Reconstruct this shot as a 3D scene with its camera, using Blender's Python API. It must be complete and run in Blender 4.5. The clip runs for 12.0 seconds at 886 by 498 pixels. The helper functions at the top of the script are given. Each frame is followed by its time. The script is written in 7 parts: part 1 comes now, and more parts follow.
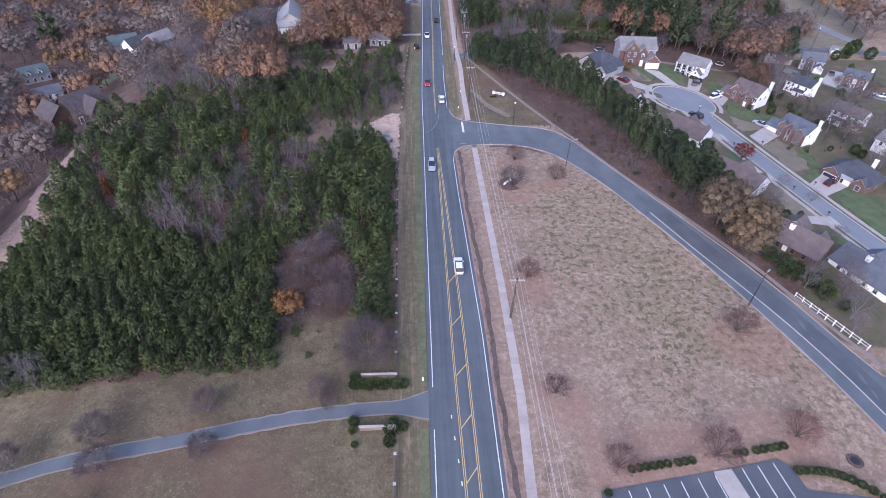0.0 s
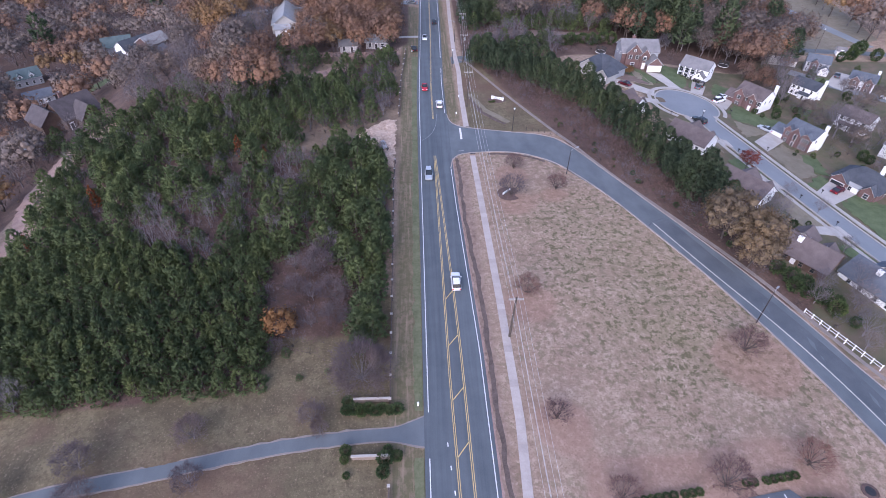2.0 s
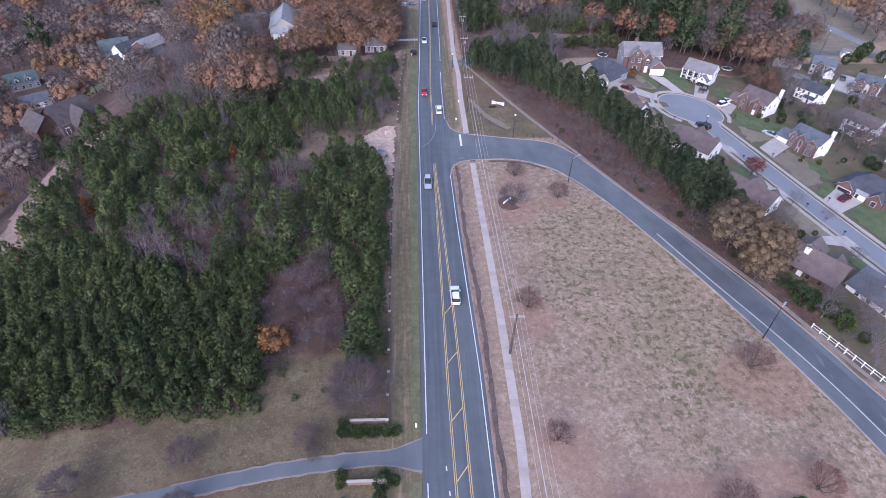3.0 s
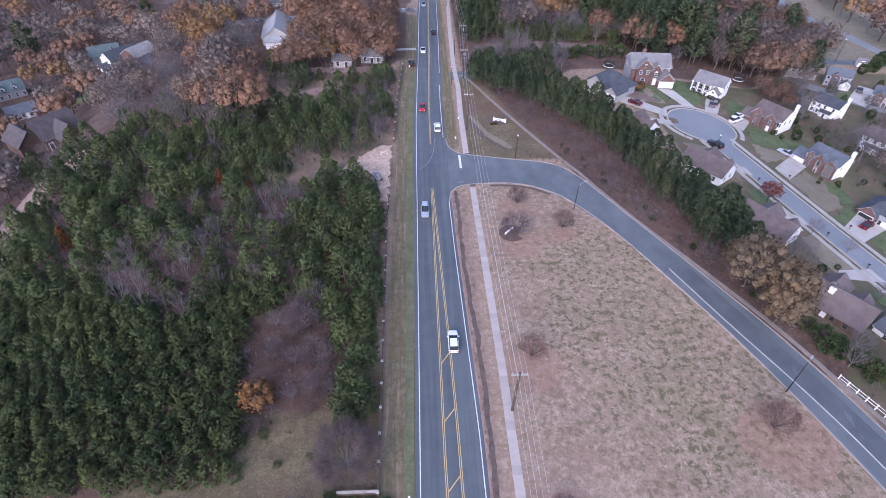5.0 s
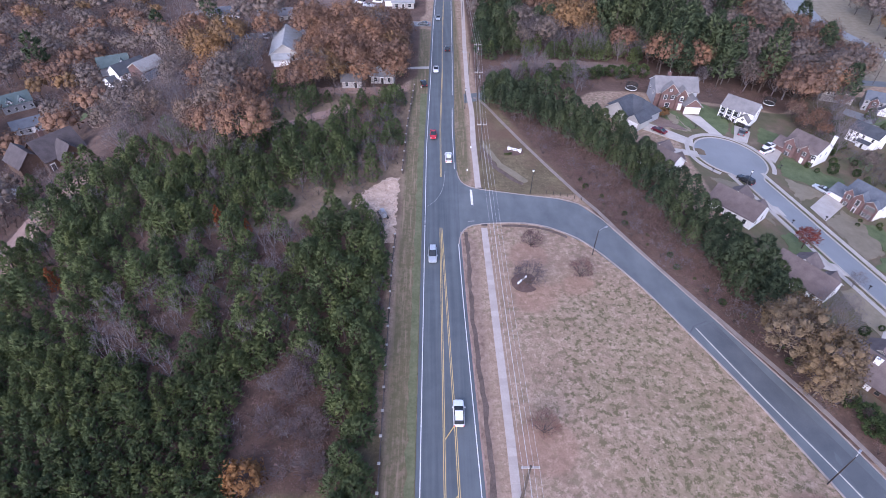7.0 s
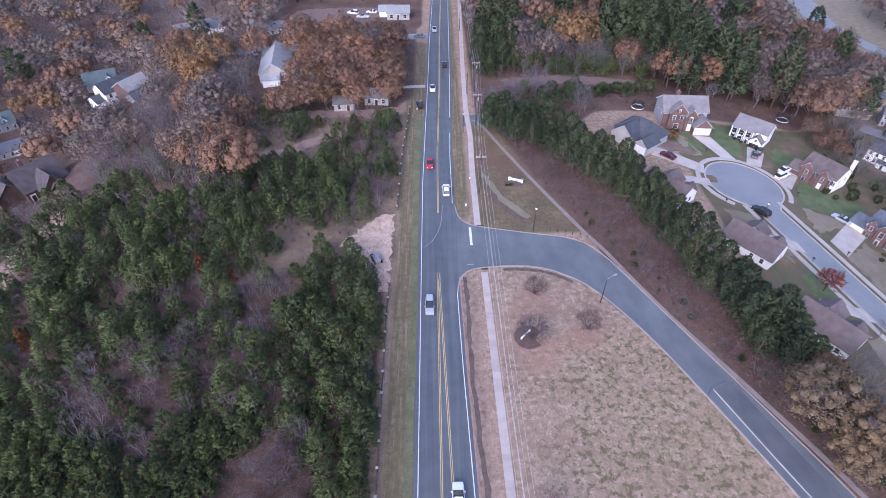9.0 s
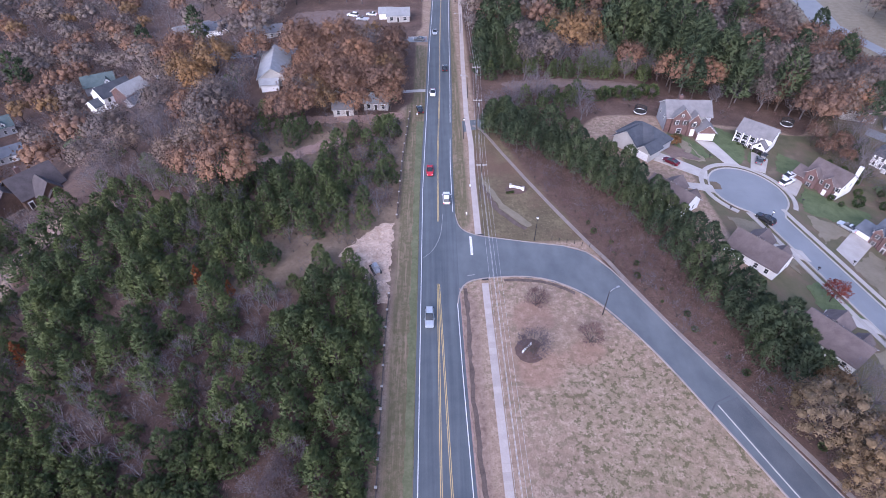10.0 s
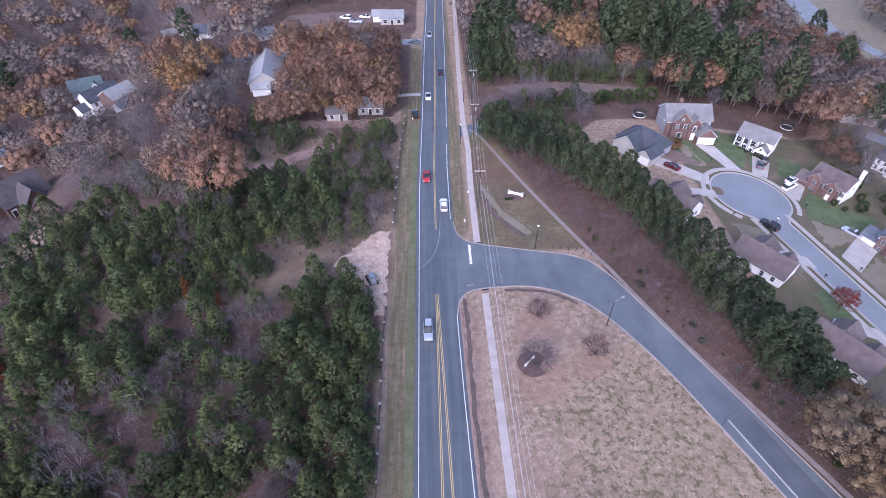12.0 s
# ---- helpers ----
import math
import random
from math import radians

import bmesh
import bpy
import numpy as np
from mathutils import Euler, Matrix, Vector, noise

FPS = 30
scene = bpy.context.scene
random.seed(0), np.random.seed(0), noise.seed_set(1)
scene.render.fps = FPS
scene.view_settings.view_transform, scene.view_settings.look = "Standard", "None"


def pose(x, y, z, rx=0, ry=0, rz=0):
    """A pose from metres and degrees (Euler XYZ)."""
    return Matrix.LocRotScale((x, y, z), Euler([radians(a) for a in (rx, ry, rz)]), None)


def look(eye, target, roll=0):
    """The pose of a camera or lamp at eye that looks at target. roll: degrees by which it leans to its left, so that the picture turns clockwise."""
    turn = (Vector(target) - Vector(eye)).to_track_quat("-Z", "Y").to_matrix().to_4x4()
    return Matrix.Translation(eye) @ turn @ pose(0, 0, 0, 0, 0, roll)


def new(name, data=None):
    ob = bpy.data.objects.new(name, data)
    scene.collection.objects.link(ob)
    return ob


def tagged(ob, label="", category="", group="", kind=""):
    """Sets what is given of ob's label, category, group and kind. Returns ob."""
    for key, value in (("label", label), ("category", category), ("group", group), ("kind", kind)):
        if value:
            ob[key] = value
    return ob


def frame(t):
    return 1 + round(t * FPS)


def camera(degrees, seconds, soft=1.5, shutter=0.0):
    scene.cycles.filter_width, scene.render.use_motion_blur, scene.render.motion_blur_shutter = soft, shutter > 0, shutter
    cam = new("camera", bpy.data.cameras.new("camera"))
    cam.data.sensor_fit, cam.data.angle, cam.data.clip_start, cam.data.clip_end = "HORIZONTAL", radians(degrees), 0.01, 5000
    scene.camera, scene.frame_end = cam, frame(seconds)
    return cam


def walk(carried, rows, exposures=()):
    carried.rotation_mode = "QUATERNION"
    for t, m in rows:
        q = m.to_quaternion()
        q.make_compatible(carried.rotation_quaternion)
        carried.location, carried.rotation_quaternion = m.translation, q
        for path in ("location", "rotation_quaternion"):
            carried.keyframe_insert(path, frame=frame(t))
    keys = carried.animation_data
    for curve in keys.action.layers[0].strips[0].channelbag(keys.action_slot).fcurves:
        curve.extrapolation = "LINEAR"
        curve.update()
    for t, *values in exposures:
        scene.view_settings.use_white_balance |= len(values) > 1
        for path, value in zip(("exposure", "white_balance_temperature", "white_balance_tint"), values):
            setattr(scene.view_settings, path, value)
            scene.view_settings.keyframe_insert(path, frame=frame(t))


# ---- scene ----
# ---- camera: seconds, place, yaw, pitch, roll ----
cam = camera(79.0, 12.0, 0.9)
ROWS = [
    (0, 0.00, -21.60, 76.98, -3.76, -40.18, 1.75),
    (0.5, 0.23, -20.65, 76.88, -3.80, -40.18, 1.70),
    (1, 0.30, -19.27, 76.85, -3.94, -40.36, 1.74),
    (1.5, 0.55, -18.03, 76.88, -3.89, -40.35, 1.73),
    (2, 0.96, -16.43, 77.24, -3.74, -40.43, 1.60),
    (2.5, 1.25, -14.62, 77.68, -3.69, -40.53, 1.49),
    (3, 1.59, -12.64, 78.13, -3.56, -40.68, 1.41),
    (5, 2.89, -0.96, 79.69, -3.39, -41.17, 1.34),
    (5.5, 3.27, 2.42, 80.07, -3.24, -41.20, 1.27),
    (6, 3.79, 5.74, 80.80, -3.03, -41.26, 1.11),
    (6.5, 4.32, 9.23, 81.83, -2.70, -41.39, 0.83),
    (7, 4.53, 12.68, 82.92, -1.44, -41.54, 1.02),
    (9, 5.69, 26.92, 86.77, -1.21, -42.35, 0.16),
    (9.5, 5.91, 28.82, 87.50, -1.08, -42.49, 0.02),
    (10, 6.11, 30.09, 87.91, -0.97, -42.62, -0.11),
    (10.5, 6.28, 30.77, 88.07, -0.89, -42.64, -0.25),
    (11, 6.33, 31.52, 87.88, -1.05, -42.63, -0.30),
    (11.5, 5.90, 32.47, 87.44, -1.48, -42.56, -0.23),
    (12, 5.06, 33.97, 86.48, -1.94, -42.37, 0.21),
]
walk(cam, [(t, pose(x, y, z, 90 + p, 0, w) @ pose(0, 0, 0, 0, 0, r)) for t, x, y, z, w, p, r in ROWS],
     [(0, 1.23, 5830, 25), (6, 1.31, 5830, 26), (12, 1.41, 5760, 28)])

# ---- world, sun ----
world = bpy.data.worlds.new("overcast_sky")
scene.world = world
world.use_nodes = True
wn = world.node_tree
sky = wn.nodes.new("ShaderNodeTexSky")
sky.sky_type, sky.sun_disc = "NISHITA", False
sky.sun_elevation, sky.sun_rotation = radians(33), radians(204)
sky.air_density, sky.dust_density, sky.ozone_density = 1.0, 1.5, 1.5
wn.links.new(sky.outputs[0], wn.nodes["Background"].inputs[0])
wn.nodes["Background"].inputs[1].default_value = 0.13
sun = new("sun", bpy.data.lights.new("sun", "SUN"))
sun.data.energy, sun.data.angle, sun.data.color = 1.35, radians(70), (1.0, 0.96, 0.92)
sun.matrix_world = look((-40, -90, 64), (0, 0, 0))

# ---- materials ----


def nodes_of(name, rough=0.8, metal=0.0):
    m = bpy.data.materials.new(name)
    m.use_nodes = True
    nt = m.node_tree
    b = nt.nodes["Principled BSDF"]
    b.inputs["Roughness"].default_value, b.inputs["Metallic"].default_value = rough, metal
    return m, nt, b


def ramp(nt, fac, stops):
    r = nt.nodes.new("ShaderNodeValToRGB")
    e = r.color_ramp.elements
    while len(e) < len(stops):
        e.new(0.5)
    for el, (p, c) in zip(e, stops):
        el.position, el.color = p, (*c, 1)
    nt.links.new(fac, r.inputs[0])
    return r.outputs[0]


def coords(nt):
    return nt.nodes.new("ShaderNodeNewGeometry").outputs["Position"]


def noise_of(nt, scale, detail=4, rough=0.6, vec=None):
    n = nt.nodes.new("ShaderNodeTexNoise")
    n.inputs["Scale"].default_value, n.inputs["Detail"].default_value, n.inputs["Roughness"].default_value = scale, detail, rough
    nt.links.new(vec or coords(nt), n.inputs["Vector"])
    return n.outputs["Fac"]


def mix(nt, fac, a, b, mode="MIX"):
    m = nt.nodes.new("ShaderNodeMix")
    m.data_type, m.blend_type = "RGBA", mode
    for v, i in ((fac, 0), (a, 6), (b, 7)):
        if isinstance(v, (int, float)):
            m.inputs[i].default_value = v
        elif isinstance(v, tuple):
            m.inputs[i].default_value = (*v, 1)
        else:
            nt.links.new(v, m.inputs[i])
    return m.outputs[2]


def maths(nt, op, a, b):
    m = nt.nodes.new("ShaderNodeMath")
    m.operation, m.use_clamp = op, op != "SUBTRACT"
    for v, i in ((a, 0), (b, 1)):
        if isinstance(v, (int, float)):
            m.inputs[i].default_value = v
        else:
            nt.links.new(v, m.inputs[i])
    return m.outputs[0]


def bump(nt, b, height, strength=0.3, dist=0.05):
    n = nt.nodes.new("ShaderNodeBump")
    n.inputs["Strength"].default_value, n.inputs["Distance"].default_value = strength, dist
    nt.links.new(height, n.inputs["Height"])
    nt.links.new(n.outputs[0], b.inputs["Normal"])


def surface(name, dark, light, big=0.3, small=6.0, rough=0.85, metal=0.0, relief=0.25, vary=0.12):
    """A worn surface: noise at two scales between two colours, with a shift for each object."""
    m, nt, b = nodes_of(name, rough, metal)
    n1, n2 = noise_of(nt, big, 5), noise_of(nt, small, 3)
    fac = maths(nt, "ADD", maths(nt, "MULTIPLY", n1, 0.6), maths(nt, "MULTIPLY", n2, 0.4))
    col = ramp(nt, fac, [(0.36, dark), (0.64, light)])
    if vary:
        info = nt.nodes.new("ShaderNodeObjectInfo")
        tone = ramp(nt, info.outputs["Random"], [(0, (1 - vary,) * 3), (1, (1 + vary,) * 3)])
        col = mix(nt, 1.0, col, tone, "MULTIPLY")
    nt.links.new(col, b.inputs["Base Color"])
    if relief:
        bump(nt, b, n2, relief)
    return m


def foliage(name, a, b_, c, rough=0.75):
    """Leaves: a colour for each leaf clump, shifted for each tree."""
    m, nt, b = nodes_of(name, rough)
    g = nt.nodes.new("ShaderNodeNewGeometry")
    info = nt.nodes.new("ShaderNodeObjectInfo")
    each = maths(nt, "MULTIPLY", g.outputs["Random Per Island"], 0.24)
    mass = maths(nt, "MULTIPLY", noise_of(nt, 0.55, 3), 0.76)
    leaf = ramp(nt, maths(nt, "ADD", each, mass), [(0.3, a), (0.5, b_), (0.7, c)])
    tone = ramp(nt, info.outputs["Random"], [(0, (0.82, 0.84, 0.88)), (0.5, (1, 1, 1)), (1, (1.16, 1.09, 1.0))])
    stand = ramp(nt, noise_of(nt, 0.1, 2), [(0.36, (0.8, 0.82, 0.87)), (0.5, (1, 1, 1)), (0.64, (1.14, 1.08, 0.99))])
    col = mix(nt, 1.0, mix(nt, 1.0, leaf, tone, "MULTIPLY"), stand, "MULTIPLY")
    nt.links.new(col, b.inputs["Base Color"])
    b.inputs["Specular IOR Level"].default_value = 0.25
    thin, both = nt.nodes.new("ShaderNodeBsdfTranslucent"), nt.nodes.new("ShaderNodeMixShader")
    nt.links.new(col, thin.inputs["Color"])
    both.inputs[0].default_value = 0.3
    nt.links.new(b.outputs[0], both.inputs[1])
    nt.links.new(thin.outputs[0], both.inputs[2])
    nt.links.new(both.outputs[0], nt.nodes["Material Output"].inputs["Surface"])
    return m


def plain(name, col, rough=0.5, metal=0.0):
    m, nt, b = nodes_of(name, rough, metal)
    n = noise_of(nt, 3.0, 3)
    nt.links.new(ramp(nt, n, [(0.3, tuple(v * 0.88 for v in col)), (0.7, tuple(min(1, v * 1.08) for v in col))]), b.inputs["Base Color"])
    return m


def asphalt(name, dark, light, stretch):
    """Worn asphalt: long tracks along the lane, fine grain and blotches."""
    m, nt, b = nodes_of(name, 0.85)
    s = nt.nodes.new("ShaderNodeVectorMath")
    s.operation = "MULTIPLY"
    s.inputs[1].default_value = stretch
    nt.links.new(coords(nt), s.inputs[0])
    tracks, blot, grain = noise_of(nt, 1.0, 3, 0.55, s.outputs[0]), noise_of(nt, 0.25, 5), noise_of(nt, 9.0, 3)
    fac = maths(nt, "ADD", maths(nt, "MULTIPLY", tracks, 0.5), maths(nt, "ADD", maths(nt, "MULTIPLY", blot, 0.28), maths(nt, "MULTIPLY", grain, 0.22)))
    nt.links.new(ramp(nt, fac, [(0.38, dark), (0.62, light)]), b.inputs["Base Color"])
    bump(nt, b, grain, 0.15)
    return m


ASPHALT = asphalt("asphalt", (0.068, 0.081, 0.092), (0.112, 0.128, 0.141), (0.9, 0.03, 1))
ASPHALT_SIDE = asphalt("side_road_asphalt", (0.09, 0.104, 0.115), (0.136, 0.151, 0.162), (0.22, 0.1, 1))
ASPHALT_DARK = surface("sealed_asphalt", (0.064, 0.072, 0.085), (0.1, 0.11, 0.125), 0.2, 8.0, 0.8, relief=0.15, vary=0)
COURT = surface("pale_asphalt", (0.175, 0.19, 0.204), (0.226, 0.242, 0.257), 0.1, 8.0, 0.85, relief=0.1, vary=0)
CONCRETE = surface("concrete", (0.35, 0.322, 0.295), (0.46, 0.425, 0.395), 0.35, 5.0, 0.9, vary=0.08)
WALK = surface("sidewalk_concrete", (0.345, 0.298, 0.27), (0.435, 0.38, 0.347), 0.4, 5.0, 0.9, vary=0.08)
KERB = surface("kerb_concrete", (0.258, 0.220, 0.198), (0.350, 0.304, 0.281), 0.4, 5.0, 0.9, vary=0.0)
WHITE_LINE = surface("white_road_paint", (0.5, 0.5, 0.5), (0.78, 0.78, 0.78), 0.8, 3.0, 0.7, vary=0)
WORN_LINE = surface("worn_road_paint", (0.22, 0.22, 0.22), (0.36, 0.36, 0.36), 0.8, 12.0, 0.8, vary=0)
YELLOW_LINE = surface("yellow_road_paint", (0.46, 0.32, 0.12), (0.6, 0.45, 0.2), 0.8, 12.0, 0.7, vary=0)
BARK = surface("bark", (0.055, 0.042, 0.036), (0.118, 0.096, 0.085), 0.8, 7.0, 0.9)
GREY_BARK = surface("grey_bark", (0.115, 0.1, 0.102), (0.21, 0.188, 0.192), 0.8, 7.0, 0.9)
TWIG = foliage("bare_twigs", (0.12, 0.104, 0.111), (0.172, 0.151, 0.161), (0.228, 0.203, 0.215))
TWIG_DARK = foliage("dark_twigs", (0.088, 0.068, 0.073), (0.13, 0.103, 0.109), (0.185, 0.15, 0.156))
TWIG_RED = foliage("reddish_twigs", (0.118, 0.069, 0.062), (0.178, 0.108, 0.098), (0.235, 0.152, 0.14))
NEEDLE = foliage("young_pine_needles", (0.074, 0.1, 0.045), (0.112, 0.15, 0.064), (0.16, 0.2, 0.092))
NEEDLE_TALL = foliage("tall_pine_needles", (0.04, 0.06, 0.034), (0.07, 0.099, 0.053), (0.11, 0.143, 0.078))
HEDGE = foliage("evergreen_leaves", (0.03, 0.05, 0.02), (0.06, 0.09, 0.035), (0.11, 0.14, 0.06))
# rust and tan are greyed: the far woods' bluish haze is in the colour
LEAF_RUST = foliage("rust_oak_leaves", (0.16, 0.093, 0.063), (0.218, 0.132, 0.092), (0.28, 0.178, 0.128))
LEAF_TAN = foliage("tan_oak_leaves", (0.142, 0.113, 0.098), (0.192, 0.155, 0.136), (0.246, 0.203, 0.18))
LEAF_GOLD = foliage("golden_leaves", (0.172, 0.106, 0.055), (0.235, 0.147, 0.077), (0.3, 0.196, 0.108))
LEAF_RED = foliage("red_maple_leaves", (0.160, 0.028, 0.024), (0.256, 0.056, 0.040), (0.336, 0.120, 0.072))
LEAF_DEAD = foliage("dead_needles", (0.176, 0.056, 0.024), (0.288, 0.104, 0.040), (0.360, 0.160, 0.072))
WOOD = surface("weathered_wood", (0.152, 0.114, 0.091), (0.258, 0.205, 0.175), 0.8, 8.0, 0.9)
FENCE_WOOD = surface("dark_fence_wood", (0.075, 0.055, 0.047), (0.15, 0.115, 0.098), 0.8, 8.0, 0.9)
POLE_WOOD = surface("pole_wood", (0.042, 0.033, 0.028), (0.085, 0.068, 0.056), 0.8, 8.0, 0.9)
BRICK = surface("red_brick", (0.105, 0.06, 0.056), (0.178, 0.108, 0.098), 0.6, 9.0, 0.9)
SIDING_WHITE = surface("white_siding", (0.78, 0.78, 0.79), (0.9, 0.9, 0.9), 0.5, 4.0, 0.6, relief=0.1)
SIDING_CREAM = surface("cream_siding", (0.380, 0.365, 0.350), (0.471, 0.456, 0.433), 0.5, 4.0, 0.6, relief=0.1)
SIDING_GREY = surface("grey_siding", (0.274, 0.281, 0.304), (0.365, 0.372, 0.395), 0.5, 4.0, 0.6, relief=0.1)
ROOF_DARK = surface("dark_plum_shingle", (0.05, 0.042, 0.045), (0.092, 0.078, 0.082), 0.5, 7.0, 0.9)
LOG_WALL = surface("stained_log_wall", (0.076, 0.046, 0.034), (0.144, 0.091, 0.068), 0.7, 6.0, 0.8)
TRIM = plain("white_trim", (0.82, 0.82, 0.82), 0.5)
ROOF_GREY = surface("grey_shingle", (0.129, 0.125, 0.129), (0.198, 0.190, 0.194), 0.5, 7.0, 0.9)
ROOF_BROWN = surface("brown_shingle", (0.09, 0.07, 0.069), (0.15, 0.12, 0.117), 0.5, 7.0, 0.9)
ROOF_NAVY = surface("dark_blue_shingle", (0.038, 0.044, 0.057), (0.076, 0.084, 0.099), 0.5, 7.0, 0.9)
ROOF_BLUE = surface("blue_grey_shingle", (0.068, 0.08, 0.102), (0.115, 0.129, 0.153), 0.5, 7.0, 0.9)
ROOF_GREEN = surface("green_grey_shingle", (0.061, 0.091, 0.095), (0.106, 0.144, 0.148), 0.5, 7.0, 0.9)
ROOF_PALE = surface("pale_shingle", (0.228, 0.236, 0.243), (0.319, 0.327, 0.334), 0.5, 7.0, 0.9)
GLASS, gnt, gb = nodes_of("window_glass", 0.08)
gb.inputs["Base Color"].default_value = (0.03, 0.035, 0.04, 1)
METAL = plain("galvanised_metal", (0.4, 0.41, 0.43), 0.45, 0.8)
DARK_METAL = plain("dark_bronze_metal", (0.06, 0.055, 0.055), 0.5, 0.6)
BLACK = plain("black_rubber", (0.03, 0.03, 0.03), 0.8)
LENS = plain("lamp_glass", (0.8, 0.8, 0.78), 0.3)
CREAM_LINE = surface("cream_road_paint", (0.38, 0.37, 0.33), (0.55, 0.53, 0.48), 0.8, 12.0, 0.7, vary=0)
REPAVED = surface("repaved_asphalt", (0.068, 0.078, 0.088), (0.104, 0.115, 0.126), 0.2, 8.0, 0.8, relief=0.15, vary=0)
ARM = plain("weathered_crossarm", (0.3, 0.28, 0.27), 0.8)
VERGE_GREEN = surface("verge_grass", (0.085, 0.1, 0.046), (0.165, 0.162, 0.092), 0.3, 1.8, 0.95, vary=0)
MULCH = surface("dark_mulch", (0.076, 0.046, 0.038), (0.144, 0.095, 0.084), 0.8, 6.0, 0.95, vary=0)
LAWN = surface("cut_lawn", (0.055, 0.082, 0.031), (0.115, 0.14, 0.064), 0.35, 3.0, 0.95, vary=0.1)
DRY_LAWN = surface("dry_lawn", (0.152, 0.129, 0.087), (0.228, 0.194, 0.144), 0.35, 3.0, 0.95, vary=0.1)
SOIL = surface("red_clay", (0.228, 0.144, 0.114), (0.350, 0.243, 0.205), 0.5, 4.0, 0.95, vary=0.05)
DITCH = surface("ditch_soil", (0.07, 0.05, 0.042), (0.145, 0.108, 0.092), 0.6, 5.0, 0.95, vary=0)
FOOTPATH = surface("dusty_footpath", (0.185, 0.155, 0.138), (0.262, 0.222, 0.2), 0.5, 5.0, 0.9, vary=0)
# same mottling as the red clay, but darker and browner
BROWN_SOIL = surface("leaf_strewn_soil", (0.125, 0.086, 0.074), (0.2, 0.145, 0.126), 0.4, 3.0, 0.95, vary=0)
CLAY_PALE = surface("pale_clay", (0.31, 0.222, 0.168), (0.56, 0.43, 0.345), 0.45, 2.2, 0.95, relief=0.5, vary=0)
CAR_WHITE = plain("white_car_paint", (0.75, 0.76, 0.78), 0.25)
CAR_SILVER = plain("silver_car_paint", (0.5, 0.53, 0.56), 0.3, 0.4)
CAR_RED = plain("red_car_paint", (0.45, 0.035, 0.05), 0.25)
CAR_MAROON = plain("dark_red_car_paint", (0.1, 0.012, 0.02), 0.25)
CAR_BLACK = plain("black_car_paint", (0.025, 0.027, 0.03), 0.25)
CAR_GREY = plain("grey_car_paint", (0.14, 0.15, 0.16), 0.25)
RED_LENS = plain("red_lamp_lens", (0.5, 0.02, 0.02), 0.3)
WIRE = plain("weathered_wire", (0.5, 0.5, 0.51), 0.6)
SIGN_BAR = plain("dark_sign_paint", (0.12, 0.14, 0.16), 0.6)


# ---- mesh building ----
def rise(x, y):
    """Height of the land: the road runs along a ridge, with a valley to the west."""
    def step(a, b, v):
        u = np.clip((v - a) / (b - a), 0, 1)
        return u * u * (3 - 2 * u)
    return -15 * step(45, 135, -x) - 19 * step(98, 165, -x) - 6 * step(70, 135, x)


class Build:
    """Collects vertices and faces of one mesh."""

    def __init__(self):
        self.v, self.f = [], []

    def add(self, pts, faces):
        n = len(self.v)
        self.v += [tuple(p) for p in pts]
        self.f += [tuple(n + i for i in f) for f in faces]
        return self

    def box(self, x0, x1, y0, y1, z0, z1, cut=0.0):
        """A box; cut takes off the upper edges."""
        c = cut
        pts = [(x0, y0, z0), (x1, y0, z0), (x1, y1, z0), (x0, y1, z0)]
        fs = [(3, 2, 1, 0)]
        if c:
            pts += [(x0, y0, z1 - c), (x1, y0, z1 - c), (x1, y1, z1 - c), (x0, y1, z1 - c)]
            pts += [(x0 + c, y0 + c, z1), (x1 - c, y0 + c, z1), (x1 - c, y1 - c, z1), (x0 + c, y1 - c, z1)]
            for k in (0, 4):
                fs += [(k + i, k + (i + 1) % 4, k + 4 + (i + 1) % 4, k + 4 + i) for i in range(4)]
            fs.append((8, 9, 10, 11))
        else:
            pts += [(x0, y0, z1), (x1, y0, z1), (x1, y1, z1), (x0, y1, z1)]
            fs += [(i, (i + 1) % 4, 4 + (i + 1) % 4, 4 + i) for i in range(4)] + [(4, 5, 6, 7)]
        return self.add(pts, fs)

    def tube(self, path, radii, n=6):
        """A tapered tube along a path."""
        pts, fs = [], []
        path = [Vector(p) for p in path]
        for i, p in enumerate(path):
            d = (path[min(i + 1, len(path) - 1)] - path[max(i - 1, 0)]).normalized()
            u = d.orthogonal().normalized()
            w = d.cross(u)
            for k in range(n):
                a = 2 * math.pi * k / n
                pts.append(p + (u * math.cos(a) + w * math.sin(a)) * radii[i])
        for i in range(len(path) - 1):
            for k in range(n):
                fs.append((i * n + k, i * n + (k + 1) % n, (i + 1) * n + (k + 1) % n, (i + 1) * n + k))
        fs.append(tuple(range(n - 1, -1, -1)))
        fs.append(tuple(range(len(pts) - n, len(pts))))
        return self.add(pts, fs)

    def prism(self, poly, z0, z1):
        n = len(poly)
        pts = [(x, y, z0) for x, y in poly] + [(x, y, z1) for x, y in poly]
        fs = [(i, (i + 1) % n, n + (i + 1) % n, n + i) for i in range(n)]
        return self.add(pts, fs + [tuple(range(n, 2 * n)), tuple(range(n - 1, -1, -1))])

    def mesh(self, name, mat):
        me = bpy.data.meshes.new(name)
        me.from_pydata(self.v, [], self.f)
        me.materials.append(mat)
        me.update()
        return me


def part(name, build, mat, parent=None, label=""):
    """One mesh object, under a thing or under a part."""
    ob = new(name, build.mesh(name, mat))
    ob.parent = parent
    return tagged(ob, label)


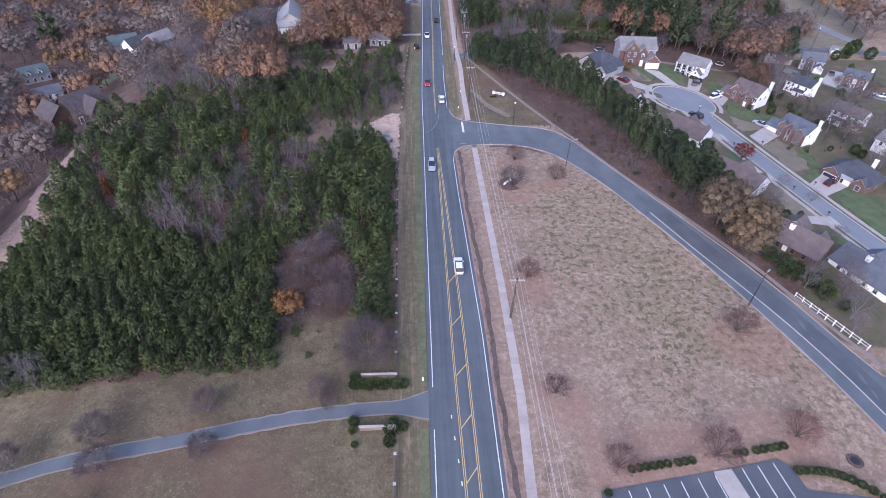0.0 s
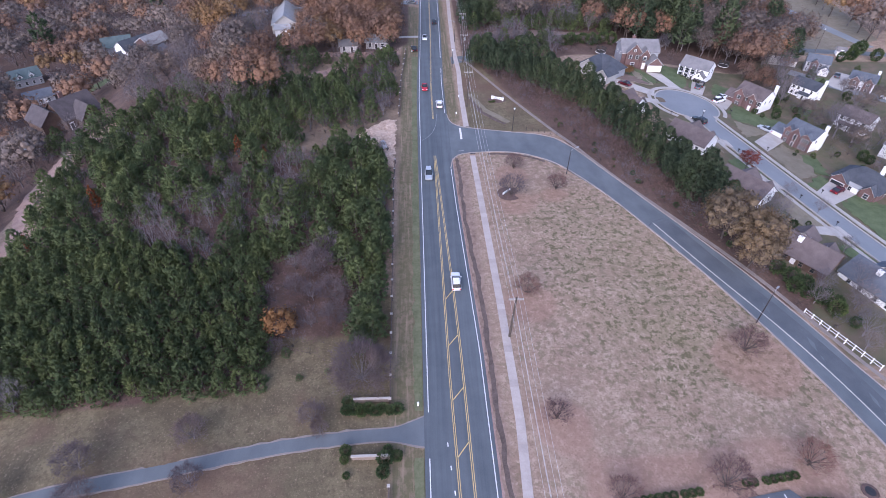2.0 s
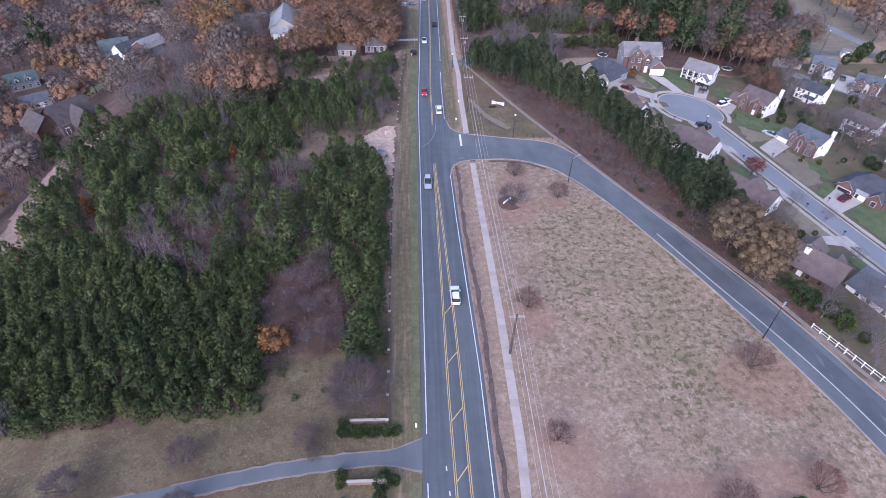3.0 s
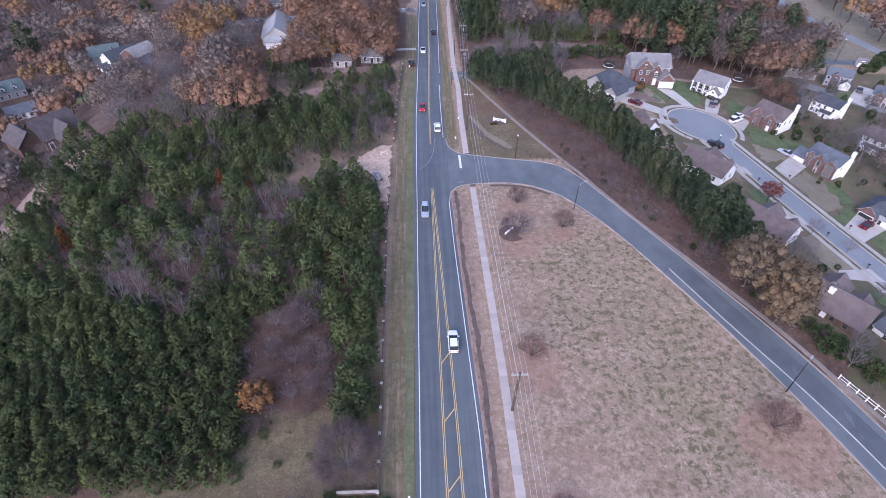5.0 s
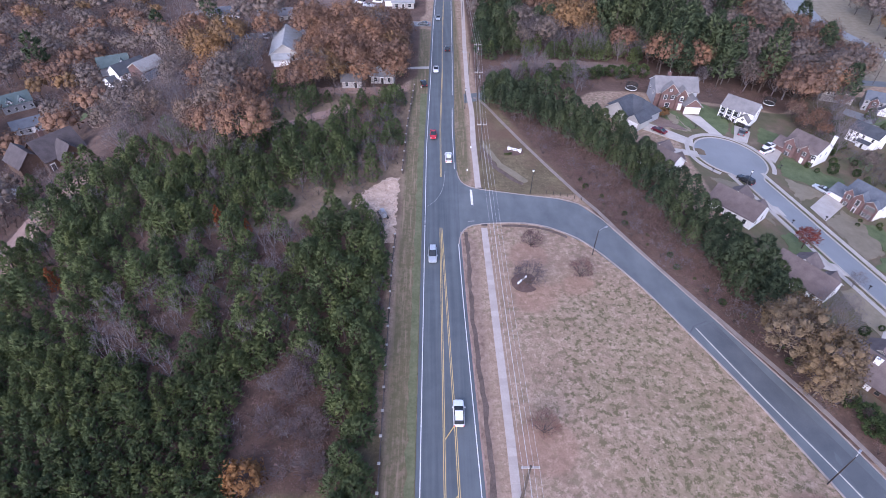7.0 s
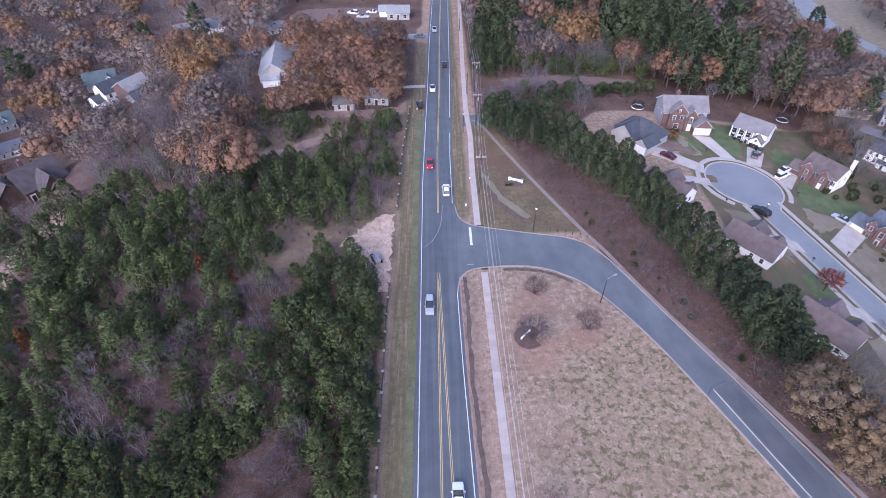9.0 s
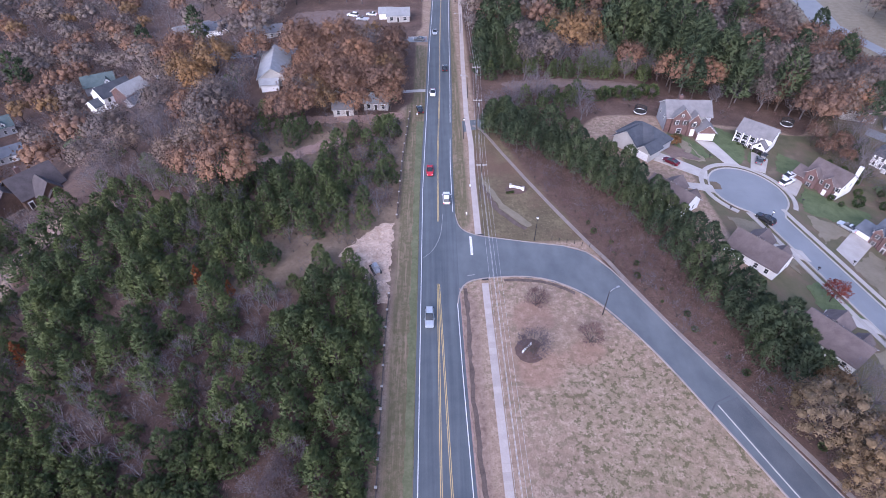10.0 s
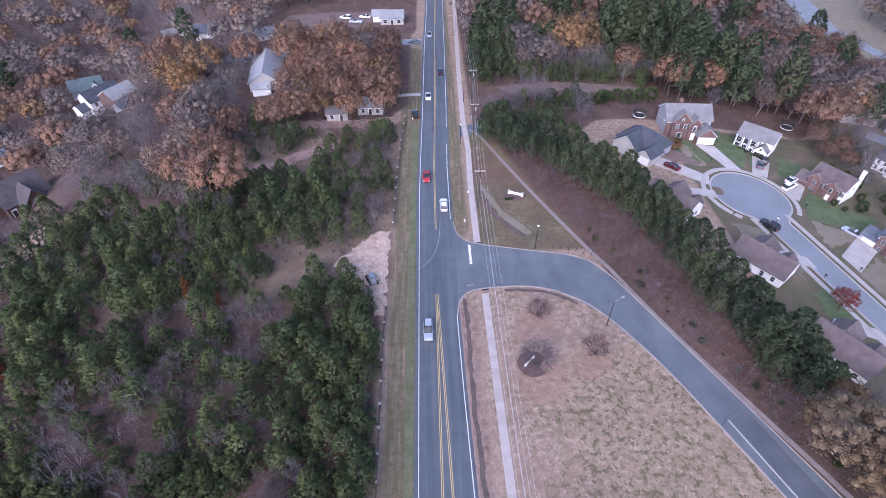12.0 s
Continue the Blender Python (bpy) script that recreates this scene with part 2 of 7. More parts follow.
def thing(name, at, label, category, group="", kind=""):
    """An empty at the thing's base."""
    ob = new(name)
    ob.matrix_basis = at
    return tagged(ob, label, category, group, kind)


def at(x, y, turn=0, up=0.0):
    return pose(x, y, float(rise(x, y)) + up, 0, 0, turn)


def spline(pts, step=2.0):
    """A smooth line through the points."""
    p = [np.array(q, float) for q in pts]
    p = [2 * p[0] - p[1]] + p + [2 * p[-1] - p[-2]]
    out = []
    for i in range(1, len(p) - 2):
        n = max(2, int(np.linalg.norm(p[i + 1] - p[i]) / step))
        for k in range(n):
            t = k / n
            a, b, c, d = p[i - 1], p[i], p[i + 1], p[i + 2]
            out.append(0.5 * (2 * b + (c - a) * t + (2 * a - 5 * b + 4 * c - d) * t * t + (3 * b - a - 3 * c + d) * t ** 3))
    return out + [p[-2]]


def offset(line, d):
    """The line shifted to its right by d."""
    line = [np.array(q, float) for q in line]
    out = []
    for i, q in enumerate(line):
        t = line[min(i + 1, len(line) - 1)] - line[max(i - 1, 0)]
        t /= np.linalg.norm(t)
        out.append(q + np.array((t[1], -t[0])) * d)
    return out


def ribbon(left, right, z, depth=0.3, across=1):
    """A strip of some thickness between two lines of as many points, on the land."""
    b = Build()
    n, m = len(left), across + 1
    pts, fs = [], []
    for l, r in zip(left, right):
        for k in range(m):
            q = np.array(l) * (1 - k / across) + np.array(r) * (k / across)
            pts.append((q[0], q[1], float(rise(q[0], q[1])) + z))
    for i in range(n - 1):
        for k in range(across):
            a = i * m + k
            fs.append((a, a + 1, a + m + 1, a + m))
    base = len(pts)
    for l, r in zip(left, right):
        for q in (l, r):
            pts.append((q[0], q[1], float(rise(q[0], q[1])) + z - depth))
    for i in range(n - 1):
        a = base + 2 * i
        fs.append((i * m, (i + 1) * m, a + 2, a))
        fs.append((a + 1, a + 3, (i + 1) * m + across, i * m + across))
    fs.append((0, base, base + 1, across))
    fs.append(((n - 1) * m, (n - 1) * m + across, base + 2 * n - 1, base + 2 * n - 2))
    return b.add(pts, fs)


def patch(name, poly, mat, z, label="", category="", depth=0.25, cell=4.0):
    """A flat piece of ground with the given outline, cut into strips so that it follows the land."""
    bm = bmesh.new()
    vs = [bm.verts.new((x, y, 0)) for x, y in poly]
    bm.faces.new(vs)
    x0, x1 = min(p[0] for p in poly), max(p[0] for p in poly)
    y0, y1 = min(p[1] for p in poly), max(p[1] for p in poly)
    for axis, a, b in ((0, x0, x1), (1, y0, y1)):
        k = a + cell
        while k < b:
            co, no = [0, 0, 0], [0, 0, 0]
            co[axis], no[axis] = k, 1
            bmesh.ops.bisect_plane(bm, geom=bm.verts[:] + bm.edges[:] + bm.faces[:], plane_co=co, plane_no=no)
            k += cell
    bmesh.ops.recalc_face_normals(bm, faces=bm.faces[:])
    if bm.faces[0:1] and next(iter(bm.faces)).normal.z < 0:
        bmesh.ops.reverse_faces(bm, faces=bm.faces[:])
    for v in bm.verts:
        v.co.z = float(rise(v.co.x, v.co.y)) + z
    edge = [e for e in bm.edges if e.is_boundary]
    ret = bmesh.ops.extrude_edge_only(bm, edges=edge)
    for v in (g for g in ret["geom"] if isinstance(g, bmesh.types.BMVert)):
        v.co.z -= depth
    me = bpy.data.meshes.new(name)
    bm.to_mesh(me)
    bm.free()
    me.materials.append(mat)
    return tagged(new(name, me), label, category or name, kind="structure")


def inside(poly, x, y):
    n, hit = len(poly), False
    for i in range(n):
        (xa, ya), (xb, yb) = poly[i], poly[i - 1]
        if (ya > y) != (yb > y) and x < (xb - xa) * (y - ya) / (yb - ya) + xa:
            hit = not hit
    return hit


def inside_grid(poly, X, Y):
    hit = np.zeros(X.shape, bool)
    for i in range(len(poly)):
        (xa, ya), (xb, yb) = poly[i], poly[i - 1]
        if ya == yb:
            continue
        hit ^= ((ya > Y) != (yb > Y)) & (X < (xb - xa) * (Y - ya) / (yb - ya) + xa)
    return hit


def ragged(poly, step=1.1, amount=0.7):
    """The outline with an uneven grown edge."""
    out = []
    for (x0, y0), (x1, y1) in zip(poly, poly[1:] + poly[:1]):
        n = max(1, int(math.hypot(x1 - x0, y1 - y0) / step))
        for k in range(n):
            x, y = x0 + (x1 - x0) * k / n, y0 + (y1 - y0) * k / n
            out.append((x + amount * noise.noise((x * 0.6, y * 0.6, 2)), y + amount * noise.noise((x * 0.6, y * 0.6, 8))))
    return out

# ---- plan of the land ----
def road_left(y):
    return float(np.interp(y, [-100, 150, 207, 250, 285, 420], [2.5, 2.6, 3.8, 4.5, 5.5, 9.0]))


def road_right(y):
    return float(np.interp(y, [-100, 45, 90, 113, 163, 185, 208, 250, 285, 420], [12.2, 12.2, 10.9, 10.5, 10.5, 11.1, 11.7, 12.5, 13.1, 16.6]))


INNER = [(10.7, 108), (11.3, 111.6), (13, 114.2), (16.3, 115.4), (24, 116), (30, 115.3), (35.4, 112.8), (41.2, 107.8), (48.9, 95.5), (55.7, 80.6), (63.2, 62.5), (70.4, 41), (75.3, 22), (80, -2), (86, -40)]
OUTER = [(11.0, 139), (11.6, 135), (12.9, 132.4), (15.8, 130.5), (22, 129), (30.5, 127.2), (37, 126), (42, 123.7), (46.4, 117.8), (55, 99.6), (63, 82.6), (70.9, 65.4), (76.5, 51), (80.3, 40), (83, 33.4)]
DRIVE = [(2.4, 29.6), (-2, 29.3), (-9, 29), (-22, 27.4), (-38, 24.2), (-54, 21.2), (-70, 17.5), (-100, 11), (-150, 2)]
COURT_C, COURT_R = (93.3, 150.0), 10.8
COURT_MID = [(94.2, 141), (98.4, 124), (103.3, 104), (109, 82.5), (115, 62), (122, 38), (130, 8)]

PINES = [(-88, 37), (-60, 35.5), (-25, 38.5), (-26.5, 48), (-31, 66), (-22, 76), (-15, 63), (-6.5, 58), (-6.5, 110), (-14, 121), (-30, 122), (-50, 140), (-88, 152), (-103, 136), (-99, 112), (-93, 92), (-92, 60)]
FIELD = [(11, 113), (35, 113), (46, 95), (62, 62), (75, 22), (86, -40), (13, -40)]
BELT_FLOOR = [(24, 182), (45, 121), (52, 103), (70, 65), (78, 49), (84, 60), (74, 90), (70, 120), (60, 150), (40, 176)]
WOODS_WEST = [(-240, 160), (-120, 150), (-90, 156), (-50, 142), (-12, 186), (-2, 200), (2, 330), (-240, 400)]
WOODS_EAST = [(20, 186), (50, 178), (60, 190), (130, 186), (150, 205), (150, 262), (175, 300), (180, 400), (20, 400)]
MEADOW = [(-150, -60), (-4, -60), (-4, 38), (-25, 42), (-88, 41), (-150, 36)]

xs = np.concatenate([[-2600, -1700, -1000, -600, -450, -380, -340], np.arange(-322, 250, 2.3), [262, 320, 400, 600, 1000, 1700, 2600]])
ys = np.concatenate([[-2400, -1500, -900, -500, -300, -180, -110], np.arange(-62, 430, 2.3), [445, 500, 700, 1100, 1800, 2800]])
GX, GY = np.meshgrid(xs, ys)
Z = rise(GX, GY)
for j in range(len(ys)):
    for i in range(len(xs)):
        if not (-6 < xs[i] < 22 or xs[i] < -320 or xs[i] > 248) and abs(ys[j]) < 425:
            Z[j, i] += 0.18 * noise.noise((xs[i] * 0.09, ys[j] * 0.09, 0)) - 0.05
ground_mesh = bpy.data.meshes.new("ground")
nx, ny = len(xs), len(ys)
ids = np.arange(nx * ny).reshape(ny, nx)
quads = np.stack([ids[:-1, :-1], ids[:-1, 1:], ids[1:, 1:], ids[1:, :-1]], -1).reshape(-1, 4)
# the ground lies a little under roads and courts
near_road = ((GX > 1) & (GX < 13) | (GX > 22) & (GX < 80) & (GY < 16) & (GY > -32) | inside_grid(INNER + OUTER[::-1], GX, GY))
Z = np.where(near_road, np.minimum(Z, rise(GX, GY) - 0.06), Z)
ground_mesh.from_pydata(np.stack([GX, GY, Z], -1).reshape(-1, 3).tolist(), [], quads.tolist())


def soft_mask(mask, rounds=2):
    m = mask.astype(float)
    for _ in range(rounds):
        p = np.pad(m, 1, mode="edge")
        m = (p[1:-1, 1:-1] * 2 + p[:-2, 1:-1] + p[2:, 1:-1] + p[1:-1, :-2] + p[1:-1, 2:]) / 6
    return m


litter = inside_grid(PINES, GX, GY) | inside_grid(BELT_FLOOR, GX, GY) | inside_grid(WOODS_WEST, GX, GY) | inside_grid(WOODS_EAST, GX, GY)
litter |= (GX > -31) & (GX < -9) & (GY > 50) & (GY < 80)
litter |= (GX < -5) & (GY > 74) & (GY < 118) & (GX > -30) | (GY > 352) | (GX < -108) & (GY > 45)
verge = (GX > -3.8) & (GX < 2.6) & (GY < 250) | (GX > 11) & (GX < 16) & (GY > 133)
meadow = inside_grid(MEADOW, GX, GY) | (GX > 17) & (GX < 46) & (GY > 128) & (GY < 186) | ((GX > -32) & (GX < -4) & (GY > 36) & (GY < 62))
scrub = (GX > -62) & (GX < -4) & (GY > 112) & (GY < 190)
yard = (GX > 80) & (GY > 40) & (GY < 185) | (GX > 140) & (GY <= 200)
fallen = np.zeros(GX.shape, bool)
for fx, fy, fr in ((23.5, 57, 5.5), (61.8, 41.5, 8), (26.4, 104, 4.5), (26, 91, 5), (46, 19.5, 6), (31, 18.5, 6), (60, 21.5, 6), (24, 30, 5), (38, 19, 6), (53, 21, 6), (36, 95, 4)):
    fallen |= (GX - fx) ** 2 + (GY - fy) ** 2 < fr * fr
lush_at = np.zeros(GX.shape, bool)
for fx, fy, fr in ((47, 74, 12), (56, 54, 9), (51, 42, 10), (37, 84, 10), (40, 66, 9), (60, 38, 6), (42, 50, 7), (52, 64, 9), (62, 51, 8), (66, 42, 6), (57, 67, 8), (49, 86, 7), (69, 30, 5)):
    lush_at |= (GX - fx) ** 2 + (GY - fy) ** 2 < fr * fr
for key, m in (("fallen", fallen), ("lush", lush_at), ("litter", litter & ~scrub), ("verge", verge), ("meadow", meadow), ("scrub", scrub), ("yard", yard), ("bare", (GX > 11) & (GX < 15.6) & (GY < 112))):
    ground_mesh.attributes.new(key, "FLOAT", "POINT").data.foreach_set("value", soft_mask(m, 16 if key == "lush" else 2).ravel())

GROUND, nt, gbsdf = nodes_of("ground_cover", 0.95)
n_big, n_mid, n_fine, n_tuft = noise_of(nt, 0.035, 5), noise_of(nt, 0.16, 5), noise_of(nt, 0.8, 5, 0.7), noise_of(nt, 2.6, 3, 0.7)


def region(key):
    a = nt.nodes.new("ShaderNodeAttribute")
    a.attribute_name = key
    ragged = maths(nt, "ADD", a.outputs["Fac"], maths(nt, "MULTIPLY", maths(nt, "SUBTRACT", n_fine, 0.5), 0.8))
    r = ramp(nt, ragged, [(0.4, (0, 0, 0)), (0.62, (1, 1, 1))])
    return r


dry = ramp(nt, n_mid, [(0.3, (0.305, 0.222, 0.174)), (0.5, (0.375, 0.287, 0.226)), (0.7, (0.445, 0.356, 0.284))])
dry = mix(nt, ramp(nt, n_fine, [(0.36, (0.65,) * 3), (0.52, (0, 0, 0))]), dry, (0.24, 0.172, 0.132))
dry = mix(nt, ramp(nt, n_fine, [(0.54, (0, 0, 0)), (0.65, (0.7,) * 3)]), dry, (0.54, 0.43, 0.355))
lush_attr = nt.nodes.new("ShaderNodeAttribute")
lush_attr.attribute_name = "lush"
lush = maths(nt, "MULTIPLY", lush_attr.outputs["Fac"], ramp(nt, noise_of(nt, 0.11, 5, 0.7), [(0.36, (0.15,) * 3), (0.6, (1,) * 3)]))
dry = mix(nt, maths(nt, "MULTIPLY", lush, ramp(nt, n_fine, [(0.36, (0.75,) * 3), (0.6, (0.2,) * 3)])), dry, (0.215, 0.205, 0.11))
clump = ramp(nt, noise_of(nt, 0.75, 5, 0.74), [(0.5, (0, 0, 0)), (0.57, (0.95,) * 3)])
gate = maths(nt, "ADD", maths(nt, "MULTIPLY", lush, 1.3), ramp(nt, noise_of(nt, 0.05, 6, 0.7), [(0.42, (0.1,) * 3), (0.58, (0.65,) * 3)]))
dry = mix(nt, maths(nt, "MULTIPLY", clump, gate), dry, (0.13, 0.124, 0.062))
dry = mix(nt, ramp(nt, n_tuft, [(0.34, (0.75,) * 3), (0.47, (0, 0, 0))]), dry, (0.205, 0.155, 0.112))
col = mix(nt, maths(nt, "MULTIPLY", region("fallen"), 0.36), dry, (0.33, 0.19, 0.155))
grass_m = ramp(nt, n_mid, [(0.32, (0.108, 0.09, 0.055)), (0.5, (0.158, 0.136, 0.082)), (0.68, (0.212, 0.185, 0.112))])
grass_m = mix(nt, ramp(nt, n_fine, [(0.36, (0.7,) * 3), (0.54, (0, 0, 0))]), grass_m, (0.092, 0.074, 0.046))
grass_m = mix(nt, ramp(nt, n_tuft, [(0.56, (0, 0, 0)), (0.68, (0.75,) * 3)]), grass_m, (0.29, 0.235, 0.165))
grass_m = mix(nt, ramp(nt, n_tuft, [(0.32, (0.7,) * 3), (0.43, (0, 0, 0))]), grass_m, (0.075, 0.066, 0.04))
grass_m = mix(nt, ramp(nt, n_big, [(0.5, (0, 0, 0)), (0.62, (0.62,) * 3)]), grass_m, (0.165, 0.098, 0.075))
col = mix(nt, region("meadow"), col, grass_m)
verge_c = ramp(nt, n_mid, [(0.3, (0.26, 0.2, 0.148)), (0.5, (0.215, 0.176, 0.12)), (0.68, (0.3, 0.24, 0.184))])
verge_c = mix(nt, ramp(nt, n_fine, [(0.4, (0.9,) * 3), (0.6, (0, 0, 0))]), verge_c, (0.125, 0.128, 0.066))
verge_c = mix(nt, ramp(nt, n_tuft, [(0.33, (0.6,) * 3), (0.45, (0, 0, 0))]), verge_c, (0.11, 0.09, 0.055))
mown = nt.nodes.new("ShaderNodeVectorMath")
mown.operation = "MULTIPLY"
mown.inputs[1].default_value = (1.5, 0.07, 1)
nt.links.new(coords(nt), mown.inputs[0])
streak = noise_of(nt, 1.0, 4, 0.65, mown.outputs[0])
verge_c = mix(nt, ramp(nt, streak, [(0.4, (0.7,) * 3), (0.52, (0, 0, 0))]), verge_c, (0.135, 0.128, 0.07))
verge_c = mix(nt, ramp(nt, streak, [(0.55, (0, 0, 0)), (0.66, (0.7,) * 3)]), verge_c, (0.34, 0.262, 0.2))
col = mix(nt, region("verge"), col, verge_c)
bare_c = ramp(nt, n_fine, [(0.35, (0.17, 0.12, 0.095)), (0.5, (0.27, 0.2, 0.165)), (0.65, (0.36, 0.28, 0.235))])
col = mix(nt, maths(nt, "MULTIPLY", region("bare"), 0.85), col, bare_c)
yard_c = ramp(nt, n_mid, [(0.3, (0.082, 0.092, 0.048)), (0.46, (0.125, 0.122, 0.072)), (0.58, (0.155, 0.125, 0.088)), (0.7, (0.2, 0.165, 0.12))])
col = mix(nt, region("yard"), col, yard_c)
scrub_c = ramp(nt, n_mid, [(0.3, (0.14, 0.105, 0.08)), (0.5, (0.225, 0.175, 0.132)), (0.7, (0.33, 0.26, 0.205))])
scrub_c = mix(nt, ramp(nt, n_fine, [(0.35, (0.6,) * 3), (0.6, (0, 0, 0))]), scrub_c, (0.12, 0.1, 0.065))
col = mix(nt, region("scrub"), col, scrub_c)
litter_c = ramp(nt, n_mid, [(0.3, (0.085, 0.053, 0.044)), (0.5, (0.132, 0.084, 0.069)), (0.7, (0.185, 0.126, 0.104))])
litter_c = mix(nt, ramp(nt, n_tuft, [(0.36, (0.8,) * 3), (0.5, (0, 0, 0))]), litter_c, (0.062, 0.05, 0.036))
litter_c = mix(nt, ramp(nt, n_fine, [(0.56, (0, 0, 0)), (0.68, (0.6,) * 3)]), litter_c, (0.215, 0.165, 0.135))
col = mix(nt, region("litter"), col, litter_c)
col = mix(nt, 1.0, col, (0.82, 0.76, 0.71), "MULTIPLY")
nt.links.new(col, gbsdf.inputs["Base Color"])
bump(nt, gbsdf, n_tuft, 0.5, 0.12)
ground_mesh.materials.append(GROUND)
tagged(new("ground", ground_mesh), "dry tan grass, meadow and brown leaf litter", "ground", kind="structure")

# ---- main road and markings ----
road_y = list(np.arange(-80, 424, 4.0))
tagged(part("road", ribbon([(road_left(y) - 0.75, y) for y in road_y], [(road_right(y) + 0.65, y) for y in road_y], 0.04, 0.4, 3), ASPHALT),
       "grey asphalt two-lane main road with painted lines", "road", kind="structure")
side = INNER + [(100, -40), (100, 14), (104, 24), (100, 31)] + OUTER[::-1]
patch("side_road", side, ASPHALT_SIDE, 0.028, "grey asphalt side road curving past the field", "road")

def stripe(name, fx, ys_, width, mat, label, z=0.048):
    line = [(fx(y), y) for y in ys_]
    ob = part(name, ribbon([(x - width / 2, y) for x, y in line], [(x + width / 2, y) for x, y in line], z, 0.03), mat)
    return tagged(ob, label, "road marking", kind="structure")


def along(name, line, width, mat, label, z=0.048, depth=0.03, category="road marking"):
    return tagged(part(name, ribbon(offset(line, -width / 2), offset(line, width / 2), z, depth), mat), label, category, kind="structure")


S, N = list(np.arange(-80, 112, 4.0)), list(np.arange(136, 424, 4.0))
stripe("edge_line", road_left, list(np.arange(-80, 27, 3.0)), 0.15, WHITE_LINE, "white painted edge line")
stripe("edge_line", road_left, list(np.arange(33, 424, 4.0)), 0.15, WHITE_LINE, "white painted edge line")
stripe("edge_line", road_right, S, 0.15, WHITE_LINE, "white painted edge line")
stripe("edge_line", road_right, list(np.arange(140, 178, 4.0)), 0.15, WHITE_LINE, "white painted edge line")
stripe("edge_line", road_right, list(np.arange(186, 424, 4.0)), 0.15, WHITE_LINE, "white painted edge line")
yel_l = lambda y: float(np.interp(y, [-80, 0, 40, 114], [7.3, 7.1, 6.45, 6.35]))
yel_r = lambda y: float(np.interp(y, [-80, 14, 45, 60, 114], [9.1, 9.0, 8.75, 8.4, 6.6]))
yel_n = lambda y: float(np.interp(y, [136, 163, 208, 250, 424], [6.7, 6.8, 8.0, 8.6, 12.9]))
for d in (-0.14, 0.14):
    stripe("centre_line", lambda y: yel_l(y) + d, S + [114], 0.12, YELLOW_LINE, "yellow painted double centre line")
    stripe("centre_line", lambda y: yel_r(y) + d, S + [114], 0.12, YELLOW_LINE, "yellow painted double centre line")
    stripe("centre_line", lambda y: yel_n(y) + d, N, 0.12, YELLOW_LINE, "yellow painted double centre line north of the junction")
for y in (59.7, 48, 36.4, 26.3, 17.3, 8, -2, -12, -22):
    along("hatch_line", [(yel_l(y - 1) + 0.2, y - 1.2), (yel_r(y + 1) - 0.2, y + 1.2)], 0.17, YELLOW_LINE, "yellow painted hatch bar of the median")
along("turn_line", spline([(3.0, 122.5), (5.4, 125.5), (7.2, 131), (7.9, 139)], 1), 0.1, WORN_LINE, "faded pale guide line curving through the junction")
for x0, y0 in ((6.0, 27.2), (6.3, 23.4), (6.65, 19.6), (6.9, 16.1)):
    along("lane_dash", [(x0 - 0.55, y0 - 0.35), (x0 - 0.6, y0 + 0.35)], 0.18, WHITE_LINE, "short white lane dash")
patch("stop_bar", [(14.3, 123.4), (14.9, 123.3), (14.9, 129.9), (14.3, 130.1)], WHITE_LINE, 0.05, "white painted stop bar", "road marking", 0.03)
patch("crossing_mark", [(13.2, 116.4), (14.8, 116.6), (14.8, 116.8), (13.2, 116.6)], WORN_LINE, 0.05, "faded white paint mark", "road marking", 0.03)
wl = spline([(57.4, 82.3), (63.3, 67), (70, 50.8), (74.4, 38.4), (77.9, 25.3), (82, 5), (88, -25)], 3)
along("centre_line", wl, 0.2, CREAM_LINE, "pale painted centre line of the side road")
tagged(part("asphalt_repair", ribbon(offset(wl, -4.5), offset(wl, -0.35), 0.036, 0.1), REPAVED), "darker repaved lane of the side road", "road", kind="structure")
along("road_seam", [(55.4, 80.6), (57.2, 82.8), (60.4, 84.2)], 0.3, ASPHALT_DARK, "dark tar seam across the side road", 0.044)
along("road_seam", [(60.6, 83.6), (63.4, 77.5)], 0.35, ASPHALT_DARK, "dark tar seam along the side road", 0.045)

# ---- kerbs, walks, drives ----
inner_line, outer_line = spline(INNER, 2.5), spline(OUTER, 2.5)
along("kerb", inner_line, 0.3, KERB, "low concrete kerb", 0.14, 0.3, "kerb")
along("kerb", offset(outer_line, -0.1), 0.22, KERB, "low concrete kerb", 0.14, 0.3, "kerb")
outer_walk = spline([(18.2, 184), (21, 181), (27.8, 163.5), (35.1, 145.6), (42.6, 128.5), (46.5, 120.6), (50, 112), (56, 98.6), (64.4, 82), (72.6, 65), (78.2, 51), (82, 41.5), (85, 35)], 2.0)
along("footpath", outer_walk, 0.95, FOOTPATH, "narrow concrete footpath beside the side road", 0.06, 0.3, "sidewalk")
drive_line = spline(DRIVE, 1.6)
flare = [1.0 + 1.7 * max(0, 1 - (3 - q[0]) / 6) for q in drive_line]
rough = lambda i, k: 0.16 * noise.noise((i * 0.9, k, 0.5))
dl = [offset(drive_line, -w * 1.08 - rough(i, 3))[i] for i, w in enumerate(flare)]
dr = [offset(drive_line, w * 1.08 + rough(i, 7))[i] for i, w in enumerate(flare)]
tagged(part("driveway", ribbon(dl, dr, 0.035, 0.3, 2), ASPHALT_SIDE), "long narrow pale asphalt driveway through the meadow", "driveway", kind="structure")
